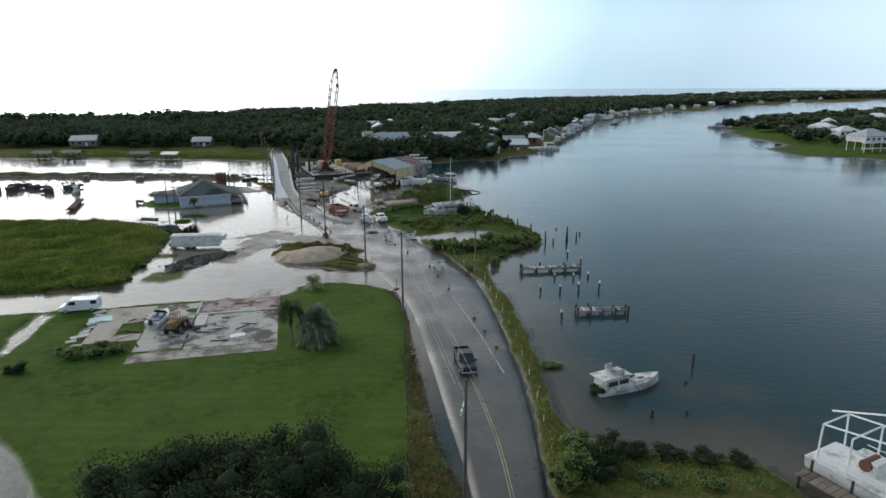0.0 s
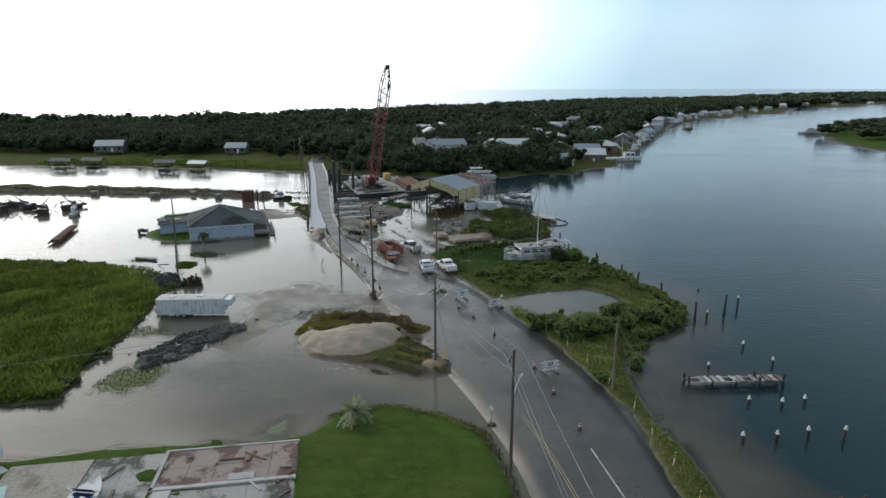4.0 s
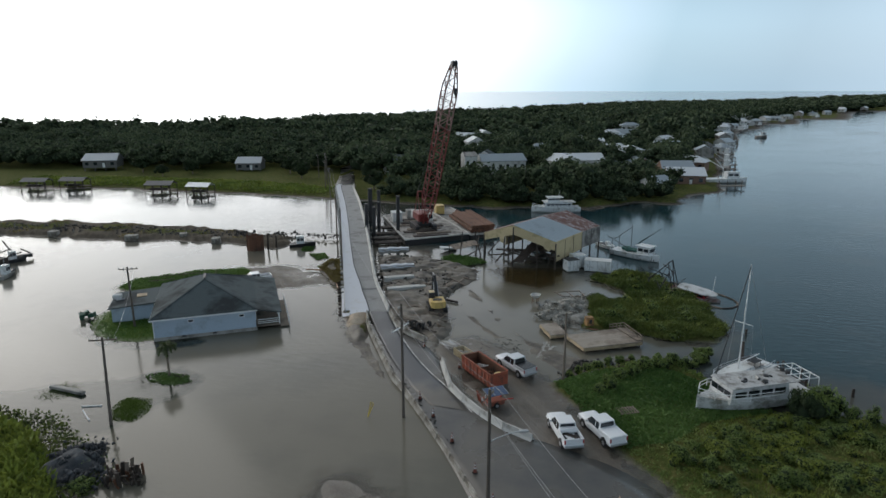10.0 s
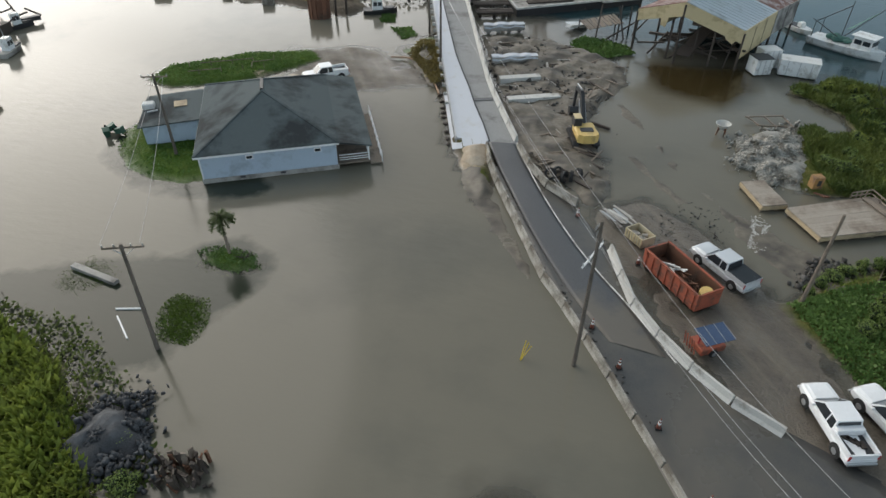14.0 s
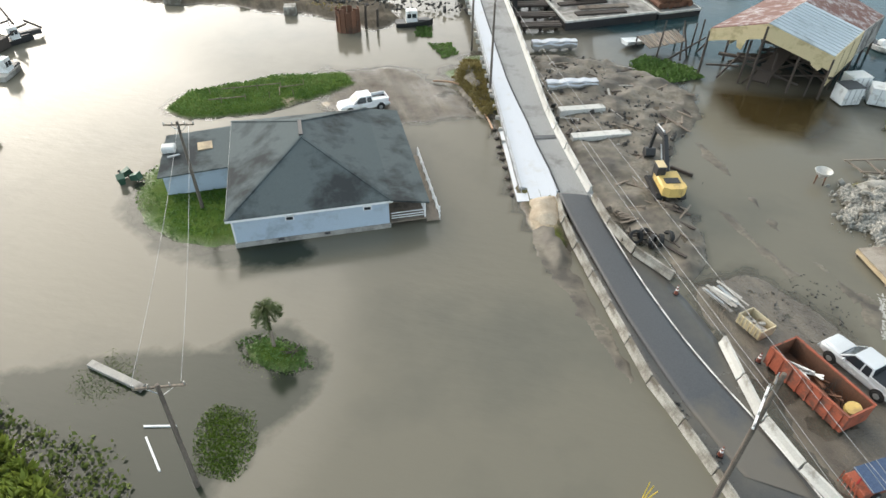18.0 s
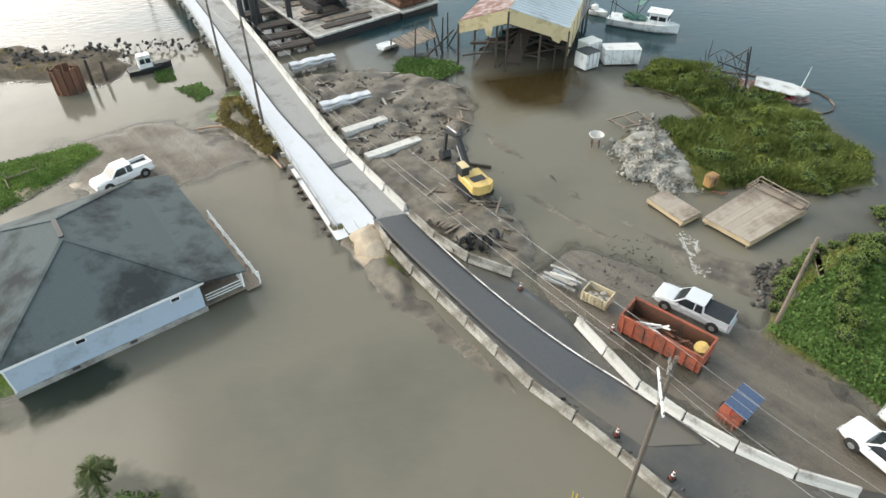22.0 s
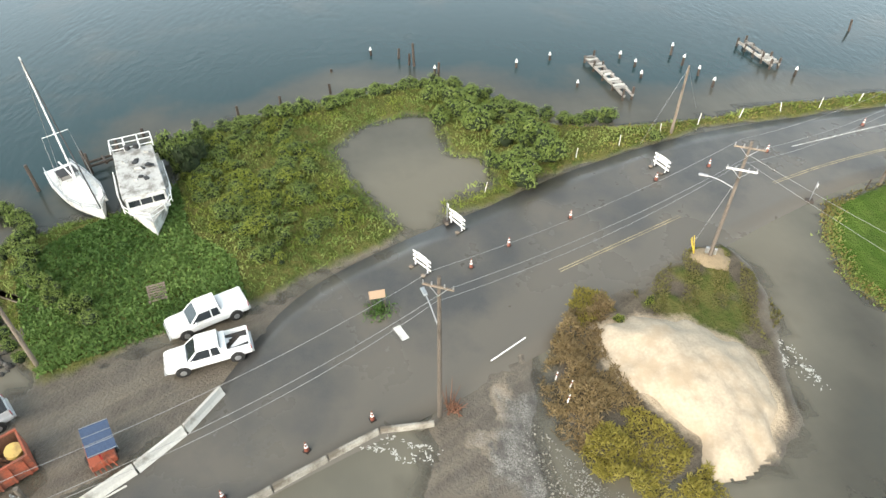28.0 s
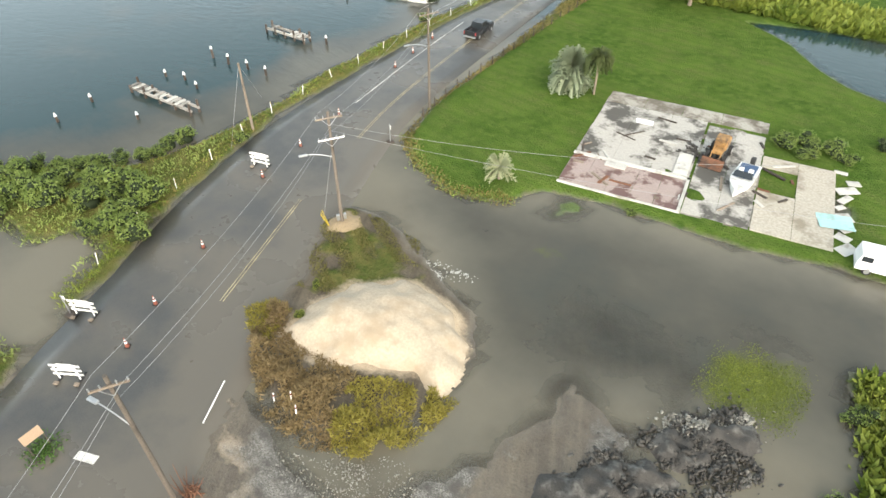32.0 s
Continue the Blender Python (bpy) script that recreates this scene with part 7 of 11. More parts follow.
pickup(-19.7, 151.6, 104, WHITE, "white crew-cab pickup parked on the muddy yard, tools in its bed", 0.05, toolbox=True)
pickup(-16.0, 152.2, 115, WHITE, "white pickup with a white bed cover parked beside the grass", 0.08, cover=WHITE)
pickup(-24.4, 166.2, 127, SILVER_WHITE, "silver-white pickup with a black bed cover beside the dumpster", 0.05, cover=BLACK_PAINT)
pickup(-70.0, 196.9, 214, WHITE, "white pickup parked behind the flooded house", 0.08, group="house pickup")
pickup(2.4, 68.5, -81, BLACK_PAINT, "black pickup driving through water on the road", 0.10, group="road traffic")
van = thing("van", "white panel van parked at the edge of the flood", "van", -54.2, 87.4, 0.25, 194)
bm = B()
prof = [(-2.7, 0.45), (-2.75, 1.0), (-2.6, 2.0), (1.1, 2.05), (1.75, 1.25), (2.6, 1.05), (2.7, 0.45)]
loft(bm, [[(px_, yy, pz) for px_, pz in prof] for yy in (-0.98, 0.98)])
bmesh.ops.recalc_face_normals(bm, faces=bm.faces)
bmesh.ops.bevel(bm, geom=bm.edges[:], offset=0.05, segments=1, affect="EDGES")
part("body", bm, WHITE, van)
part("windscreen", quad(B(), [(1.20, -0.85, 1.98), (1.20, 0.85, 1.98), (1.76, 0.85, 1.32), (1.76, -0.85, 1.32)], 0.02), GLASS, van)
for s in (-1, 1):
    part("side_window", quad(B(), [(0.3, s * 1.0, 1.35), (1.35, s * 1.0, 1.35), (1.0, s * 1.0, 1.85), (0.3, s * 1.0, 1.85)], 0.02), GLASS, van)
    part("side_window", quad(B(), [(-2.5, s * 1.0, 1.35), (-1.7, s * 1.0, 1.35), (-1.7, s * 1.0, 1.85), (-2.5, s * 1.0, 1.85)], 0.02), GLASS, van)
    for xx in (-1.75, 1.75):
        wheel(van, xx, s * 0.85, 0.38)
bm = B()
box(bm, 2.72, 0, 0.6, 0.12, 1.9, 0.2, bevel=0.03)
part("bumper", bm, STEEL_DARK, van)


# ---- machines ----
dump = thing("dumpster", "open orange-red steel dumpster holding scrap timber", "dumpster", -28.1, 164.0, 0.12, math.degrees(math.atan2(-5.0, 3.5)))
for nm, a in (("side", (0, 1.15, 0.95, 6.4, 0.1, 1.6)), ("side", (0, -1.15, 0.95, 6.4, 0.1, 1.6)), ("end", (3.15, 0, 0.95, 0.1, 2.2, 1.6)), ("end", (-3.15, 0, 0.95, 0.1, 2.2, 1.6)), ("floor", (0, 0, 0.2, 6.2, 2.2, 0.12))):
    bm = B()
    box(bm, *a)
    part(nm, bm, ORANGE if nm != "floor" else RUST, dump)
for s in (-1, 1):
    bm = B()
    beam(bm, (-3.2, s * 1.18, 1.76), (3.2, s * 1.18, 1.76), 0.16, 0.12)
    part("top_rail", bm, ORANGE, dump)
    for k in range(8):
        bm = B()
        box(bm, -2.8 + 0.8 * k, s * 1.24, 0.9, 0.12, 0.1, 1.5)
        part("rib", bm, ORANGE, dump)
for a in ((0, 1.08, 0.98, 6.2, 0.03, 1.5), (0, -1.08, 0.98, 6.2, 0.03, 1.5), (3.08, 0, 0.98, 0.03, 2.1, 1.5), (-3.08, 0, 0.98, 0.03, 2.1, 1.5)):
    bm = B()
    box(bm, *a)
    part("inner_face", bm, RUST, dump, "dark rusted inner face")
for k in range(60):
    bm = B()
    a_, b_ = rng.uniform(-0.2, 2.6), rng.uniform(-0.8, 0.8)
    rod(bm, (a_, b_, 0.35), (a_ + rng.normal(0, 0.7), max(-0.95, min(0.95, b_ + rng.normal(0, 0.5))), rng.uniform(0.6, 1.35)), 0.03, 0.015, 4)
    part("branch", bm, WOOD_DARK, dump)
for k in range(12):
    bm = B()
    beam(bm, (-2.4 + 0.25 * k, rng.uniform(-0.8, 0.8), 0.5), (-0.8 + 0.25 * k, rng.uniform(-0.8, 0.8), rng.uniform(0.9, 1.5)), 0.16, 0.08)
    part("scrap", bm, TRIM if k < 5 else RUST, dump)
bm = B()
bmesh.ops.create_cone(bm, cap_ends=True, segments=16, radius1=0.55, radius2=0.5, depth=0.25, matrix=pose(2.6, 0.2, 1.2, 15))
part("drum_lid", bm, YELLOW, dump, "round ochre lid")
BIN_BUFF = mat("dirty_buff_paint", (0.50, 0.43, 0.30), 0.7, var=0.15, dirt=(0.26, 0.21, 0.15), dirt_scale=1.2, dirt_amount=0.5)
skip = thing("tool_bin", "small buff ribbed steel bin of tools", "bin", -31.0, 169.2, 0.1, -52)
for a in ((0, 0.7, 0.65, 2.2, 0.08, 0.9), (0, -0.7, 0.65, 2.2, 0.08, 0.9), (1.06, 0, 0.65, 0.08, 1.4, 0.9), (-1.06, 0, 0.65, 0.08, 1.4, 0.9), (0, 0, 0.25, 2.1, 1.4, 0.08)):
    bm = B()
    box(bm, *a)
    part("panel", bm, BIN_BUFF, skip)
for s in (-1, 1):
    for k in range(7):
        bm = B()
        box(bm, -0.95 + 0.32 * k, s * 0.77, 0.65, 0.08, 0.07, 0.85)
        part("rib", bm, BUFF, skip)
for k in range(6):
    bm = B()
    box(bm, rng.uniform(-0.7, 0.7), rng.uniform(-0.4, 0.4), 0.75, 0.5, 0.3, 0.2, rng.uniform(0, 90), bevel=0.03)
    part("tool", bm, CONC_OLD, skip)
rack = thing("steel_rack", "untidy stack of grey boards and frames on trestles", "rack", -32.8, 171.9, 0.1, -52)
for k in range(15):
    bm = B()
    z_ = 0.52 + 0.06 * (k // 5)
    beam(bm, (-1.2 + rng.uniform(-0.4, 0.3), -0.8 + 0.36 * (k % 5) + rng.uniform(-0.1, 0.1), z_), (1.2 + rng.uniform(-0.6, 0.5), -0.8 + 0.36 * (k % 5) + rng.uniform(-0.25, 0.25), z_ + rng.uniform(0, 0.12)), rng.uniform(0.12, 0.3), 0.05)
    part("bar", bm, (CONC, STEEL, CONC_OLD)[k % 3], rack)
for xx in (-0.8, 0.8):
    for yy in (-0.7, 0.7):
        bm = B()
        beam(bm, (xx, yy, 0), (xx, yy * 0.8, 0.5), 0.08, 0.08)
        part("leg", bm, WOOD, rack)
board = thing("arrow_board", "red trailer-mounted sign board with a solar panel", "sign trailer", -26.8, 157.1, 0.1, 28)
bm = B()
box(bm, 0, 0, 0.55, 2.0, 1.5, 0.55, bevel=0.04)
part("trailer", bm, ORANGE, board)
bm = B()
box(bm, 0.1, 0, 1.75, 2.4, 1.6, 0.06, m=pose(0, 0, 0, 8))
panel = part("solar_panel", bm, SOLAR, board, "blue-grey solar panel")
for k in range(4):
    bm = B()
    box(bm, -1.08 + 0.79 * k, 0, 1.79, 0.04, 1.6, 0.03, m=pose(0, 0, 0, 8))
    part("frame_bar", bm, STEEL, panel)
for xx in (-0.8, 0.9):
    bm = B()
    beam(bm, (xx, 0, 0.8), (xx, 0, 1.75), 0.1, 0.1)
    part("mast", bm, RED_LINE, board)
for k in range(5):
    bm = B()
    beam(bm, (-1.5, -0.6 + 0.3 * k, 0.5), (-1.8, -0.5 + 0.25 * k, 1.9), 0.07, 0.07)
    part("ladder_bar", bm, ORANGE, board)
for s in (-1, 1):
    wheel(board, 0, s * 0.82, 0.33, 0.2)
bm = B()
beam(bm, (1.0, 0, 0.4), (2.4, 0, 0.35), 0.1, 0.1)
part("drawbar", bm, RED_LINE, board)

exc = thing("excavator", "yellow tracked excavator standing in mud by the water", "excavator", -36.4, 186.6, 0.15, 104)
for s in (-1, 1):
    bm = B()
    outline = [(-1.9, 0.35), (-1.6, 0.02), (1.6, 0.02), (1.9, 0.35), (1.9, 0.6), (1.6, 0.85), (-1.6, 0.85), (-1.9, 0.6)]
    loft(bm, [[(px_, s * 1.15 + w_, pz) for px_, pz in outline] for w_ in (-0.3, 0.3)])
    bmesh.ops.recalc_face_normals(bm, faces=bm.faces)
    tr = part("track", bm, STEEL_DARK, exc)
    for k in range(9):
        bm = B()
        box(bm, -1.5 + 0.37 * k, s * 1.15, 0.87, 0.22, 0.62, 0.05)
        part("track_pad", bm, STEEL_DARK, tr)
bm = B()
box(bm, -0.7, 0, 1.45, 3.0, 2.3, 0.9, bevel=0.15)
part("body", bm, YELLOW, exc)
bm = B()
loft(bm, [[(-2.1, -1.1, z), (-2.5, -0.6, z), (-2.5, 0.6, z), (-2.1, 1.1, z), (-1.4, 1.1, z), (-1.4, -1.1, z)] for z in (1.0, 1.95)])
part("counterweight", bm, YELLOW, exc)
bm = B()
box(bm, -1.1, 0.0, 1.95, 0.9, 1.4, 0.12, bevel=0.03)
part("engine_grille", bm, STEEL_DARK, exc)
bm = B()
box(bm, 0.55, 0.72, 2.0, 1.3, 0.85, 1.5, bevel=0.1)
c = part("cab", bm, STEEL_DARK, exc)
bm = B()
box(bm, 0.55, 0.72, 2.78, 1.2, 0.8, 0.06)
part("roof", bm, BUFF, c)
part("windscreen", quad(B(), [(1.22, 0.4, 1.5), (1.22, 1.05, 1.5), (1.22, 1.05, 2.6), (1.22, 0.4, 2.6)], 0.02), GLASS, c)
for nm, a, b, w_, h_ in (("boom", (0.6, -0.1, 1.6), (3.0, -0.1, 4.3), 0.38, 0.5), ("boom", (3.0, -0.1, 4.3), (5.4, -0.1, 3.9), 0.34, 0.42), ("stick", (5.4, -0.1, 3.9), (5.9, -0.1, 1.3), 0.28, 0.34)):
    bm = B()
    beam(bm, a, b, w_, h_)
    part(nm, bm, STEEL_DARK, exc)
for a, b in (((1.0, 0.2, 1.6), (2.8, 0.2, 3.6)), ((1.0, -0.4, 1.6), (2.8, -0.4, 3.6)), ((3.4, -0.1, 4.6), (5.3, -0.1, 4.4))):
    bm = B()
    rod(bm, a, b, 0.09, 0.06)
    part("ram", bm, STEEL, exc)
bm = B()
loft(bm, [[(5.5, yy, 1.5), (6.2, yy, 1.3), (6.3, yy, 0.6), (5.6, yy, 0.35), (5.2, yy, 0.9)] for yy in (-0.6, 0.4)])
part("bucket", bm, STEEL_DARK, exc)

load = thing("wheel_loader", "rusty yellow old wheel loader standing on the slab", "loader", -36.6, 79.2, 0.42, 95)
bm = B()
box(bm, -0.9, 0, 1.35, 2.0, 1.2, 0.9, bevel=0.12)
part("engine_hood", bm, RUST_YELLOW, load)
bm = B()
box(bm, 0.5, 0, 1.1, 1.2, 1.0, 0.5, bevel=0.08)
part("frame", bm, RUST_YELLOW, load)
bm = B()
box(bm, 0.3, 0, 2.5, 1.2, 1.1, 0.08)
for a in (-0.5, 0.5):
    for b in (-0.2, 0.8):
        beam(bm, (b, a, 1.4), (b, a, 2.5), 0.07, 0.07)
part("canopy", bm, RUST_YELLOW, load)
for s in (-1, 1):
    bm = B()
    beam(bm, (0.4, s * 0.45, 1.5), (2.1, s * 0.45, 0.6), 0.12, 0.22)
    part("lift_arm", bm, RUST_YELLOW, load)
    for xx in (-1.1, 0.95):
        wheel(load, xx, s * 0.85, 0.55, 0.4)
bm = B()
loft(bm, [[(2.0, yy, 0.9), (2.1, yy, 0.2), (2.8, yy, 0.05), (2.85, yy, 0.12), (2.25, yy, 0.35), (2.15, yy, 0.9)] for yy in (-1.1, 1.1)])
part("bucket", bm, RUST, load, "rusty bucket")

trl = thing("box_trailer", "long white box trailer standing in flood water", "trailer", -51.9, 126.4, 0.0, 6.5)
bm = B()
box(bm, 0, 0, 1.65, 9.6, 2.5, 2.3, bevel=0.06)
part("body", bm, HULL, trl, "white stained trailer body")
bm = B()
box(bm, 5.3, 0, 2.2, 1.4, 2.3, 1.0, bevel=0.1)
part("nose", bm, HULL, trl)
bm = B()
box(bm, 0, 0, 2.83, 9.7, 2.56, 0.07, bevel=0.02)
part("roof", bm, WHITE_WALL, trl)
for xx in (-2.8, 1.2):
    bm = B()
    box(bm, xx, 0.1, 2.92, 1.0, 0.7, 0.2, bevel=0.04)
    part("roof_vent", bm, TRIM, trl)
for k in range(16):
    bm = B()
    box(bm, -4.5 + 0.6 * k, -1.265, 1.65, 0.04, 0.03, 2.2)
    part("seam", bm, STEEL, trl)
for xx in (-1.9, -0.9):
    for s in (-1, 1):
        wheel(trl, xx, s * 1.12, 0.4, 0.24)
bm = B()
box(bm, -4.82, 0, 1.6, 0.04, 2.2, 2.0)
part("rear_door", bm, TRIM, trl)


# ---- platforms, rubble, tanks ----
def platform(corners, z, name, label, rail=False):
    cx, cy = np.mean(corners, 0)
    t = thing(name, label, "platform", cx, cy, 0)
    a, b, c_, d = [Vector((x - cx, y - cy, 0)) for x, y in corners]
    n = 12
    for k in range(n):
        p0, p1, q0, q1 = a.lerp(b, k / n), a.lerp(b, (k + 0.97) / n), d.lerp(c_, k / n), d.lerp(c_, (k + 0.97) / n)
        bm = B()
        prism(bm, [p0[:2], p1[:2], q1[:2], q0[:2]], z - 0.07, z + rng.uniform(-0.008, 0.012))
        part("plank", bm, DECKWOOD, t)
    for p, q in ((a, b), (b, c_), (c_, d), (d, a)):
        bm = B()
        beam(bm, (p.x, p.y, z - 0.3), (q.x, q.y, z - 0.3), 0.12, 0.36)
        part("rim_beam", bm, WOOD_PALE, t)
    for k in (0.03, 0.35, 0.65, 0.97):
        for j in (0.05, 0.95):
            p = a.lerp(b, j).lerp(d.lerp(c_, j), k)
            bm = B()
            box(bm, p.x, p.y, (z - 0.3) / 2 - 0.15, 0.2, 0.2, z)
            part("post", bm, WOOD, t)
    if rail:
        for p, q in ((c_, d), (d.lerp(a, 0.0), d.lerp(a, 0.25))):
            for zz in (z + 0.35, z + 0.75):
                bm = B()
                beam(bm, (p.x, p.y, zz), (q.x, q.y, zz), 0.07, 0.1)
                part("rail", bm, WOOD, t)
            for k in range(5):
                m = p.lerp(q, k / 4)
                bm = B()
                box(bm, m.x, m.y, z + 0.35, 0.09, 0.09, 0.8)
                part("rail_post", bm, WOOD, t)
        for k in range(3):
            bm = B()
            m = d.lerp(c_, 0.5) * (1.0 - 0.08 * k)
            box(bm, m.x, m.y, z + 0.06 + 0.06 * k, 4.6, 0.6, 0.06, math.degrees(math.atan2(c_.y - d.y, c_.x - d.x)) + 3 * k)
            part("loose_board", bm, WOOD, t)


DECKWOOD = mat("grey_brown_decking", (0.33, 0.285, 0.235), 0.8, var=0.2, dirt=(0.20, 0.16, 0.125), dirt_scale=0.35, dirt_amount=0.5, per_object=0.05)
platform([(-17.4, 176.2), (-15.5, 172.0), (-7.6, 174.9), (-9.2, 179.8)], 0.85, "timber_platform", "large grey-brown plank platform standing in shallow water", True)
platform([(-20.8, 180.3), (-19.5, 176.2), (-17.1, 177.0), (-18.5, 181.0)], 0.75, "timber_platform", "small plank platform with buff edge beams in shallow water")
CHUNK_V = np.array([(x, y, z) for x in (-1, 1) for y in (-1, 1) for z in (-1, 1)], float) * 0.8
CHUNK_F = np.array([(0, 1, 3, 2), (4, 6, 7, 5), (0, 4, 5, 1), (2, 3, 7, 6), (0, 2, 6, 4), (1, 5, 7, 3)])


DARK_EARTH = mat("dark_earth", (0.045, 0.047, 0.051), 0.85, var=0.45, bump=0.6, dirt=(0.095, 0.10, 0.107), dirt_scale=0.7, dirt_amount=0.5)


def rocks(name, cx, cy, rx, ry, top, count, smin, smax, material, label, seed, turn=0.0, ground_z=0.0, ragged=0.5):
    """A ragged heap of broken stones in one mesh."""
    r = np.random.default_rng(seed)
    out_v, out_f, n0 = [], [], 0
    c, s = math.cos(radians(turn)), math.sin(radians(turn))
    ph = r.uniform(0, 6.28, 4)
    for k in range(count):
        a, q = r.uniform(0, 6.28), math.sqrt(r.uniform(0, 1))
        rim = 1 + ragged * (0.5 * math.sin(2 * a + ph[0]) * 0.6 + 0.4 * math.sin(3 * a + ph[1]) + 0.3 * math.sin(7 * a + ph[2]))
        stray = 1.0 if r.random() < 0.93 else r.uniform(1.0, 1.5)
        lx, ly = rx * q * math.cos(a) * rim * stray, ry * q * math.sin(a) * rim * stray
        z = ground_z + top * max(0, 1 - q) ** 0.7 * (0.65 + 0.45 * math.sin(lx * 1.7 + ph[3]) * math.sin(ly * 2.1)) * r.uniform(0.7, 1.05)
        v = CHUNK_V * r.uniform(0.6, 1.2, (8, 1)) * (smin + (smax - smin) * r.uniform(0, 1) ** 3.0) * np.array([r.uniform(0.7, 1.7), r.uniform(0.7, 1.3), r.uniform(0.3, 0.8)])
        m = np.array(Euler((r.uniform(0, 3), r.uniform(0, 3), r.uniform(0, 6))).to_matrix())
        out_v.append(v @ m.T + (cx + lx * c - ly * s, cy + lx * s + ly * c, z))
        out_f.append(CHUNK_F + n0)
        n0 += 8
    return tagged(np_mesh(name, np.concatenate(out_v), np.concatenate(out_f), material), label, "rubble", kind="stuff")


heap("rubble_bed", [(-19.6, 185.4), (-17.6, 191.6), (-14.5, 193.2), (-12.6, 190), (-13.2, 185.5), (-15.0, 180.8), (-17.6, 182.2)], 0.38, 0.3, RUBBLE, "packed broken concrete under the rubble heap", "rubble", 0.3, 0.2, 1.5, 141, 0.1, "stuff")
rocks("rubble_heap", -16.4, 187.4, 3.2, 5.8, 1.25, 11000, 0.035, 0.27, RUBBLE, "ragged heap of pale broken concrete", 41, -14, 0.22)
for cx, cy, ol, sd in ((-48.8, 112.2, [(-52.2, 109.8), (-50.6, 112.8), (-48.4, 115.2), (-45.6, 115.0), (-46.4, 112.2), (-48.2, 110.2), (-50.6, 108.6)], 151), (-46.0, 119.0, [(-48.8, 115.6), (-47.8, 118.8), (-45.6, 122.2), (-42.4, 122.8), (-41.6, 120.8), (-44.0, 118.2), (-46.4, 115.4)], 161)):
    heap("dark_heap", ol, 0.55, 0.45, RUBBLE_DARK, "low dark heap of mud and stone in the flood", "rubble", 0.2, 0.26, 2.8, sd, -0.03, "stuff", 0.14)
rocks("dark_rubble", -48.9, 112.4, 3.9, 2.5, 0.6, 3600, 0.025, 0.19, RUBBLE_DARK, "dark heap of broken stone and mud in the flood", 42, 50, 0.05)
rocks("pale_rubble", -48.6, 111.3, 2.7, 1.6, 0.55, 3000, 0.02, 0.15, RUBBLE, "pale broken stones at the edge of the dark heap", 49, 50, 0.05)
rocks("dark_rubble", -46.2, 119.0, 4.8, 2.3, 0.55, 3200, 0.025, 0.2, RUBBLE_DARK, "dark heap of broken stone and mud by the trailer", 43, 46, 0.05)
rocks("stone_scatter", -33.4, 128.6, 4.2, 2.2, 0.06, 1500, 0.015, 0.08, RUBBLE, "loose stones on the shoulder by the sand heap", 44, 20, 0.04)
heap("mud_mound", [(-67.2, 140.0), (-67.0, 142.7), (-66.2, 144.3), (-63.2, 144.1), (-61.8, 142.3), (-62.0, 140.0), (-64.3, 139.1)], 1.7, 0.8, DARK_EARTH, "dark grey earth heap at the edge of the marsh", "earth heap", 0.2, 0.09, 2.0, 201, 0.0, "", 0.06)
rocks("heap_clods", -64.6, 141.9, 3.4, 2.9, 1.5, 1500, 0.03, 0.26, DARK_EARTH, "clods on the dark earth heap", 45, 0, 0.15)
rocks("spit_debris", -112, 233, 62, 3.6, 0.3, 1500, 0.06, 0.4, RUBBLE_DARK, "debris and stones along the earth spit", 46, -3, 0.7, 0.2)
rocks("slab_debris", -35.2, 79.6, 2.6, 1.8, 0.3, 160, 0.06, 0.28, RUBBLE_DARK, "broken rubble on the old slab", 47, 0, 0.42)
rocks("yard_debris", -15.5, 168.2, 3.4, 1.6, 0.2, 200, 0.08, 0.3, RUBBLE_DARK, "dark rubble at the waterline by the yard", 48, 30, 0.0)
rocks("works_rubble", -42.5, 203, 7.0, 14.0, 0.10, 900, 0.04, 0.28, RUBBLE_DARK, "clods and broken stone scattered over the works mud", 61, 14, 0.42, 0.2)
rocks("roadside_clods", -37.0, 160.5, 0.5, 12.0, 0.05, 260, 0.03, 0.16, RUBBLE_DARK, "small dark clods along the barrier", 62, 28, 0.0, 0.2)
rocks("lot_gravel", -27.5, 172.5, 5.0, 3.5, 0.04, 260, 0.03, 0.14, RUBBLE_DARK, "stones scattered at the muddy waterline", 63, 30, 0.0)
for k, (a_, b_) in enumerate((((-17.8, 195.6), (-13.4, 196.6)), ((-16.8, 193.6), (-13.0, 193.8)), ((-17.6, 195.8), (-16.6, 193.4)), ((-15.6, 196.2), (-14.8, 193.4)), ((-13.5, 196.7), (-12.9, 193.6)))):
    bm = B()
    beam(bm, (*a_, 0.55), (*b_, 0.65), 0.14, 0.14)
    tagged(part("loose_timber", bm, WOOD, None), "grey timber of a fallen frame behind the rubble", "timber", "fallen frame")
hop = thing("concrete_bucket", "pale steel concrete bucket standing in the water", "bucket", -21.0, 191.6, 0.0)
bm = B()
bmesh.ops.create_cone(bm, cap_ends=False, segments=20, radius1=0.3, radius2=0.85, depth=0.7, matrix=pose(0, 0, 1.05))
bmesh.ops.solidify(bm, geom=bm.faces[:], thickness=0.06)
part("hopper", bm, CONC, hop)
for k in range(4):
    bm = B()
    a = k * 1.57 + 0.4
    rod(bm, (0.6 * math.cos(a), 0.6 * math.sin(a), -0.4), (0.5 * math.cos(a), 0.5 * math.sin(a), 1.0), 0.06, 0.06)
    part("leg", bm, RUST, hop)
gen = thing("compressor", "small orange-yellow compressor at the rubble heap", "compressor", -13.8, 181.0, 0.35, 20)
bm = B()
box(bm, 0, 0, 0.85, 1.1, 0.9, 1.3, bevel=0.08)
part("body", bm, RUST_YELLOW, gen)
bm = B()
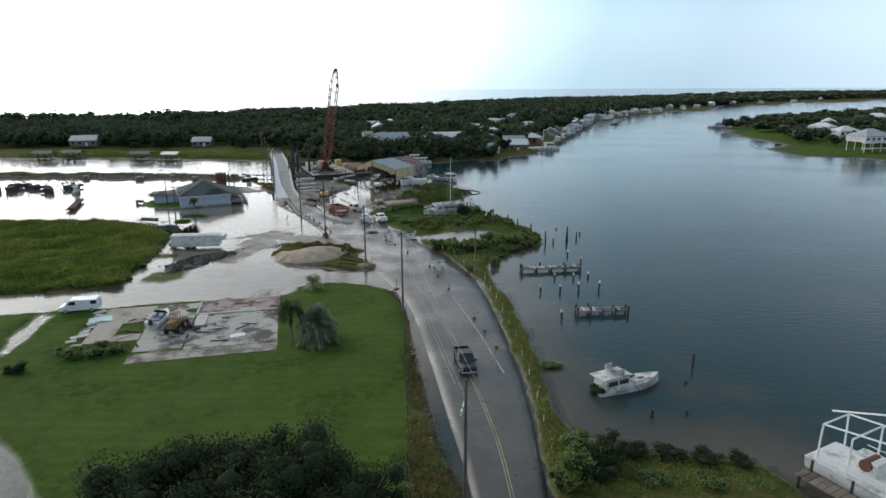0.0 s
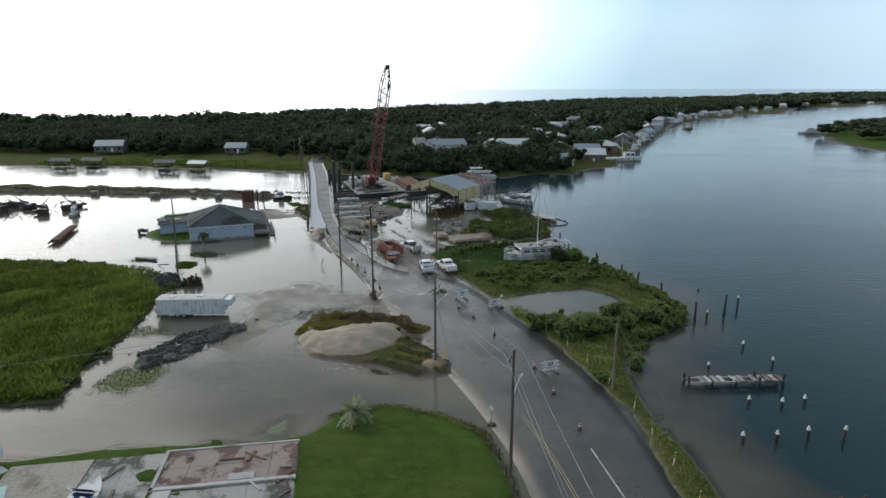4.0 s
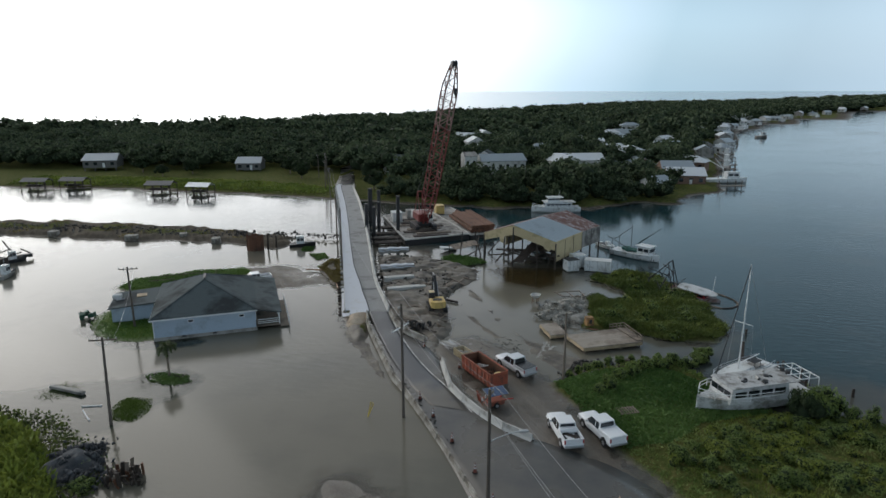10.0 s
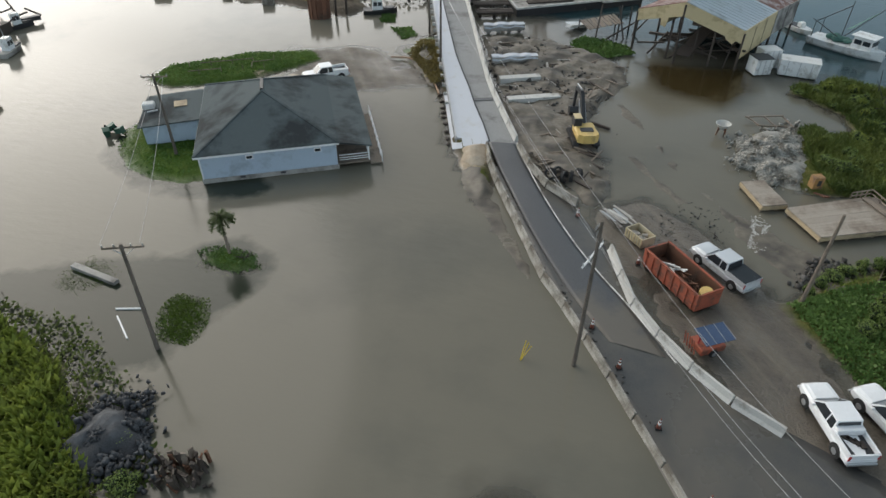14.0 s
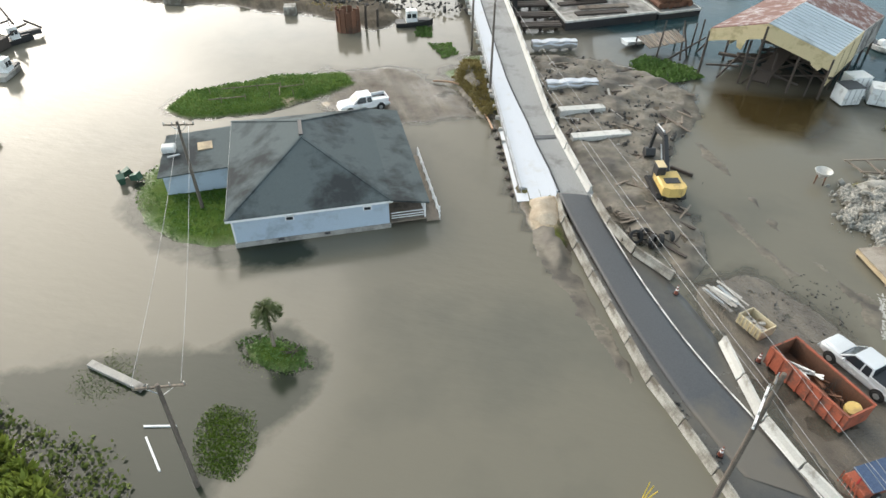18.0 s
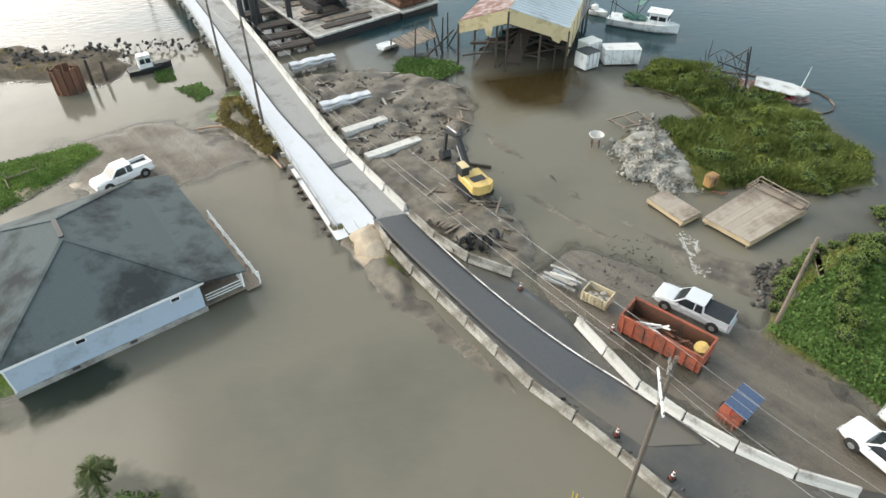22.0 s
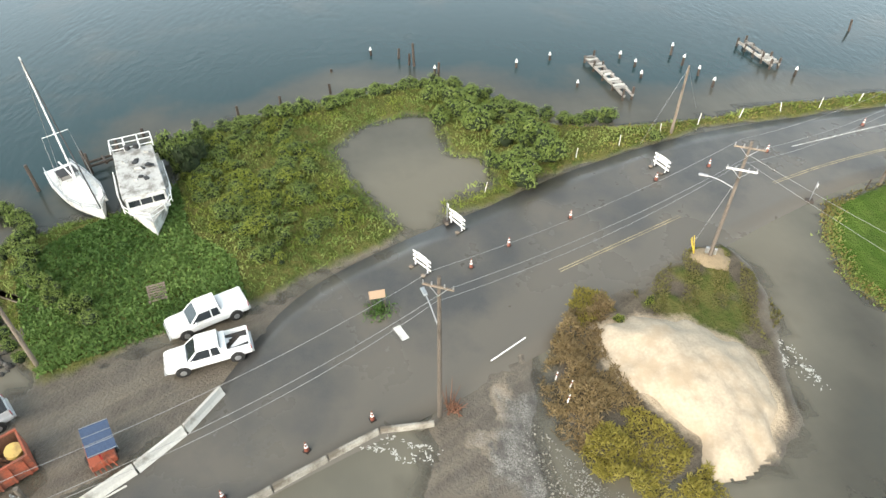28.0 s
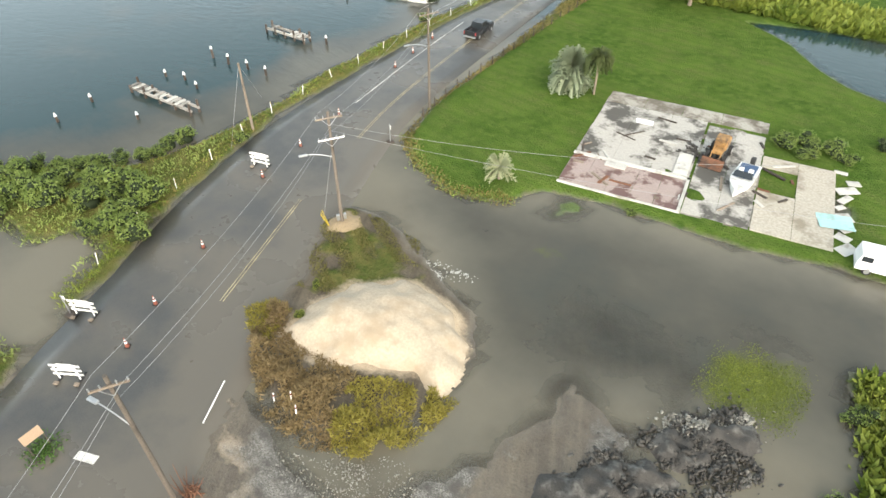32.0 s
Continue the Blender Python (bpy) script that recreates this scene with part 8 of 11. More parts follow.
box(bm, 0, -0.47, 0.9, 0.4, 0.04, 0.6)
part("vent", bm, STEEL_DARK, gen)
for k in range(4):
    bm = B()
    beam(bm, (-0.6 + 0.1 * k, -0.8, 0.1), (0.4 - 0.2 * k, -1.9, 0.25), 0.12, 0.1)
    part("prop", bm, RUST, gen)

for x, y, a, w_ in ((-110.9, 225.6, 10, 2.6), (-100.1, 228.6, 25, 1.6), (-131.8, 228.0, 0, 2.0), (-90.5, 225.0, 15, 1.8)):
    bm = B()
    box(bm, 0, 0, 0.4, w_, 1.6, 1.5, bevel=0.06)
    ob = part("concrete_block", bm, CONC_DIRTY, None)
    ob.matrix_basis = pose(x, y, 0.2, 3, 0, a)
    tagged(ob, "stained concrete block at the edge of the spit", "concrete block", "blocks on the spit")
cell = thing("sheet_pile_cell", "rusted clump of sheet piles at the end of the spit", "sheet piles", -79.4, 220.2, 0, 12)
for k in range(13):
    a = k / 13 * 6.283
    bm = B()
    box(bm, 1.7 * math.cos(a), 1.1 * math.sin(a), 0.9, 0.72, 0.12, 4.6 + 0.5 * math.sin(k * 2.3), math.degrees(a) + 90, bevel=0.02)
    part("sheet_pile", bm, RUST, cell)
for x, y, h in ((-77.2, 221.6, 3.4), (-75.6, 222.2, 2.8)):
    bm = B()
    rod(bm, (x, y, -1.5), (x + 0.15, y, h), 0.22, 0.18, 9)
    tagged(part("timber_pile", bm, WOOD_DARK, None), "dark leaning timber pile at the end of the spit", "pile", "spit piles")


# ---- boats ----
def hull_part(parent, L, W, H, draft, material, label="", bow=0.45, stern=0.9, name="hull", sheer=0.25):
    """A hull along x with its bow at +L/2; its rail stands H over the water."""
    rings = []
    for u in np.linspace(0, 1, 11):
        x = -L / 2 + L * u
        w = W / 2 * (stern + (1 - stern) * min(1, u / 0.3)) if u < 0.3 else W / 2 * (1 - max(0, (u - (1 - bow)) / bow) ** 2.2)
        w = max(w, 0.03)
        zt = H + sheer * u ** 2 * H
        rings.append([(x, -w, zt), (x, -w * 0.88, zt * 0.25), (x + 0.0, -w * 0.35, -draft * (1 - u ** 4)), (x, w * 0.35, -draft * (1 - u ** 4)), (x, w * 0.88, zt * 0.25), (x, w, zt), (x, 0, zt - 0.03)])
    bm = B()
    loft(bm, rings)
    bmesh.ops.recalc_face_normals(bm, faces=bm.faces)
    return part(name, bm, material, parent, label)


def glazed_box(parent, name, x, y, z, sx, sy, sz, material, panes_front=3, panes_side=3, taper=0.9, label=""):
    """A cabin with leaning sides, and windows round it."""
    bm = B()
    loft(bm, [[(x - sx / 2, y - sy / 2, z), (x + sx / 2, y - sy / 2, z), (x + sx / 2, y + sy / 2, z), (x - sx / 2, y + sy / 2, z)],
              [(x - sx / 2 * taper, y - sy / 2 * taper, z + sz), (x + sx / 2 * taper, y - sy / 2 * taper, z + sz), (x + sx / 2 * taper, y + sy / 2 * taper, z + sz), (x - sx / 2 * taper, y + sy / 2 * taper, z + sz)]])
    c = part(name, bm, material, parent, label)
    k2 = 1 - (1 - taper) * 0.55
    for k in range(panes_front):
        yy = y + sy * k2 * ((k + 0.5) / panes_front - 0.5) * 0.92
        bm = B()
        box(bm, x + sx / 2 * k2 + 0.01, yy, z + sz * 0.58, 0.04, sy * 0.8 / panes_front, sz * 0.4, m=None)
        part("pane", bm, GLASS, c)
    for k in range(panes_side):
        xx = x + sx * k2 * ((k + 0.5) / panes_side - 0.5) * 0.9
        for s in (-1, 1):
            bm = B()
            box(bm, xx, y + s * (sy / 2 * k2 + 0.01), z + sz * 0.58, sx * 0.72 / panes_side, 0.04, sz * 0.36)
            part("pane", bm, GLASS, c)
    return c


def railing(parent, pts_, h, material, name="railing"):
    bm = B()
    for a, b in zip(pts_, pts_[1:]):
        a, b = Vector(a), Vector(b)
        for q in (0.5, 1.0):
            rod(bm, a + Vector((0, 0, h * q)), b + Vector((0, 0, h * q)), 0.045, 0.045, 5)
        rod(bm, a, a + Vector((0, 0, h)), 0.045, 0.045, 5)
    part(name, bm, material, parent)


GREY_ROOFING = mat("weathered_deck_paint", (0.46, 0.46, 0.45), 0.7, var=0.2, dirt=(0.20, 0.19, 0.175), dirt_scale=1.1, dirt_amount=0.5)
GRIMY = mat("grimy_gelcoat", (0.58, 0.58, 0.57), 0.6, var=0.12, dirt=(0.24, 0.23, 0.20), dirt_scale=0.7, dirt_amount=0.5)
# sailing boat in the slip
sail = thing("sailboat", "white sailing boat with a blue waterline moored beside reeds", "sailboat", 2.0, 166.4, 0.0, 218)
hull_part(sail, 10.4, 3.3, 1.05, 0.5, HULL_BLUE, "dark blue lower hull", bow=0.6, stern=0.75)
bm = B()
box(bm, -0.3, 0, 1.12, 8.2, 2.3, 0.1, bevel=0.03)
part("deck", bm, HULL, sail)
hull_part(sail, 10.5, 3.42, 1.08, -0.48, HULL, "white topsides", bow=0.6, stern=0.75, name="topsides")
bm = B()
loft(bm, [[(x, -w, 1.1), (x, -w * 0.8, 1.1 + h), (x, w * 0.8, 1.1 + h), (x, w, 1.1)] for x, w, h in ((-1.4, 0.95, 0.5), (1.6, 0.85, 0.45), (3.2, 0.35, 0.1))])
part("coachroof", bm, HULL, sail)
bm = B()
box(bm, -2.6, 0, 1.25, 2.0, 1.3, 0.12)
part("cockpit", bm, CONC_OLD, sail)
bm = B()
box(bm, -2.0, 0, 2.1, 1.5, 1.7, 0.1, bevel=0.03)
for s in (-0.75, 0.75):
    beam(bm, (-1.4, s, 1.2), (-1.5, s, 2.1), 0.05, 0.05)
    beam(bm, (-2.6, s, 1.2), (-2.6, s, 2.1), 0.05, 0.05)
part("canopy", bm, STEEL_DARK, sail, "black canvas canopy")
bm = B()
rod(bm, (0.6, 0, 1.2), (0.5, 0, 14.2), 0.085, 0.06, 8)
part("mast", bm, TRIM, sail, "tall white mast")
bm = B()
rod(bm, (0.55, -1.1, 7.2), (0.55, 1.1, 7.2), 0.045, 0.045, 6)
part("spreader", bm, TRIM, sail)
bm = B()
rod(bm, (0.4, 0, 2.3), (-3.4, 0, 2.5), 0.07, 0.07, 7)
part("boom", bm, TRIM, sail)
bm = B()
rod(bm, (0.5, 0, 14.0), (5.0, 0, 1.4), 0.05, 0.07, 6)
part("furled_sail", bm, STEEL_DARK, sail, "dark furled headsail on its stay")
bm = B()
for a, b in (((0.5, 0, 14), (-5, 0, 1.3)), ((0.55, 1.1, 7.2), (0.6, 1.5, 1.1)), ((0.55, -1.1, 7.2), (0.6, -1.5, 1.1))):
    rod(bm, a, b, 0.02, 0.02, 4)
part("stay", bm, STEEL, sail)
railing(sail, [(4.9, 0.2, 1.3), (3.6, 1.1, 1.2), (1.5, 1.55, 1.1), (-2, 1.5, 1.1), (-4.9, 1.2, 1.1)], 0.6, STEEL)
railing(sail, [(4.9, -0.2, 1.3), (3.6, -1.1, 1.2), (1.5, -1.55, 1.1), (-2, -1.5, 1.1), (-4.9, -1.2, 1.1)], 0.6, STEEL)

# cabin boat lying in the hyacinths
cabb = thing("cabin_boat", "weathered white cabin fishing boat aground among water hyacinths", "fishing boat", 1.0, 160.2, 0.25, 199.5)
hull_part(cabb, 13.6, 4.2, 1.15, 0.5, GRIMY, "stained white hull", bow=0.50, stern=0.95, sheer=0.45)
glazed_box(cabb, "wheelhouse", 0.4, 0, 1.1, 7.4, 3.5, 1.7, GRIMY, 3, 4, 0.93, "white wheelhouse with dark windows")
bm = B()
box(bm, -0.2, 0, 2.86, 8.4, 3.6, 0.12, bevel=0.04)
part("roof", bm, GREY_ROOFING, cabb, "grimy white flat roof")
for k in range(11):
    bm = B()
    box(bm, rng.uniform(-3.2, 3.2), rng.uniform(-1.4, 1.4), 2.98, rng.uniform(0.2, 0.7), rng.uniform(0.15, 0.5), 0.16, rng.uniform(0, 90), bevel=0.02)
    part("roof_clutter", bm, STEEL_DARK if k % 3 else CONC, cabb)
railing(cabb, [(6.7, 0, 1.75), (5.6, 1.3, 1.65), (4.2, 2.0, 1.55), (2.0, 2.2, 1.5), (-2, 2.2, 1.45)], 0.8, TRIM)
railing(cabb, [(6.7, 0, 1.75), (5.6, -1.3, 1.65), (4.2, -2.0, 1.55), (2.0, -2.2, 1.5), (-2, -2.2, 1.45)], 0.8, TRIM)
for s in (-1.9, -0.65, 0.65, 1.9):
    bm = B()
    rod(bm, (-3.6, s, 3.2), (-6.6, s, 3.1), 0.05, 0.05, 5)
    rod(bm, (-6.6, s, 3.1), (-6.6, s, 1.5), 0.05, 0.05, 5)
    part("frame_tube", bm, TRIM, cabb, "white tubular stern frame")
for xx in (-4.4, -5.5, -6.6):
    bm = B()
    rod(bm, (xx, -1.9, 3.12), (xx, 1.9, 3.12), 0.05, 0.05, 5)
    part("frame_tube", bm, TRIM, cabb)
for s in (-0.4, 0.4):
    bm = B()
    bmesh.ops.create_cone(bm, cap_ends=True, segments=12, radius1=0.25, radius2=0.25, depth=0.4, matrix=pose(-3.9, s, 3.35))
    part("vent_cowl", bm, STEEL_DARK, cabb)

# half-sunk trawler with its boom ring
sunk = thing("sunken_boat", "half-sunk fishing boat with a grimy white roof and rust-red sides", "fishing boat", 5.2, 197.2, -0.3, -38, lean=5, tilt=3)
hull_part(sunk, 8.5, 3.6, 0.8, 0.5, ROOF_RUST, "rust-red hull awash", bow=0.5)
glazed_box(sunk, "wheelhouse", 0.3, 0, 0.7, 3.6, 2.3, 0.9, RED_LINE, 3, 3, 0.9, "dark red wheelhouse")
bm = B()
loft(bm, [[(x, -w, 1.62), (x, -w, 1.74), (x, 0, 1.86), (x, w, 1.74), (x, w, 1.62)] for x, w in ((-2.6, 1.3), (-1, 1.5), (1.6, 1.5), (3.0, 1.0), (3.6, 0.3))])
part("roof", bm, GRIMY, sunk, "grimy white cambered roof")
bm = B()
rod(bm, (2.6, 0.6, 1.7), (2.6, 0.6, 4.6), 0.05, 0.04, 6)
part("mast", bm, TRIM, sunk)
r_g = np.random.default_rng(31)
spars = [((-3.2, -1.2, 0.3), (-4.8, -1.0, 5.2)), ((-3.2, 1.2, 0.3), (-4.8, 0.8, 5.2)), ((-4.8, -1.0, 5.2), (-4.8, 0.8, 5.2)), ((-4.2, -1.1, 3.0), (-7.6, -2.4, 4.0)), ((-4.2, 1.0, 3.0), (-7.2, 2.6, 3.4)), ((-4.8, 0, 5.2), (-8.5, 0.5, 0.6)), ((-3.4, 0, 0.4), (-4.6, 0.1, 5.6)), ((-5.2, -2.6, 0.2), (-4.4, -0.9, 3.6))]
for k in range(26):
    a = Vector((r_g.uniform(-9, -3.2), r_g.uniform(-3, 3), r_g.uniform(0.1, 2.5)))
    spars.append((a, a + Vector((r_g.uniform(-1.8, 1.8), r_g.uniform(-1.4, 1.4), r_g.uniform(0.2, 2.4)))))
for k, (a, b) in enumerate(spars):
    bm = B()
    rod(bm, a, b, 0.09 if k < 8 else 0.06, 0.07 if k < 8 else 0.04, 6)
    part("rigging_spar", bm, STEEL_DARK, sunk, "black collapsed rigging")
ring = [(9.5, 199), (11.5, 196), (10.8, 192.6), (8, 191.2), (6.5, 192.8), (5.5, 193.6), (2.8, 196.5), (0.6, 200.2), (-0.5, 203.6), (1.2, 205.8), (4.5, 204.2), (7.5, 201.6)]
ring = [(float(a), float(b)) for a, b in along(ring + ring[:1], 1.6)]
for k, (a, b) in enumerate(zip(ring, ring[1:])):
    bm = B()
    rod(bm, (a[0], a[1], 0.06), (b[0] * 0.97 + a[0] * 0.03, b[1] * 0.97 + a[1] * 0.03, 0.06), 0.13, 0.13, 7)
    tagged(part("floating_boom", bm, WOOD_DARK if k % 3 else WOOD, None), "floating boom section round the sunken boat", "floating boom", "floating boom ring")

# trawler beside the boat shed
trw = thing("shrimp_boat", "white shrimp boat with green nets moored by the boat shed", "shrimp boat", 0.4, 221.8, 0, -42)
hull_part(trw, 10.5, 3.6, 1.1, 0.5, HULL, "white hull")
glazed_box(trw, "wheelhouse", 2.2, 0, 1.1, 2.8, 2.3, 1.7, HULL, 3, 2, 0.92)
bm = B()
box(bm, 2.1, 0, 2.85, 3.3, 2.6, 0.1, bevel=0.03)
part("roof", bm, HULL, trw)
NET = mat("green_net", (0.05, 0.13, 0.11), 0.8, var=0.4, scale=8)
bm = B()
for k in range(6):
    bmesh.ops.create_icosphere(bm, subdivisions=2, radius=0.7, matrix=pose(-2.6 + 0.5 * k, 0.4 * math.sin(k * 2), 1.5) @ Matrix.Diagonal((1, 1, 0.6 + 0.2 * math.sin(k), 1)))
part("net", bm, NET, trw, "green heaped nets")
for a, b in (((-1.2, 0, 1.1), (-1.2, 0, 6.8)), ((-1.2, 0, 6.2), (-5.5, 0.6, 2.8)), ((-1.2, 0.3, 1.6), (0.5, 8.2, 4.8)), ((-1.2, -0.3, 1.6), (-4.0, -4.5, 4.6)), ((-4.8, -1.3, 1.1), (-4.8, -1.3, 3.4)), ((-4.8, 1.3, 1.1), (-4.8, 1.3, 3.4)), ((-4.8, -1.3, 3.4), (-4.8, 1.3, 3.4))):
    bm = B()
    rod(bm, a, b, 0.07, 0.05, 6)
    part("outrigger", bm, STEEL_DARK, trw)
bm = B()
quad(bm, [(0.5, 8.2, 4.7), (-1.0, 2.5, 2.6), (-3.0, 5.5, 1.2)], 0.02)
part("hanging_net", bm, NET, trw, "green net hung from the outrigger")
skf = thing("motor_boat", "small white motor boat moored by the boat shed", "motor boat", -4.3, 229.6, 0, -60)
hull_part(skf, 5.6, 2.0, 0.7, 0.3, HULL, "white hull")
bm = B()
box(bm, -0.6, 0, 0.75, 2.6, 1.4, 0.1)
part("cockpit", bm, STEEL_DARK, skf)
bm = B()
box(bm, 0.4, 0, 1.1, 0.8, 0.9, 0.7, bevel=0.08)
part("console", bm, HULL, skf)


def big_yacht(x, y, turn, L, label, name="motor_yacht"):
    t = thing(name, label, "yacht", x, y, 0, turn, "moored yachts")
    hull_part(t, L, L * 0.3, 1.4, 0.5, HULL, "white hull")
    glazed_box(t, "saloon", -L * 0.04, 0, 1.35, L * 0.58, L * 0.24, 1.5, HULL, 4, 6, 0.95)
    bm = B()
    box(bm, -L * 0.06, 0, 2.92, L * 0.66, L * 0.27, 0.12, bevel=0.04)
    part("upper_deck", bm, HULL, t)
    glazed_box(t, "flybridge", L * 0.06, 0, 2.98, L * 0.26, L * 0.2, 1.2, HULL, 3, 3, 0.9)
    bm = B()
    box(bm, L * 0.03, 0, 4.2, L * 0.34, L * 0.24, 0.1, bevel=0.03)
    part("roof", bm, HULL, t)
    railing(t, [(L * 0.48, 0, 1.8), (L * 0.36, L * 0.11, 1.6), (0, L * 0.14, 1.4), (-L * 0.45, L * 0.14, 1.4)], 0.7, TRIM)
    bm = B()
    rod(bm, (-L * 0.05, 0, 4.2), (-L * 0.08, 0, 6.0), 0.05, 0.03)
    part("mast", bm, TRIM, t)
    return t


big_yacht(-12.5, 270.0, 188, 13.5, "white motor yacht moored on the far bank of the canal")
big_yacht(222, 512, 170, 18, "white motor yacht moored at the opposite point")

# wrecked cruiser in the bayou
wrk = thing("wrecked_cruiser", "derelict white cabin cruiser lying half sunk in the bayou", "motor cruiser", 20.4, 63.6, -0.78, 20, tilt=-7, lean=-4)
hull_part(wrk, 8.6, 3.2, 1.2, 0.6, GRIMY, "grimy white hull", bow=0.5)
bm = B()
loft(bm, [[(x, -w, 1.2), (x, -w * 0.85, 1.2 + h), (x, w * 0.85, 1.2 + h), (x, w, 1.2)] for x, w, h in ((0.4, 1.3, 0.35), (2.4, 1.0, 0.3), (3.7, 0.4, 0.1))])
part("foredeck", bm, GRIMY, wrk)
glazed_box(wrk, "cabin", -1.8, 0, 1.15, 3.2, 2.6, 1.4, GRIMY, 3, 2, 0.9)
bm = B()
box(bm, -1.9, 0, 2.6, 3.7, 2.9, 0.12, bevel=0.04)
part("roof", bm, GRIMY, wrk)
bm = B()
for k in range(10):
    a, b = k / 10 * 3.6 - 1.8, (k + 1) / 10 * 3.6 - 1.8
    quad(bm, [(-1.2 - 1.1 * math.cos(a), 1.1 * math.sin(a), 2.7), (-1.2 - 1.1 * math.cos(b), 1.1 * math.sin(b), 2.7), (-1.2 - 1.2 * math.cos(b), 1.2 * math.sin(b), 3.4), (-1.2 - 1.2 * math.cos(a), 1.2 * math.sin(a), 3.4)], 0.05)
part("flybridge", bm, GRIMY, wrk, "curved white flybridge coaming")
bm = B()
box(bm, 0.9, 0.5, 1.6, 1.0, 0.6, 0.06, 20)
box(bm, 1.6, -0.4, 1.52, 0.7, 0.5, 0.06, -10)
part("deck_hatch", bm, STEEL_DARK, wrk)

# big shrimp boat at the near dock
shr = thing("shrimp_boat", "large white shrimp boat with white tubular outriggers at a dock", "shrimp boat", 36.6, 42.2, 0, -62)
hull_part(shr, 15, 5.0, 1.5, 0.8, HULL, "white hull")
bm = B()
box(bm, -1.0, 0, 1.6, 12, 4.2, 0.1)
part("deck", bm, HULL, shr)
glazed_box(shr, "wheelhouse", 2.6, 0, 1.6, 4.6, 3.4, 2.2, HULL, 3, 3, 0.94)
bm = B()
box(bm, 2.4, 0, 3.86, 5.2, 3.8, 0.12, bevel=0.04)
part("roof", bm, HULL, shr)
bm = B()
box(bm, -3.6, 0.2, 2.2, 2.2, 1.8, 1.2, bevel=0.08)
part("ice_hatch", bm, HULL, shr)
bm = B()
rod(bm, (-3.4, -0.9, 2.4), (-3.4, 0.9, 2.4), 0.5, 0.5, 14)
part("winch", bm, RUST, shr)
for a, b in (((-0.5, -1.8, 1.6), (-0.9, -1.2, 8.6)), ((-0.5, 1.8, 1.6), (-0.9, 1.2, 8.6)), ((-0.9, -1.2, 8.6), (-0.9, 1.2, 8.6)), ((-6.6, -2.0, 1.6), (-6.6, -1.8, 4.8)), ((-6.6, 2.0, 1.6), (-6.6, 1.8, 4.8)), ((-6.6, -1.8, 4.8), (-6.6, 1.8, 4.8)), ((-6.6, -1.8, 4.8), (-0.7, -1.5, 5.6)), ((-6.6, 1.8, 4.8), (-0.7, 1.5, 5.6)), ((-0.8, 0, 7.8), (-7.0, 0, 5.4)), ((-0.7, 1.5, 4.5), (1.2, 5.6, 10.5)), ((-0.7, -1.5, 4.5), (1.2, -5.6, 10.5)), ((1.2, 5.6, 10.5), (-0.9, 1.2, 8.6)), ((1.2, -5.6, 10.5), (-0.9, -1.2, 8.6)), ((-4, -2.2, 1.6), (-4, -2.2, 4.9)), ((-4, 2.2, 1.6), (-4, 2.2, 4.9)), ((-4, -2.2, 4.9), (-4, 2.2, 4.9))):
    bm = B()
    rod(bm, a, b, 0.09, 0.08, 6)
    part("outrigger_tube", bm, TRIM, shr, "white tubular rigging")
railing(shr, [(7.2, 0, 2.0), (5, 1.9, 1.8), (1, 2.4, 1.6), (-5, 2.4, 1.6)], 0.9, TRIM)
railing(shr, [(7.2, 0, 2.0), (5, -1.9, 1.8), (1, -2.4, 1.6), (-5, -2.4, 1.6)], 0.9, TRIM)
dock = thing("dock", "weathered plank dock beside the shrimp boat", "dock", 32.4, 41.6, 0, -62)
for k in range(16):
    bm = B()
    box(bm, -5 + 0.62 * k, 0, 0.9, 0.56, 1.6, 0.08)
    part("plank", bm, WOOD, dock)
for xx in (-4.8, -1.5, 1.8, 4.6):
    for s in (-0.8, 0.8):
        bm = B()
        rod(bm, (xx, s, -1), (xx, s, 2.0 if s > 0 else 1.0), 0.14, 0.12)
        part("post", bm, WOOD_DARK, dock)

# boat on the slab
ob_ = thing("runabout", "white open motor boat stranded on the concrete slab", "motor boat", -40.3, 82.6, 0.62, 93, tilt=4)
hull_part(ob_, 5.6, 2.2, 0.72, 0.3, HULL, "white hull", bow=0.5)
bm = B()
box(bm, -0.9, 0, 0.9, 2.8, 1.6, 0.06)
part("cockpit_floor", bm, HULL_BLUE, ob_, "blue cockpit floor")
bm = B()
quad(bm, [(0.6, -0.95, 0.95), (0.6, 0.95, 0.95), (0.25, 0.8, 1.45), (0.25, -0.8, 1.45)], 0.03)
part("windscreen", bm, GLASS, ob_)
for s in (-0.45, 0.45):
    bm = B()
    box(bm, -0.6, s, 1.1, 0.5, 0.45, 0.4, bevel=0.06)
    part("seat", bm, TRIM, ob_)
bm = B()
box(bm, -3.1, 0, 0.9, 0.5, 0.45, 0.8, bevel=0.08)
part("outboard_motor", bm, STEEL_DARK, ob_)


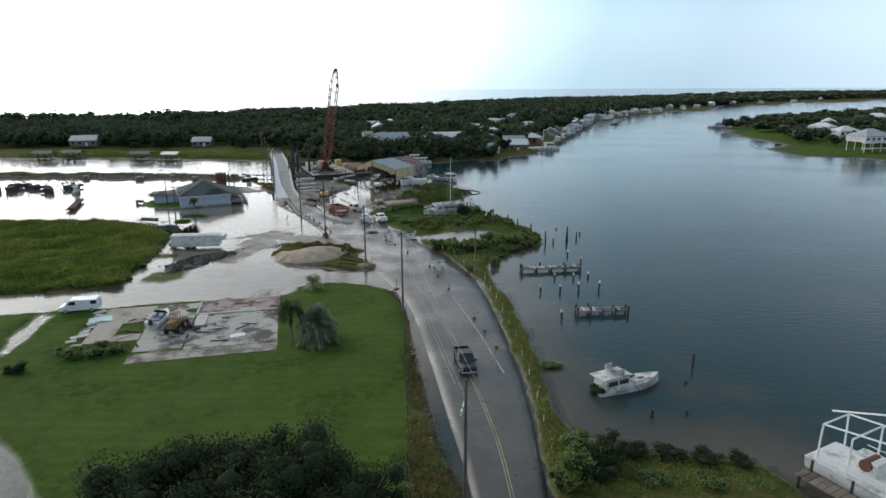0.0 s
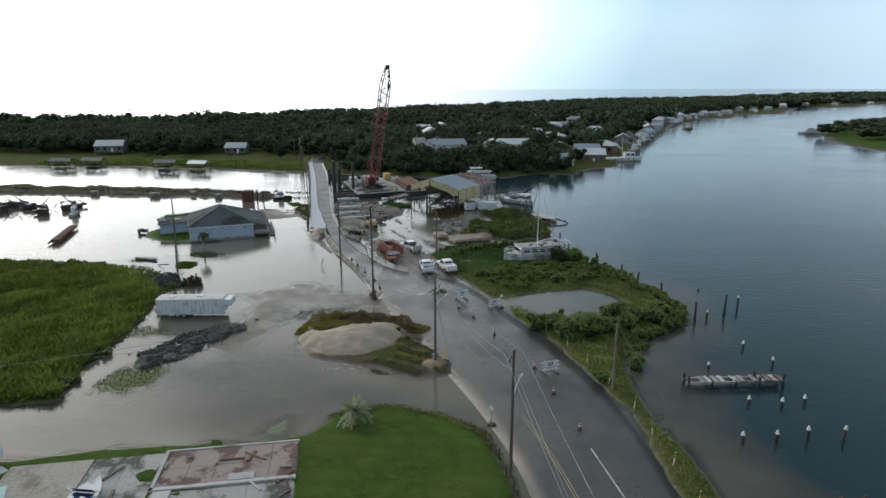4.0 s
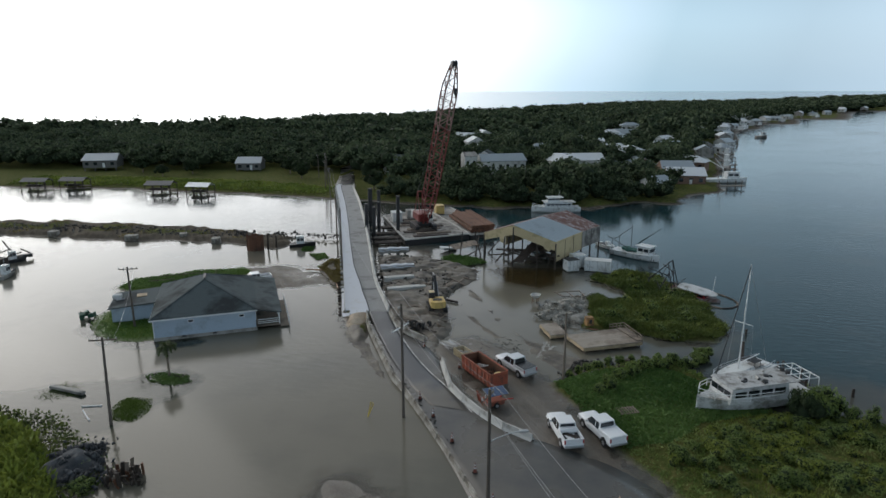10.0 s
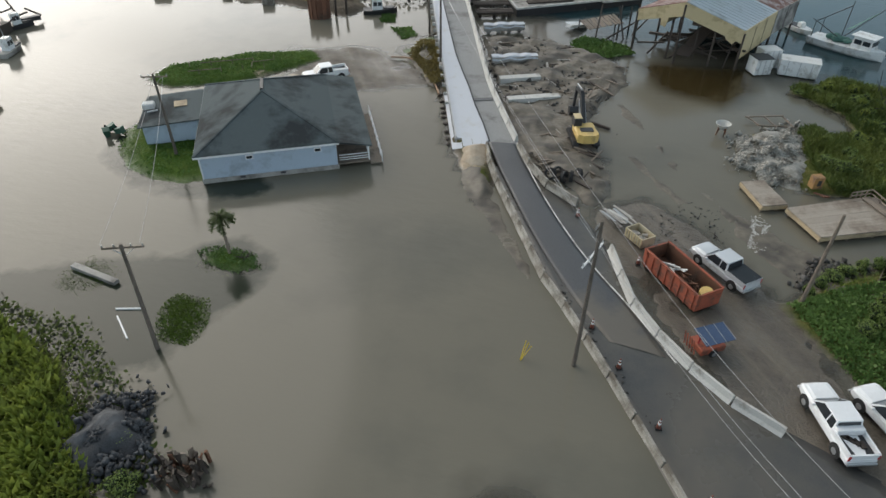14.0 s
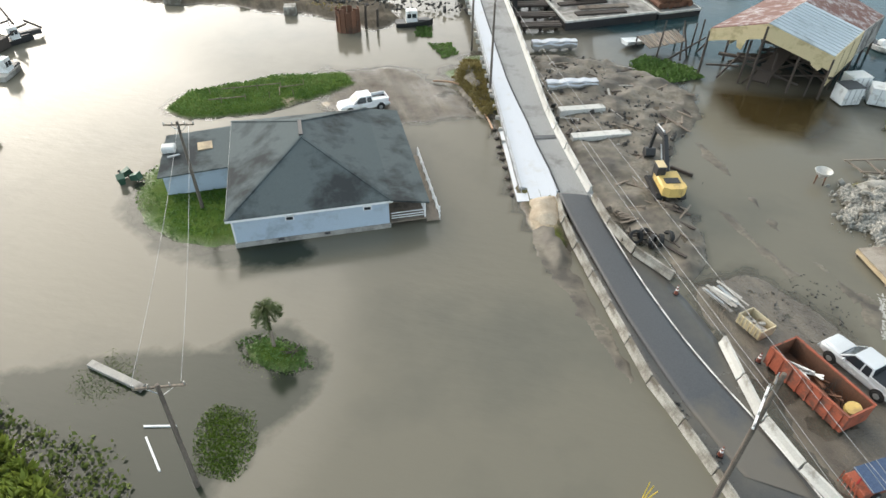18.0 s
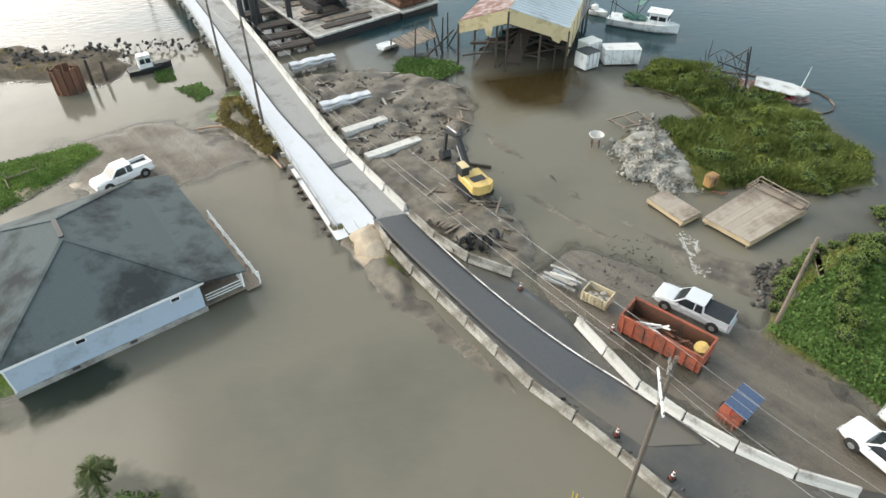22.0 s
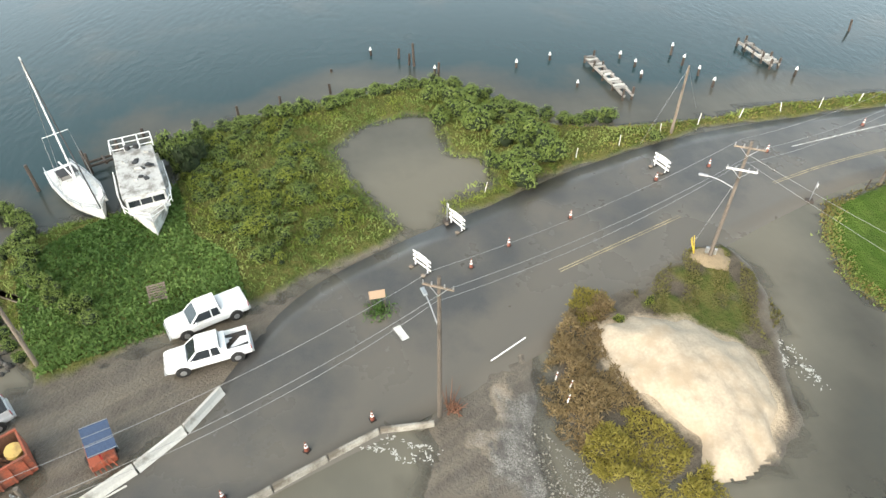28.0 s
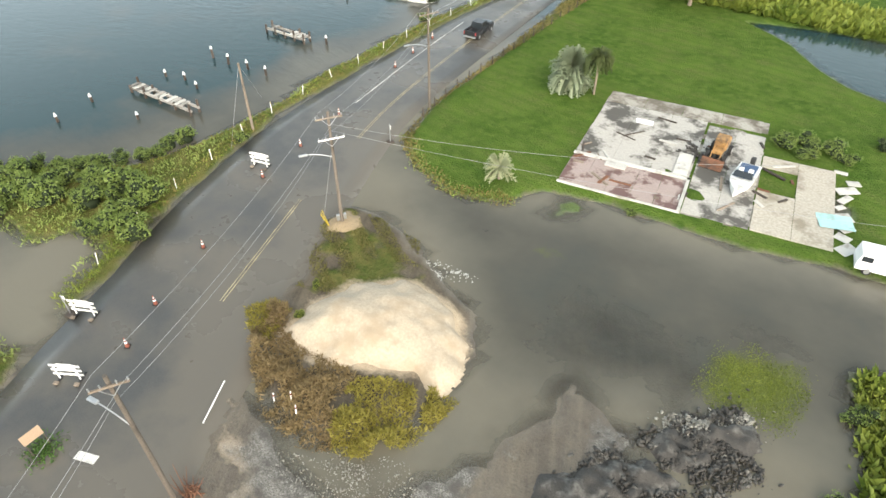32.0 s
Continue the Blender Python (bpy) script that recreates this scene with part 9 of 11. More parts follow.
def small_boat(x, y, turn, L, label, cab=True, material=None):
    t = thing("work_boat", label, "work boat", x, y, 0, turn, "work boats")
    hull_part(t, L, L * 0.38, 0.7, 0.4, material or CONC_OLD)
    if cab:
        glazed_box(t, "wheelhouse", -L * 0.08, 0, 0.65, L * 0.3, L * 0.24, 1.7, HULL, 2, 2, 0.95)
        bm = B()
        rod(bm, (-L * 0.08, 0, 2.3), (-L * 0.08, 0, 3.6), 0.05, 0.04)
        part("mast", bm, STEEL, t)
    bm = B()
    box(bm, L * 0.25, 0, 0.8, L * 0.3, L * 0.22, 0.3, bevel=0.04)
    part("deck_gear", bm, STEEL_DARK, t)
    bm = B()
    for k in range(3):
        rod(bm, (L * (0.1 - 0.2 * k), L * 0.19, 0.45), (L * (0.16 - 0.2 * k), L * 0.19, 0.45), 0.25, 0.25, 10)
    part("fender", bm, RUBBER, t)


small_boat(-70.4, 224.4, 20, 5.6, "small push boat with a white wheelhouse beside the earth spit", material=STEEL_DARK)
small_boat(-117.2, 196.6, 100, 4.6, "small work boat lying on the flooded field")
small_boat(-123.5, 206, 60, 4.0, "small dark work boat lying on the flooded field", material=STEEL_DARK)
clut = thing("wrecked_gear", "tangle of dark wrecked gear and timbers at the marsh edge", "wreckage", -133, 203, 0.2)
for k in range(46):
    a = (rng.uniform(-12, 10), rng.uniform(-7, 8), rng.uniform(0, 0.6))
    bm = B()
    if k % 3:
        beam(bm, a, (a[0] + rng.uniform(-4, 4), a[1] + rng.uniform(-3, 3), rng.uniform(0.3, 2.6)), 0.22, 0.22)
    else:
        box(bm, a[0], a[1], 0.6, rng.uniform(1, 3), rng.uniform(0.8, 2), rng.uniform(0.5, 1.8), rng.uniform(0, 90), bevel=0.05)
    part("scrap_piece", bm, WOOD_DARK if k % 2 else STEEL_DARK, clut)

# ---- posts, jetties and pilings ----
def jetty(x0, y0, x1, y1, label):
    n = math.hypot(x1 - x0, y1 - y0)
    t = thing("ruined_jetty", label, "jetty", (x0 + x1) / 2, (y0 + y1) / 2, 0, math.degrees(math.atan2(y1 - y0, x1 - x0)), "ruined jetties")
    for s in (-0.55, 0.55):
        bm = B()
        box(bm, 0, s, 0.62, n, 0.24, 0.3, bevel=0.02)
        part("stringer", bm, CONC_OLD, t)
    for k in range(int(n / 0.75)):
        if rng.random() < 0.72:
            bm = B()
            box(bm, -n / 2 + 0.4 + 0.75 * k, 0, 0.82, 0.5, 1.5, 0.09, rng.uniform(-6, 6))
            part("plank", bm, CONC if k % 2 else CONC_OLD, t)
    for k in np.linspace(-0.48, 0.48, 5):
        for s in (-0.6, 0.6):
            bm = B()
            rod(bm, (n * k, s, -1.5), (n * k, s, 0.9 + rng.uniform(0, 0.7) * (abs(k) > 0.2)), 0.17, 0.15)
            part("post", bm, WOOD_DARK, t)


jetty(13.6, 108.0, 24.8, 109.3, "broken timber jetty crusted white, in the bayou")
jetty(19.2, 86.2, 27.0, 86.8, "short broken timber jetty crusted white, in the bayou")


def piling(x, y, h, white=True, lean=0.0):
    t = thing("piling", "old timber piling with a white cap in the bayou" if white else "old dark timber piling standing in the bayou", "piling", x, y, 0, rng.uniform(0, 360), "pilings", lean=lean)
    bm = B()
    rod(bm, (0, 0, -2), (0, 0, h), 0.19, 0.15, 9)
    part("shaft", bm, WOOD_DARK, t)
    if white:
        bm = B()
        rod(bm, (0, 0, h - 0.15), (0, 0, h + 0.25), 0.2, 0.06, 9)
        part("cap", bm, HULL, t)


for x, y, h, w in ((21.6, 129.7, 2.6, 0), (26.5, 132.2, 3.0, 0), (23.3, 129.9, 1.2, 1), (30.6, 137.6, 0.9, 1), (15.6, 96.4, 1.1, 1), (18.8, 96.8, 1.1, 1), (22.0, 97.5, 1.3, 1), (25.3, 97.6, 1.4, 1), (16.9, 84.8, 1.1, 1), (25.2, 104.8, 0.8, 1),
                   (22.4, 103.8, 0.9, 1), (19.2, 104.2, 0.8, 1), (29.6, 68.7, 1.6, 0), (20.9, 56.8, 0.8, 0), (24.6, 57.3, 0.5, 0), (27.1, 64.2, 0.4, 0), (24.3, 119.1, 0.9, 1), (25.9, 114.2, 0.9, 1), (17.9, 112.9, 0.7, 1),
                   (29.1, 134.0, 1.4, 0), (26.9, 132.8, 1.6, 0), (26.2, 142.9, 0.4, 0), (3.8, 171.0, 3.0, 0), (5.3, 175.7, 0.6, 0), (7.8, 181.0, 0.8, 0), (15.9, 153.4, 1.4, 0), (17.8, 148.8, 1.3, 0), (20.3, 143, 1.3, 0), (13.0, 163.2, 1.0, 0)):
    piling(x, y, h, bool(w), rng.uniform(-5, 5))
slip = thing("slip_frame", "dark timber slip frame standing between two boats", "mooring frame", 7.4, 165.6, 0, -60)
for a, b in (((-1.6, -0.6, -1), (-1.5, -0.6, 2.4)), ((1.4, -0.6, -1), (1.5, -0.6, 2.8)), ((-1.6, 0.6, -1), (-1.7, 0.6, 2.2)), ((1.4, 0.6, -1), (1.4, 0.6, 1.4)), ((-1.8, -0.6, 0.9), (1.8, -0.6, 0.9)), ((-1.8, 0.6, 0.7), (1.8, 0.6, 0.7)), ((0, -0.8, 0.8), (0, 0.8, 0.8))):
    bm = B()
    rod(bm, a, b, 0.15, 0.13)
    part("timber", bm, WOOD_DARK, slip)
for x, y, L, t, mt, lab in ((-12.4, 166.2, 8.2, 62, WOOD, "long weathered timber beam at the water's edge"), (-11.6, 167.8, 7.0, 60, WOOD, "long weathered timber beam at the water's edge"), (2.9, 179.4, 1.6, 70, CONC_OLD, "short pale timber lying at the point"), (-1.8, 178.6, 1.4, 30, TRIM, "white plank lying in the reeds"),
                         (-75.2, 155.5, 5.0, -14, CONC_OLD, "long grey bench-like timber awash in the flood"), (-34.4, 190.5, 2.4, 150, WOOD_DARK, "dark board floating near the excavator"), (-4.2, 207.3, 1.6, 80, TRIM, "short white post in the reeds")):
    bm = B()
    box(bm, 0, 0, 0.18, L, 0.55 if L > 4.5 else 0.25, 0.34, bevel=0.03)
    tagged(part("timber_beam", bm, mt, None), lab, "timber").matrix_basis = pose(x, y, 0.06, 0, 0, t)
pal = thing("pallet", "grey timber pallet standing among the hyacinths", "pallet", -12.7, 156.6, 0.4, -72)
for k in range(7):
    bm = B()
    box(bm, 0, -0.9 + 0.3 * k, 0.14, 1.4, 0.16, 0.05)
    part("slat", bm, WOOD, pal)
for s in (-0.6, 0.6):
    bm = B()
    box(bm, s, 0, 0.04, 0.12, 2.1, 0.14)
    part("runner", bm, WOOD, pal)
for gx, gy, gl, n in ((-104.6, 173.6, 16, 9), (-86.8, 149.6, 12, 7)):
    for k in range(n):
        bm = B()
        rod(bm, (-gl / 2 + rng.uniform(-0.6, 0.6), 0.42 * (k % 5) - 0.9, 0.35 + 0.36 * (k // 5)), (gl / 2 + rng.uniform(-0.6, 0.6), 0.42 * (k % 5) - 0.9, 0.35 + 0.36 * (k // 5)), 0.21, 0.16, 9)
        ob = part("timber_pole", bm, RUST if gx < -100 else WOOD_DARK, None)
        ob.matrix_basis = pose(gx, gy, 0.12, 0, 0, 111 if gx < -100 else 12)
        tagged(ob, "long brown timber pole in a stack at the marsh edge", "timber pole", "pole stacks")
stack = thing("broken_timbers", "heap of broken brown timbers standing splintered in the flood", "timber", -58.6, 140.2, 0.0, 15)
for k in range(44):
    a_, b_ = rng.uniform(-1.5, 1.5), rng.uniform(-1.0, 1.0)
    bm = B()
    beam(bm, (a_, b_, -0.3), (a_ + rng.normal(0, 0.25), b_ + rng.normal(0, 0.3), rng.uniform(0.5, 1.9) * (1.1 - 0.3 * abs(a_))), rng.uniform(0.1, 0.34), rng.uniform(0.06, 0.16))
    part("timber", bm, (WOOD_DARK, RUST, WOOD, WOOD_DARK)[k % 4], stack)
for k in range(10):
    bm = B()
    beam(bm, (rng.uniform(-1.6, 1.6), rng.uniform(-1.2, 1.2), 0.3), (rng.uniform(-1.6, 1.6), rng.uniform(-1.2, 1.2), 0.9), 0.2, 0.1)
    part("timber", bm, WOOD_DARK, stack)

# ---- signs, cones and markers ----
def striped(bm_parent, x, z, w, h, n, y=0.0, m1=None, m2=None):
    for k in range(n):
        bm = B()
        box(bm, x - w / 2 + w * (k + 0.5) / n, y, z, w / n, 0.035, h)
        part("stripe", bm, (m1 or TRIM) if k % 2 else (m2 or CONE), bm_parent)


def barricade(x, y, turn):
    t = thing("road_barricade", "white striped road-closure barricade standing in shallow water", "barricade", x, y, 0.06, turn, "road barricades")
    for s in (-0.75, 0.75):
        bm = B()
        box(bm, s, 0, 0.85, 0.08, 0.08, 1.6)
        part("upright", bm, TRIM, t)
        bm = B()
        box(bm, s, 0, 0.08, 0.12, 1.3, 0.1)
        foot_ = part("foot", bm, STEEL_DARK, t)
        bm = B()
        box(bm, s, 0.5, 0.2, 0.35, 0.3, 0.16, bevel=0.04)
        part("sandbag", bm, WOOD, foot_)
    for z in (0.55, 1.0, 1.45):
        striped(t, 0, z, 2.2, 0.22, 8, -0.06, TRIM, WHITE_WALL if z < 1.4 else TRIM)
    bm = B()
    box(bm, 0, -0.1, 1.25, 1.1, 0.04, 0.7)
    sg = part("sign_panel", bm, TRIM, t, "white closure sign panel")
    for z, w in ((1.42, 0.8), (1.25, 0.6), (1.08, 0.8)):
        bm = B()
        box(bm, 0, -0.13, z, w, 0.01, 0.09)
        part("letter_bar", bm, STEEL_DARK, sg)


barricade(-12.5, 135.6, 35)
barricade(-7.4, 131.9, 30)
barricade(-1.1, 110.2, 20)


def cone(x, y, label="orange and white traffic cone on a black base"):
    t = thing("traffic_cone", label, "traffic cone", x, y, 0.09, rng.uniform(0, 90), "traffic cones")
    bm = B()
    box(bm, 0, 0, 0.04, 0.42, 0.42, 0.08, bevel=0.02)
    part("base", bm, RUBBER, t)
    for z0, z1, r0, r1, mt in ((0.08, 0.42, 0.17, 0.12, CONE), (0.42, 0.58, 0.12, 0.095, TRIM), (0.58, 0.72, 0.095, 0.075, CONE), (0.72, 0.82, 0.075, 0.06, TRIM), (0.82, 0.98, 0.06, 0.035, CONE)):
        bm = B()
        rod(bm, (0, 0, z0), (0, 0, z1), r0, r1, 12)
        part("band", bm, mt, t)


for x, y in ((-10.5, 127.8), (-7.5, 121.4), (-2.8, 111.3), (-1.2, 105.0), (0.6, 97.7), (4.2, 84.3), (6.6, 74), (-28.1, 144.6), (-30.6, 149.4), (-33.0, 154.0), (-34.9, 157.6), (-26.4, 140.4), (-31.2, 166.0), (-12.8, 131.5), (-36.4, 172.0), (5.4, 79.5)):
    cone(x, y)


def signpost(x, y, turn, paint, label, size=0.8):
    t = thing("road_sign", label, "road sign", x, y, 0.0, turn, "road signs")
    bm = B()
    box(bm, 0, 0, 1.1, 0.07, 0.07, 2.2)
    part("post", bm, STEEL, t)
    bm = B()
    box(bm, 0, -0.06, 1.9, size, 0.03, size, bevel=0.01)
    part("panel", bm, paint, t)
    bm = B()
    box(bm, 0, 0, 0.1, 0.7, 0.7, 0.2, bevel=0.05)
    part("foot", bm, WOOD_DARK, t)


board = thing("notice_board", "faded tan board on two thin posts in a grass tuft", "sign", -16.6, 139.4, 0.0, -84, "road signs", tilt=-12)
for dx in (-0.55, 0.55):
    bm = B()
    box(bm, dx, 0, 0.9, 0.07, 0.07, 1.9)
    part("post", bm, WOOD_DARK, board)
bm = B()
box(bm, 0, -0.06, 1.55, 1.25, 0.03, 0.75, bevel=0.01)
part("panel", bm, mat("faded_tan_paint", (0.37, 0.26, 0.18), 0.7, var=0.12), board)
signpost(-6.4, 132.6, 20, TRIM, "white leaning sign post at the shoulder", 0.4)
signpost(-8.0, 98.2, -20, TRIM, "small white sign at the corner of the lawn", 0.45)
MARK_Y = mat("marker_yellow", (0.55, 0.40, 0.04), 0.5, var=0.1)
for k, y in enumerate(np.arange(40, 131, 5.2)):
    x = float(np.interp(y, [20, 62, 79, 102, 118, 130], [9.2, 9.9, 9.2, 7.0, 1.9, -3.4]))
    t = thing("road_marker", "black and yellow striped marker post on the road shoulder", "marker post", x, y, 0.3, 8 + rng.uniform(-8, 8), "shoulder markers", tilt=rng.uniform(-9, 9), lean=rng.uniform(-9, 9))
    bm = B()
    box(bm, 0, 0, 0.55, 0.07, 0.05, 1.4)
    part("post", bm, TRIM, t)
    for j in range(5):
        bm = B()
        box(bm, 0, -0.04, 0.72 + 0.11 * j, 0.12, 0.02, 0.11)
        part("stripe", bm, STEEL_DARK if j % 2 else MARK_Y, t)


# ---- old building slab ----
e1, e2, s0 = Vector((-0.973, -0.23)), Vector((0.23, -0.973)), Vector((-26.0, 93.4))
slab = thing("building_slab", "bare stained concrete floor slab of a lost building", "concrete slab", s0.x, s0.y, 0.0)


def slab_panel(u0, u1, v0, v1, z, material, name="panel", label=""):
    c_ = [e1 * u0 + e2 * v0, e1 * u1 + e2 * v0, e1 * u1 + e2 * v1, e1 * u0 + e2 * v1]
    bm = B()
    prism(bm, [(p_.x, p_.y) for p_ in c_], 0.0, z)
    bmesh.ops.recalc_face_normals(bm, faces=bm.faces)
    part(name, bm, material, slab, label)


slab_panel(0.0, 17.9, 0.0, 21.2, 0.40, CONC_DIRTY, "sub_floor", "dirt-filled joints under the slab")
for i in range(5):
    for j in range(2):
        slab_panel(0.1 + 2.3 * i, 2.36 + 2.3 * i, 0.1 + 2.7 * j, 2.76 + 2.7 * j, 0.48 + 0.006 * ((i + j) % 3), SLAB_RED, "panel", "worn reddish tiled floor")
for i in range(3):
    for j in range(4):
        slab_panel(0.1 + 3.85 * i, 3.92 + 3.85 * i, 6.2 + 3.05 * j, 9.22 + 3.05 * j, 0.47 + 0.005 * ((i * 2 + j) % 3), CONC_SLAB)
for i in range(2):
    for j in range(4):
        slab_panel(11.9 + 2.95 * i, 14.82 + 2.95 * i, 0.2 + 4.4 * j, 4.58 + 4.4 * j, 0.44 + 0.006 * ((i + j) % 2), CONC_SLAB)
for i in range(2):
    for j in range(6):
        if not (i == 0 and j in (3, 4)):
            slab_panel(17.9 + 3.4 * i, 21.26 + 3.4 * i, 0.2 + 2.25 * j, 2.42 + 2.25 * j, 0.50, APRON, "panel", "pale tan concrete apron")
for i in range(4):
    slab_panel(0.1 + 4.3 * i, 4.36 + 4.3 * i, 18.5, 21.2, 0.46, CONC_DIRTY)
for a in ((0.0, 11.8, 5.55, 5.95, 0.62), (11.5, 11.8, 0, 6, 0.62), (10.0, 11.4, 6.1, 10.4, 0.60), (3.5, 5.6, 4.6, 5.5, 0.66), (0, 11.8, -0.15, 0.05, 0.56)):
    slab_panel(*a, CONC, "low_wall", "low whitewashed wall stub")
for k in range(9):
    bm = B()
    u, v = 25.4 + rng.uniform(-0.3, 0.9), 1 + 1.6 * k
    p_ = s0 + e1 * u + e2 * v
    box(bm, 0, 0, 0.03, rng.uniform(0.8, 2.2), rng.uniform(0.5, 1.3), 0.08, rng.uniform(0, 90), bevel=0.02)
    tagged(part("slab_fragment", bm, CONC, None), "pale broken slab fragment on the grass", "slab fragment", "slab fragments").matrix_basis = pose(p_.x, p_.y, 0.42)


r_d = np.random.default_rng(404)
for k in range(34):
    u, v = r_d.uniform(0.4, 23.5), r_d.uniform(0.6, 17.0)
    p_ = s0 + e1 * u + e2 * v
    bm = B()
    box(bm, 0, 0, 0.05, r_d.uniform(0.5, 2.6), r_d.uniform(0.08, 0.4), r_d.uniform(0.05, 0.14), bevel=0.01)
    ob = part("slab_litter", bm, (WOOD_DARK, CONC, WOOD, RUST, WOOD_DARK)[k % 5], None)
    ob.matrix_basis = pose(p_.x, p_.y, 0.50, r_d.uniform(-3, 3), 0, r_d.uniform(0, 180))
    tagged(ob, "weathered scrap lying on the old slab", "scrap", "litter on the slab")
bm = B()
box(bm, 0, 0, 0.04, 1.9, 1.1, 0.06, bevel=0.02)
tagged(part("white_sheet", bm, TRIM, None), "crumpled white sheet on the old slab", "sheet").matrix_basis = pose(-27.6, 77.4, 0.49, 2, -3, 20)
tx_, tf_ = grid(np.linspace(-1.5, 1.5, 16), np.linspace(-1.1, 1.1, 12))
tarp = np_mesh("tarp", np.column_stack([tx_, 0.10 + 0.06 * wave(tx_, 2.0, 88)]), tf_, mat("pale_turquoise_sheet", (0.34, 0.58, 0.58), 0.45, var=0.12, dirt=(0.25, 0.38, 0.37)), smooth=True)
tagged(tarp, "crumpled pale turquoise sheet lying beside the slab", "tarp").matrix_basis = pose(-49.0, 83.2, 0.48, 0, 0, 25)
bm = B()
rod(bm, (-22.8, 131.8, 0.25), (-21.4, 129.0, 0.7), 0.05, 0.05, 8)
tagged(part("gate_bar", bm, TRIM, None), "fallen white gate bar propped on the brush", "gate bar")
for x_, y_ in ((-26.0, 127.0), (-27.1, 127.5), (-25.2, 127.8)):
    t = thing("delineator", "small white delineator post with an orange band in dead brush", "marker post", x_, y_, 0.5, 0, "delineators", tilt=6)
    bm = B()
    rod(bm, (0, 0, 0), (0, 0, 0.8), 0.05, 0.045, 8)
    part("post", bm, TRIM, t)
    bm = B()
    rod(bm, (0, 0, 0.5), (0, 0, 0.66), 0.066, 0.066, 8)
    part("band", bm, CONE, t)


# ---- far buildings ----
def far_house(x, y, w, d, h, turn, wall, roof_m, label, hip=False, stilts=0.0, name="house", group="houses on the far banks"):
    t = thing(name, label, "house", x, y, 0.6, turn, group)
    z0 = stilts
    bm = B()
    box(bm, 0, 0, z0 + h / 2, w, d, h)
    wl = part("wall", bm, wall, t)
    rz = z0 + h + min(w, d) * 0.28
    o_ = 0.4
    k = w / 2 - (d / 2 if hip else 0)
    for nm, pl_ in (("roof", [(-w / 2 - o_, -d / 2 - o_, z0 + h), (w / 2 + o_, -d / 2 - o_, z0 + h), (k, 0, rz), (-k, 0, rz)]), ("roof", [(w / 2 + o_, d / 2 + o_, z0 + h), (-w / 2 - o_, d / 2 + o_, z0 + h), (-k, 0, rz), (k, 0, rz)])):
        part(nm, quad(B(), pl_, 0.15), roof_m, t)
    for s in (-1, 1):
        if hip:
            part("roof", quad(B(), [(s * (w / 2 + o_), -d / 2 - o_, z0 + h), (s * (w / 2 + o_), d / 2 + o_, z0 + h), (s * k, 0, rz)], 0.15), roof_m, t)
        else:
            part("gable", quad(B(), [(s * w / 2, -d / 2, z0 + h), (s * w / 2, d / 2, z0 + h), (s * w / 2, 0, rz - 0.1)], 0.1), wall, t)
    nwin = max(2, int(w / 3))
    for i in range(nwin):
        for s in (-1, 1):
            bm = B()
            box(bm, -w / 2 + w * (i + 0.5) / nwin, s * (d / 2 + 0.02), z0 + h * 0.55, w / nwin * 0.4, 0.06, h * 0.4)
            part("window", bm, GLASS, t)
    bm = B()
    box(bm, w * 0.12, -d / 2 - 0.03, z0 + 1.0, 0.95, 0.07, 2.0)
    part("door", bm, TRIM, t)
    if stilts:
        for xx in np.linspace(-0.46, 0.46, 4):
            for s in (-0.45, 0.45):
                bm = B()
                box(bm, w * xx, d * s, z0 / 2 - 0.5, 0.3, 0.3, z0 + 1.0)
                part("stilt", bm, wall, t)
    return t


def boat_house(x, y, w, d, turn, label, roof_m):
    t = thing("boat_house", label, "boat house", x, y, 0, turn, "boat houses on the canal")
    for s in (-1, 1):
        part("roof", quad(B(), [(-w / 2, s * d / 2, 3.0), (w / 2, s * d / 2, 3.0), (w / 2, 0, 4.1), (-w / 2, 0, 4.1)], 0.12), roof_m, t)
    for xx in np.linspace(-0.46, 0.46, 4):
        for s in (-0.45, 0.45):
            bm = B()
            rod(bm, (w * xx, d * s, -1.5), (w * xx, d * s, 3.0), 0.14, 0.14)
            part("post", bm, WOOD_DARK, t)
    bm = B()
    box(bm, 0, d * 0.3, 0.9, w, d * 0.35, 0.15)
    part("deck", bm, WOOD, t)
    bm = B()
    box(bm, -w * 0.1, 0, 1.3, w * 0.6, d * 0.3, 0.7, bevel=0.1)
    part("lift_cradle", bm, WOOD_DARK, t)


DULL_ROOF = mat("dull_grey_roof", (0.15, 0.145, 0.14), 0.7, var=0.15)
for a in ((-188, 294, 9, 5, 4, "weathered grey open boat house on the canal bank", DULL_ROOF), (-176, 297, 9, 5, 2, "weathered grey open boat house on the canal bank", DULL_ROOF), (-141, 291, 9, 6, 6, "weathered grey open boat house at the canal", DULL_ROOF), (-126, 288.5, 8, 5, -4, "pale-roofed open boat house at the canal", METAL_ROOF)):
    boat_house(*a)
GREY_ROOF = mat("grey_metal_roof", (0.34, 0.38, 0.41), 0.5, metal=0.2, var=0.08)
WHITE_ROOF = mat("white_metal_roof", (0.66, 0.68, 0.69), 0.5, var=0.06)
BROWN_WALL = mat("brown_wall", (0.20, 0.12, 0.085), 0.8, var=0.15)
far_house(-194, 340, 13, 9, 3.0, 15, DULL_ROOF, GREY_ROOF, "grey house on stilts at the edge of the woods", False, 1.8)
far_house(-132, 344, 10, 8, 2.8, 8, DULL_ROOF, GREY_ROOF, "small dark house with a grey metal roof at the woods", False, 1.0)
far_house(-41.5, 342, 5, 6, 7.6, 20, WHITE_WALL, CONC_OLD, "white tower of a building among trees")
far_house(-29, 347, 18, 9, 5.4, 18, WHITE_WALL, GREY_ROOF, "white two-storey building among trees")
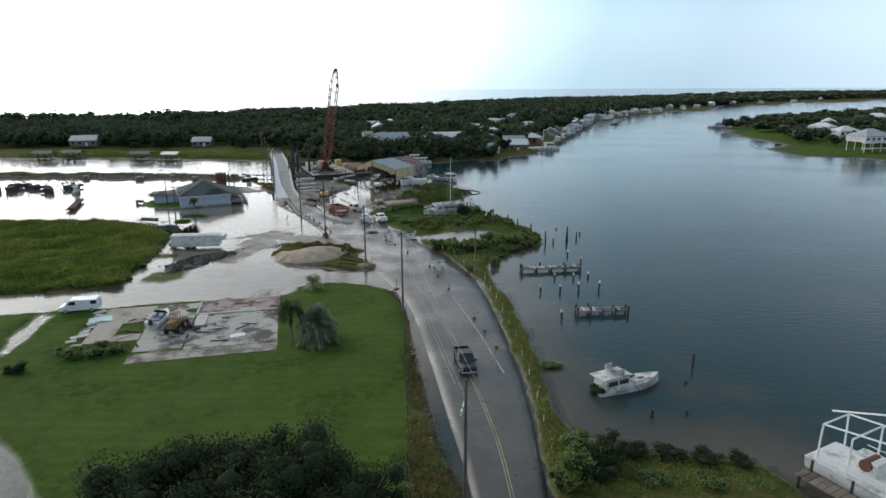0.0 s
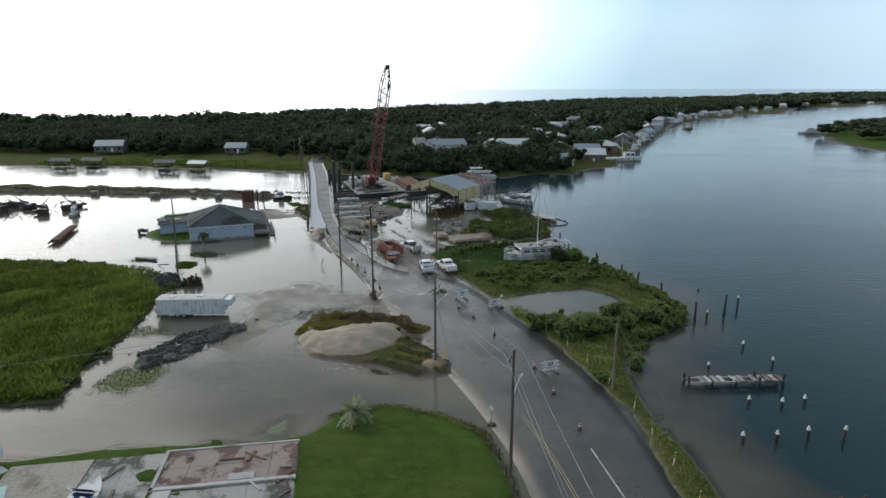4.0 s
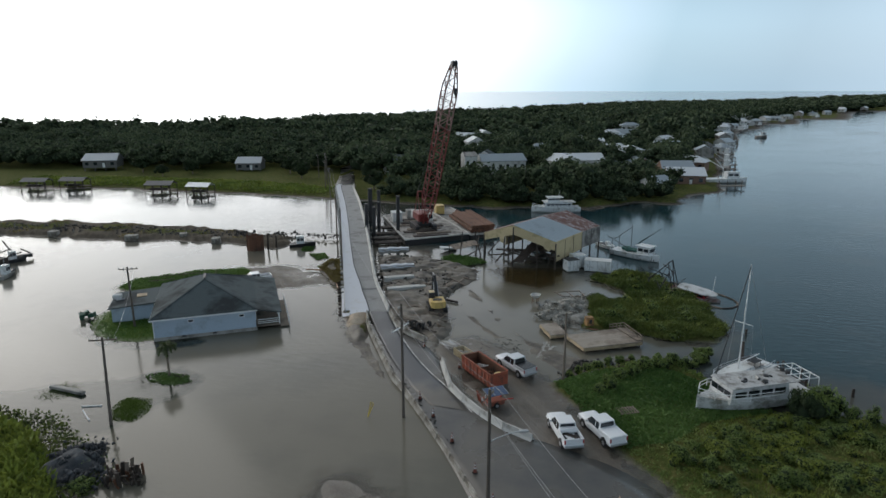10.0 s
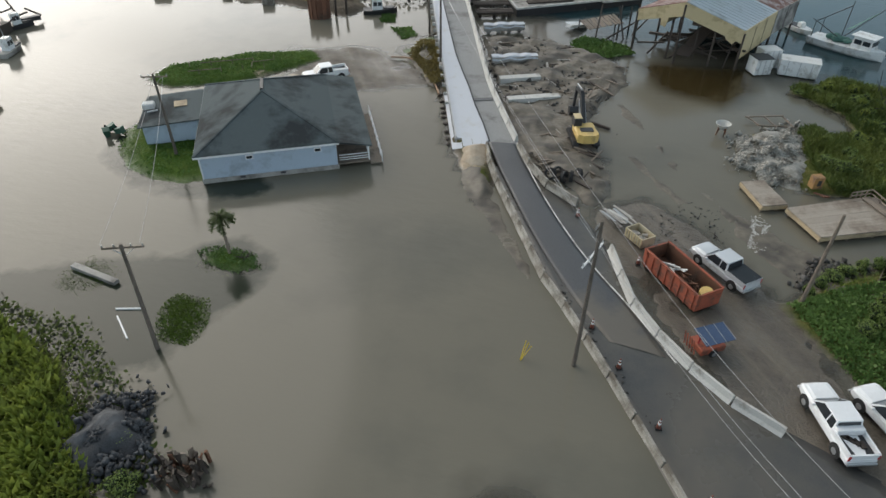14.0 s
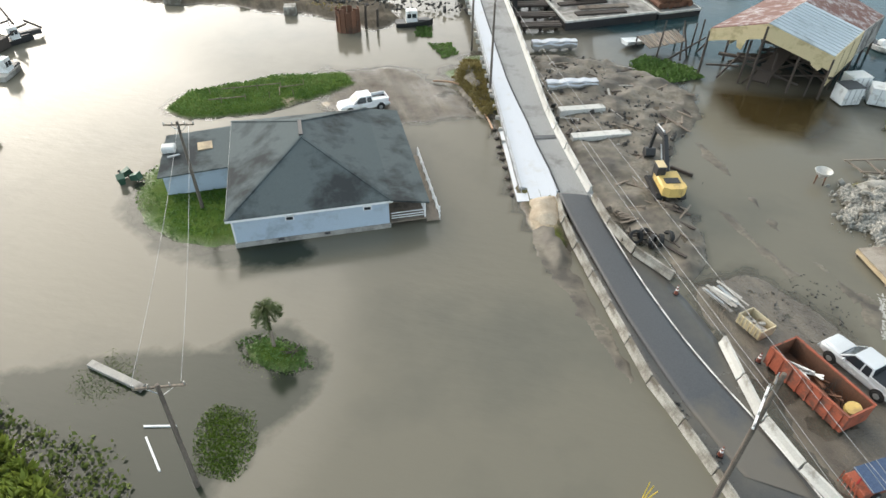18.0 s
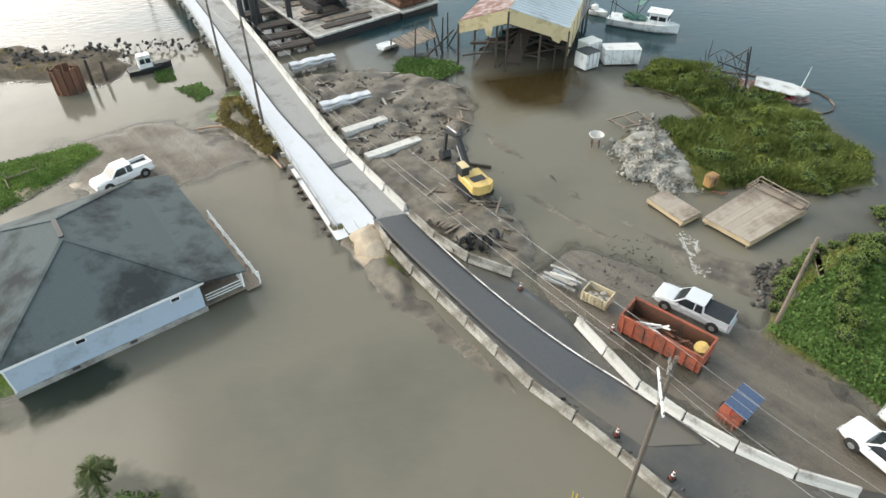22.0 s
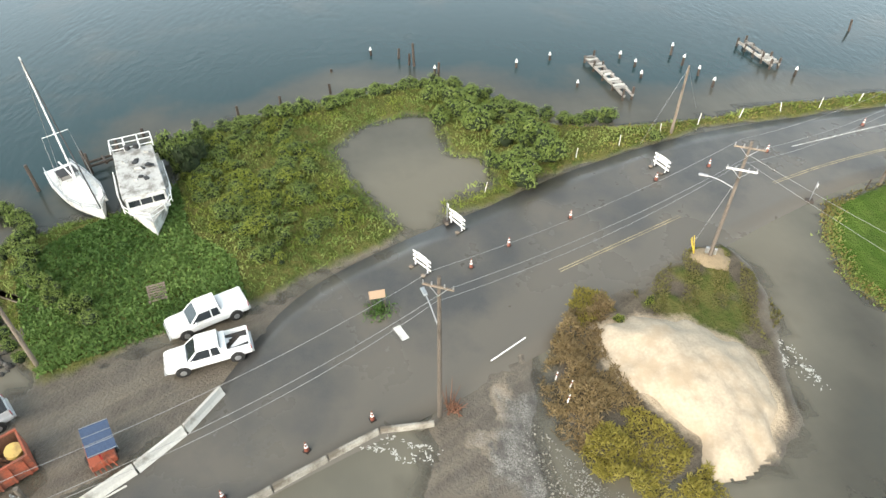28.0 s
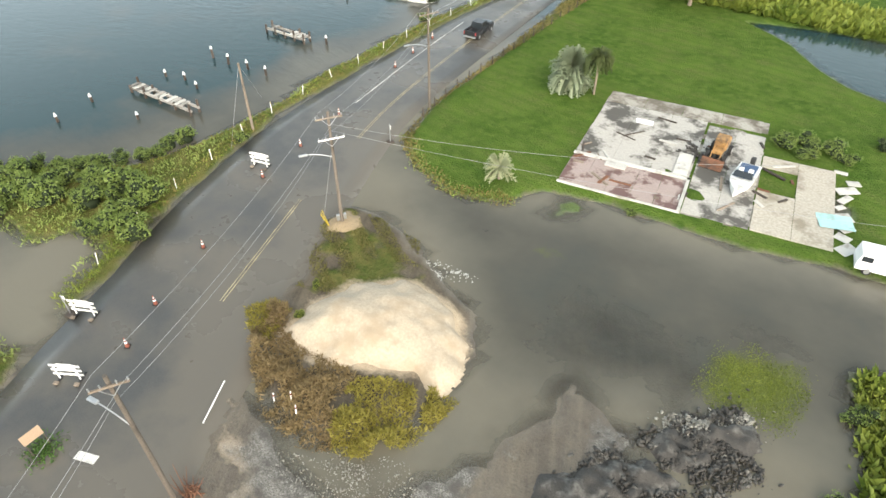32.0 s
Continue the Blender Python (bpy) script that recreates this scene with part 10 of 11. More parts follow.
far_house(2, 356, 20, 9, 5.0, 10, WHITE_WALL, WHITE_ROOF, "long building with a white roof among trees")
far_house(36.5, 325, 13, 9, 3.4, -6, BROWN_WALL, WHITE_ROOF, "brown boathouse with a white metal roof at the shore")
far_house(21.5, 301, 8, 6, 3.0, 40, WHITE_WALL, GREY_ROOF, "white dock house at the shore", False, 1.2)
big = far_house(209, 311, 15, 12, 3.0, 10, WHITE_WALL, METAL_ROOF, "large white house raised on stilts on the opposite bank", True, 5.2)
for zz in (2.6, 5.2):
    bm = B()
    box(bm, -1, -7.2, zz, 17, 2.6, 0.2)
    part("balcony", bm, WHITE_WALL, big)
bm = B()
beam(bm, (2, -8.4, 5.1), (6.5, -9.5, 0.0), 1.2, 0.25)
part("outside_stair", bm, WHITE_WALL, big)
r8 = np.random.default_rng(88)
spots = [(30, 395), (45, 430), (0, 420), (60, 460), (-20, 450), (-10, 440), (20, 440), (60, 560), (90, 700), (120, 640), (86, 442), (96, 470), (104, 498), (116, 530), (124, 556), (134, 590), (148, 632), (160, 655), (176, 680), (190, 705), (205, 725), (225, 755),
         (252, 800), (280, 840), (310, 880), (345, 925), (385, 975), (430, 1030), (70, 418), (78, 520), (40, 520), (-60, 520), (10, 620), (100, 600), (-40, 480), (150, 720), (500, 1110), (600, 1215), (720, 1320), (850, 1450)]
for k, (x, y) in enumerate(spots):
    far_house(x, y, r8.uniform(8, 13), r8.uniform(6, 8.5), r8.uniform(2.6, 3.8), r8.uniform(0, 180), WHITE_WALL if k % 4 else CONC_OLD, (WHITE_ROOF, GREY_ROOF, METAL_ROOF)[k % 3], "pale-roofed house among trees on the far bank", k % 5 == 0, 2.2 if k % 3 == 0 else 0.0)
for k, (x, y) in enumerate(SUBURB):
    far_house(x, y, r8.uniform(9, 16), r8.uniform(7, 10), r8.uniform(3.0, 4.6), r8.uniform(-30, 30) + 90 * (k % 2), (WHITE_WALL, CONC_OLD, BROWN_WALL)[k % 3], (WHITE_ROOF, GREY_ROOF, METAL_ROOF, SHINGLE, GREY_ROOF)[k % 5], "low pale-roofed house among dark oaks", k % 4 == 0, 1.6 if k % 3 == 0 else 0.0)
for x, y in ((250, 420), (290, 480), (380, 560), (300, 400), (420, 430), (240, 380), (460, 620), (560, 520)):
    far_house(x, y, r8.uniform(12, 18), r8.uniform(8, 12), 4.0, r8.uniform(0, 180), WHITE_WALL, (WHITE_ROOF, METAL_ROOF)[int(x) % 2], "white house among trees on the opposite bank", True, 2.0)


def moored_trawler(x, y, turn, L, label):
    t = thing("moored_boat", label, "boat", x, y, 0, turn, "boats on the far bank")
    hull_part(t, L, L * 0.28, 1.5, 0.5, HULL if int(x) % 2 else CONC_OLD)
    glazed_box(t, "wheelhouse", L * 0.15, 0, 1.5, L * 0.28, L * 0.18, 2.4, HULL, 3, 2, 0.94)
    for a, b in (((-L * 0.05, 0, 1.5), (-L * 0.05, 0, L * 0.62)), ((-L * 0.05, 0, L * 0.3), (-L * 0.4, L * 0.3, L * 0.55)), ((-L * 0.05, 0, L * 0.3), (-L * 0.4, -L * 0.3, L * 0.55))):
        bm = B()
        rod(bm, a, b, 0.13, 0.09, 6)
        part("mast", bm, TRIM, t)


for x, y, tu, L in ((53, 333, 10, 17), (66, 372, 60, 13), (74, 396, 70, 11), (84, 428, 60, 12), (92, 455, 60, 10), (110, 510, 65, 12), (160, 630, 60, 24), (168, 646, 60, 22), (200, 700, 55, 14), (248, 770, 50, 15), (330, 880, 45, 16), (150, 560, 20, 9)):
    moored_trawler(x, y, tu, L, "fishing boat with pale masts moored on the far bank")
for k in range(14):
    y = 318 + 16 * k
    x = float(np.interp(y, [312, 342, 417, 616], [44, 52, 75, 146])) + 5
    t = thing("boat_dock", "weathered timber dock on the far bank", "dock", x, y, 0, 10 + 20 * math.sin(k), "docks on the far bank")
    bm = B()
    box(bm, 0, 0, 1.0, 9, 2.2, 0.2)
    part("deck", bm, WOOD, t)
    for xx in (-4, -1, 2, 4.2):
        bm = B()
        rod(bm, (xx, 1.0, -1.5), (xx, 1.0, 2.6), 0.15, 0.15)
        part("post", bm, WOOD, t)


# ---- plants ----
def at_ground(p2, lift=0.0):
    h, _ = land(np.asarray(p2, float))
    return np.column_stack([p2, np.maximum(h, -0.02) + lift])


def plants(name, p3, size, material, label, up=0.6, aspect=1.8, seed=1):
    v, f = cards(p3, size, up, aspect, seed=seed)
    return tagged(np_mesh(name, v, f, material), label, "plants", kind="stuff")


p2 = scatter([(-54.5, 100), (-57, 108), (-57.4, 115.5), (-59, 125), (-61.5, 135), (-65.5, 141), (-72, 146.6), (-80, 150), (-95, 151), (-112, 150), (-112, 100), (-90, 97.5), (-70, 96)], 78000, 101, 0.2)
dens = wave(p2, 0.25, 9)
p3 = at_ground(p2)
p3[:, 2] += 0.35 * np.clip(wave(p2, 0.9, 19), -0.6, 1)
plants("marsh_grass", p3[dens > -0.9], 0.26 + 0.06 * dens[dens > -0.9], LEAF_REED, "tall yellow-green marsh grass on the flooded island", 0.8, 3.4, 102)
p2 = np.concatenate([p2[inside_dist(p2, MARSH) < 2.2], scatter([(-61, 130), (-60, 141), (-72, 150), (-84, 152), (-84, 148), (-72, 143)], 2500, 103, 0.0)])
p2 = np.concatenate([p2, p2 + rng.normal(0, 0.4, p2.shape)])
plants("marsh_edge_bushes", at_ground(p2, 0.15), 0.21, LEAF_YARD, "bushy green growth round the marsh island", 0.5, 1.6, 104)
LILY = [(-20, 163.2), (-17, 156), (-14, 149.5), (-9, 151), (-5.5, 155), (2.5, 157.6), (-1.2, 162), (-4, 166), (-8, 168.8), (-14, 166.5)]
p2 = scatter(LILY, 26000, 105, 0.1)
plants("water_hyacinths", at_ground(p2, 0.05), 0.20, LEAF_LILY, "dense bright green water hyacinths", 0.35, 1.3, 106)
p2 = scatter(EAST[:36], 120000, 107, 0.35)
k_ = (inside_dist(p2, POND_E) < 0.2) & (inside_dist(p2, LILY) < 0) & (p2[:, 1] > 44)
p2 = p2[k_]
p3 = at_ground(p2)
dry = (wave(p2, 0.4, 11) + 1.2 * (p2[:, 1] < 125) * (inside_dist(p2, EAST) < 1.6)) > 0.75
p3[:, 2] += 0.4 * np.clip(wave(p2, 1.1, 23), -0.4, 1) * (inside_dist(p2, EAST) > 1.2)
tall = wave(p2, 0.5, 25) > 0.25
plants("bank_weeds", p3[~dry & ~tall], 0.105, LEAF_SHRUB, "rank green weeds on the bank", 0.7, 3.8, 108)
plants("bank_reeds", p3[~dry & tall], 0.085, LEAF_REED, "tall yellow-green grass on the bank", 0.85, 5.5, 208)
half = rng.random(len(p3)) < 0.4
plants("dry_grass", p3[dry & half], 0.10, LEAF_DRY, "yellowed grass along the road shoulder", 0.65, 3.0, 109)
plants("verge_grass", p3[dry & ~half], 0.10, LEAF_REED, "green grass along the road shoulder", 0.65, 3.0, 209)
verge = scatter([(-3.4, 30)] + VERGE[1:6] + [(-10.6, 98.6), (-8.4, 96.4), (-6.2, 89), (-4.0, 72), (-1.0, 53), (1.4, 44), (1.4, 30)], 15000, 260, -0.25)
tuft = wave(verge, 0.7, 261) + 0.6 * rng.normal(0, 0.6, len(verge))
plants("ditch_grass", at_ground(verge[tuft > 0.25]), 0.13, LEAF_DRY, "brown rough grass along the lawn ditch", 0.6, 3.0, 110)
plants("ditch_grass", at_ground(verge[(tuft <= 0.25) & (tuft > -0.6)]), 0.12, LEAF_OLIVE, "olive rough grass along the lawn ditch", 0.6, 3.0, 210)
fence_line = along([(-3.2, 32), (-3.1, 44), (-3.7, 56), (-4.9, 71), (-5.7, 84), (-7.3, 92)], 2.7)
lawn_fence = thing("lawn_fence", "low dark post and wire fence along the lawn", "fence", -5, 62, 0.3)
for x, y in fence_line:
    bm = B()
    box(bm, x + 5, y - 62, 0.55, 0.12, 0.12, 1.2, 20, bevel=0.015)
    part("post", bm, WOOD_DARK, lawn_fence)
for zz in (0.5, 1.0):
    for (x0, y0), (x1, y1) in zip(fence_line, fence_line[1:]):
        bm = B()
        rod(bm, (x0 + 5, y0 - 62, zz), (x1 + 5, y1 - 62, zz), 0.012, 0.012, 4)
        part("wire", bm, STEEL_DARK, lawn_fence)
u_ = rng.uniform(0, 1, 2600)
fr = np.column_stack([np.interp(u_, [0, 0.3, 0.6, 1], [-8.5, -13, -19, -24.5]), np.interp(u_, [0, 0.3, 0.6, 1], [96, 99.5, 101, 98.5])]) + rng.normal(0, 0.4, (2600, 2))
plants("ditch_grass", at_ground(fr[::3]), 0.12, LEAF_DRY, "brown rough grass at the corner of the lawn", 0.65, 2.0, 111)
plants("ditch_grass", at_ground(fr[1::2]), 0.12, LEAF_SHRUB, "green rough grass at the corner of the lawn", 0.65, 2.0, 211)
p2 = scatter(YARD, 42000, 112, 0.2)
p2 = p2[(p2[:, 0] > -12.6) | (p2[:, 1] > 194.5)]
p3 = at_ground(p2)
p3[:, 2] += 0.6 * np.clip(wave(p2, 0.8, 29), -0.3, 1)
tall = wave(p2, 0.5, 30) > 0.1
plants("yard_weeds", p3[~tall], 0.13, LEAF_YARD, "rank green weeds behind the rubble heap", 0.75, 5.0, 113)
plants("yard_reeds", p3[tall], 0.13, LEAF_YARD, "tall olive-green reeds behind the rubble heap", 0.85, 6.5, 213)
p2 = scatter([(-34.6, 119.6), (-34.5, 124), (-32.5, 127), (-29, 128.8), (-25.2, 128.9), (-20.6, 126.4), (-18.2, 124.2), (-17.6, 121.9), (-19.2, 121.6), (-22, 123.4), (-28, 122.6), (-32.5, 120.3)], 21000, 114, 0.0)
p2 = p2[wave(p2, 1.5, 133) > -0.75]
br = p2[:, 0] + 1.6 * wave(p2, 0.9, 31) + 0.35 * (p2[:, 1] - 124) > -29.3
p3 = at_ground(p2)
p3[:, 2] += 0.85 * np.clip(wave(p2, 1.6, 33), -0.1, 1)
tufts = scatter([(-16.2, 123.4), (-17.3, 121.4), (-19.2, 121.4), (-20.4, 124.2), (-20.0, 126.0), (-18.0, 124.6)], 2600, 262, 0.0)
plants("yellow_brush", at_ground(tufts[wave(tufts, 1.4, 263) > -0.3]), 0.10, LEAF_STRAW, "yellow tufts at the road's edge by the sand heap", 0.6, 3.5, 264)
plants("brown_brush", p3[br], 0.085, LEAF_BRUSH, "brown dead brush beside the sand heap", 0.35, 4.5, 115)
plants("yellow_brush", p3[~br], 0.09, LEAF_STRAW, "yellow-green brush beside the sand heap", 0.45, 4.0, 116)
p2 = scatter([(-20.5, 119), (-17.5, 119.5), (-13, 112.8), (-13.4, 110), (-16.5, 108.4), (-21.5, 108.6), (-24.0, 111.6), (-20, 113)], 5200, 117, 0.1)
p2 = p2[np.sin(p2[:, 0] * 1.1 + p2[:, 1] * 2.6 + wave(p2, 0.5, 35)) > -0.25]
plants("mound_grass", at_ground(p2), 0.11, LEAF_OLIVE, "thin trampled grass by the sand heap", 0.6, 1.7, 118)
p2 = np.concatenate([scatter(BACK_LAWN, 3500, 119, 0.2), scatter(HOUSE_ISLE, 3500, 120, 0.1), scatter(PALM_ISLE, 500, 121, 0.0), scatter([(-61, 205), (-60.5, 211), (-58, 210), (-55.6, 202), (-54.2, 197), (-54.8, 205)], 1200, 122, 0.0)])
p2 = p2[~((inside_dist(p2, [(-73.5, 169.8), (-57.6, 176.8), (-64.5, 193), (-80.7, 186)]) > -0.3))]
plants("island_grass", at_ground(p2), 0.15, LEAF_LILY, "short bright grass on the small dry islands", 0.6, 1.7, 123)
for ol, cnt, sd in (([(-67.9, 153.6), (-66.9, 155.0), (-64.9, 154.6), (-63.4, 151.6), (-64.2, 149.9), (-66.0, 149.9)], 11000, 145), ([(-77.8, 153.6), (-75.5, 152.8), (-73.0, 154.4), (-74.0, 157.6), (-77.0, 157.9), (-78.4, 155.8)], 7000, 146), ([(-69.0, 160.2), (-67, 162.2), (-65.8, 160.8), (-65.5, 158.2), (-63.0, 157.5), (-66.5, 157.8)], 4000, 147)):
    p2 = scatter(ol, cnt, sd, -0.4)
    p2 = p2[(inside_dist(p2, ol) * 0.8 + 0.3 * wave(p2, 1.3, sd) + rng.normal(0, 0.4, len(p2))) > (0.1 if sd == 145 else 0.6)]
    plants("drowned_grass", np.column_stack([p2, np.full(len(p2), 0.0)]), 0.09 if sd == 145 else 0.055, LEAF_SUNK, "dark green grass just under the flood water", 0.1, 1.5, sd + 20)
for ol, cnt, sd in ((ALGAE, 13000, 141), ([(-57.0, 117.1), (-58.2, 121.9), (-54.0, 121.6), (-53.0, 118.2)], 5000, 142)):
    p2 = scatter(ol, cnt, sd, -0.9)
    p2 = p2[(inside_dist(p2, ol) * 0.5 + 0.55 * wave(p2, 1.3, sd) + rng.normal(0, 0.35, len(p2))) > 0.1]
    plants("water_weed", np.column_stack([p2, np.full(len(p2), 0.0)]), 0.07, LEAF_POND, "yellow-green water weed standing in the shallows", 0.15, 1.6, sd + 1)
p2 = rng.normal(0, 0.55, (500, 2)) + (-16.6, 139.4)
plants("road_tuft", np.column_stack([p2, np.full(len(p2), 0.12)]), 0.10, LEAF_LILY, "green tuft round the feet of the board", 0.7, 2.5, 265)
p2 = scatter([(-38.8, 216.9), (-36.8, 219.5), (-31, 216.9), (-29.6, 213.8), (-35.7, 210.4), (-38.2, 212.6)], 2600, 143, 0.0)
p2g = scatter([(-60.8, 212.4), (-58.2, 212.4), (-56.4, 205.2), (-54.6, 198.5), (-55.6, 197.0), (-58.4, 202.2), (-61.2, 206.3)], 3600, 149, 0.1)
plants("bank_grass", at_ground(p2g, 0.5), 0.18, LEAF_DRY, "dead brown grass on the bank beside the bridge", 0.5, 2.5, 150)
p2g = np.concatenate([scatter([(-66.8, 217.8), (-63.7, 218.6), (-61.9, 215.3), (-63.7, 213.3)], 900, 151, 0.0), scatter([(-70.1, 224.3), (-67.6, 223.8), (-66.8, 220.2), (-69.2, 219.9)], 700, 152, 0.0)])
plants("island_grass", np.column_stack([p2g, np.full(len(p2g), 0.0)]), 0.16, LEAF_LILY, "low green tufts in the water beside the bridge", 0.5, 2.0, 153)
hose = bpy.data.curves.new("hose", "CURVE")
hose.dimensions, hose.bevel_depth, hose.bevel_resolution = "3D", 0.12, 1
sp_ = hose.splines.new("POLY")
hp = along([(-63.5, 205.6), (-61, 205.9), (-59.3, 204.8), (-57.6, 201.6), (-55.6, 198.2), (-54.4, 195)], 0.6)
sp_.points.add(len(hp) - 1)
for k, (x, y) in enumerate(hp):
    sp_.points[k].co = (x, y, max(0.05, float(land(np.array([[x, y]]))[0][0])) + 0.25, 1)
hose.materials.append(mat("faded_hose", (0.42, 0.26, 0.17), 0.7, var=0.2, dirt=(0.25, 0.18, 0.13)))
tagged(new("hose", hose), "faded orange-brown hose lying along the bank", "hose")
plants("works_weeds", np.column_stack([p2, np.full(len(p2), 0.2)]), 0.24, LEAF_LILY, "green weeds growing under the fallen pier", 0.5, 1.8, 144)
p2 = scatter(SPIT, 5200, 124, 0.6)
plants("spit_weeds", at_ground(p2[wave(p2, 0.3, 4) > 0.45]), 0.24, LEAF_DRY, "patchy dry weeds on the earth spit", 0.55, 1.6, 125)
plants("spit_weeds", at_ground(p2[wave(p2, 0.22, 5) > 1.0]), 0.26, LEAF_REED, "patchy green weeds on the earth spit", 0.55, 1.6, 225)
p2 = scatter([(-10, 38), (-18, 37.5), (-34, 36), (-52, 33), (-60, 40), (-70, 38), (-70, 26), (-10, 26)], 9000, 126, 0.1)
plants("tall_reeds", at_ground(p2), 0.75, LEAF_REED, "tall yellow-green reeds behind the pond", 0.75, 2.2, 127)
p2 = scatter([(-205, 300), (-160, 301), (-115, 294), (-84, 288), (-84, 300), (-115, 312), (-160, 318), (-205, 318)], 9000, 128, 0.3)
plants("far_bank_grass", at_ground(p2), 0.5, LEAF_REED, "rough grass on the far canal bank", 0.6, 1.6, 129)

SHRUBS = {}


def shrub_mesh(kind, seed, leaves=1300):
    key = (kind, seed)
    if key not in SHRUBS:
        v = crown_cloud(200 + seed, leaves, 16, 1.3, 0.8)
        v = (v - (0, 0, 0.28)) * (1, 1, 1.35)
        v[:, 2] = np.maximum(v[:, 2], -0.02)
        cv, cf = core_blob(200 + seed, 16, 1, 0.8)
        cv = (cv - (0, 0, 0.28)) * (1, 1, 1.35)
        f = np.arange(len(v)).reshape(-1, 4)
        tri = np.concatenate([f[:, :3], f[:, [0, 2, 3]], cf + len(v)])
        tmp = np_mesh("leaves", np.concatenate([v, cv]), tri, {"green": LEAF_SHRUB, "yellow": LEAF_YELLOW, "dark": LEAF_OAK}[kind], second=(HEART_SHADE, np.arange(len(tri)) >= 2 * len(f)))
        SHRUBS[key] = tmp.data
        bpy.data.objects.remove(tmp)
    return SHRUBS[key]


def shrub(x, y, w, h, kind, label, group):
    if inside_dist(np.array([[x, y]]), POND_E)[0] > -0.3:
        return None
    z = float(land(np.array([[x, y]]))[0][0])
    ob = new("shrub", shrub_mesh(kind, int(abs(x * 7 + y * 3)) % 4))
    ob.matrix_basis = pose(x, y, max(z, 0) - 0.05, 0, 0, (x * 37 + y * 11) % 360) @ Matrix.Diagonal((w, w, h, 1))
    return tagged(ob, label, "shrub", group)


r9 = np.random.default_rng(99)
shore = along([(9.5, 112), (10.5, 119), (14, 123), (20, 128.5), (20, 134), (16.8, 143), (14.6, 151), (11, 157), (5, 158.5)], 1.7)
for x, y in shore:
    shrub(x + r9.uniform(-1, 0.4), y + r9.uniform(-0.8, 0.8), r9.uniform(1.8, 3.0), r9.uniform(1.0, 1.9), "green", "green leafy shrub along the water's edge", "shore shrubs")
for x, y in along([(12, 130), (9, 125), (5, 121.5), (1, 125.5)], 1.6):
    shrub(x + r9.uniform(-1.2, 1.2), y + r9.uniform(-1, 1), r9.uniform(2.0, 3.4), r9.uniform(1.4, 2.4), "green", "dense green shrub between the pond and the road", "shore shrubs")
for x, y in scatter([(-12, 148), (-4, 139), (2, 143), (8, 145), (13, 146), (11, 154), (0, 157), (-8, 153)], 55, 130, 0.3):
    shrub(x, y, r9.uniform(0.9, 2.0), r9.uniform(0.6, 1.3), "yellow" if r9.random() < 0.4 else "green", "low yellow-green shrub on the grassy point", "point shrubs")
for x, y in scatter([(-9, 151), (-5, 147), (2, 143.5), (8, 145), (14, 147), (12, 154), (7, 158), (1, 156), (-2, 153.4)], 70, 150, 0.2):
    shrub(x, y, r9.uniform(1.2, 2.8), r9.uniform(0.7, 1.5), "yellow" if r9.random() < 0.45 else "green", "bushy yellow-green shrub on the grassy point", "point shrubs")
for x, y in along([(-14.6, 161), (-11.6, 165.5), (-6.3, 168.6), (-1.2, 170.2), (-0.4, 173.2)], 1.1):
    shrub(x + r9.uniform(-0.6, 0.6), y + r9.uniform(-0.6, 0.6), r9.uniform(1.4, 2.4), r9.uniform(0.9, 1.7), "green", "leafy green bush beside the hyacinth slip", "slip bushes")
for x, y in ((15, 127.6), (11, 125), (8, 122.8), (5, 121.4), (2, 120.8), (12.5, 128.5), (9, 127), (5.6, 124.6), (1, 124), (16.8, 130.5), (-1.5, 124.5)):
    shrub(x, y, r9.uniform(3.2, 4.4), r9.uniform(2.0, 3.0), "green", "large leafy green bush between the pond and the bayou", "point shrubs")
shrub(4.6, 156.6, 3.4, 4.3, "dark", "dark leafy bush beside the cabin boat", "point shrubs")
shrub(8.2, 158.8, 4.2, 3.6, "green", "large leafy bush beside the cabin boat", "point shrubs")
shrub(6.2, 157.4, 3.4, 2.8, "green", "large leafy bush beside the cabin boat", "point shrubs")
for x, y in scatter(YARD, 80, 131, 0.7):
    if x > -11.5 or y > 195:
        shrub(x, y, r9.uniform(1.2, 2.6), r9.uniform(0.7, 1.5), "yellow" if r9.random() < 0.25 else "green", "green shrub behind the rubble heap", "yard shrubs")
for x, y in along([(-5, 171), (-3, 169), (-9, 171), (-15.5, 167.5), (-18, 165)], 1.5):
    shrub(x, y, r9.uniform(0.9, 1.8), r9.uniform(0.7, 1.4), "green", "green shrub at the edge of the yard", "yard shrubs")
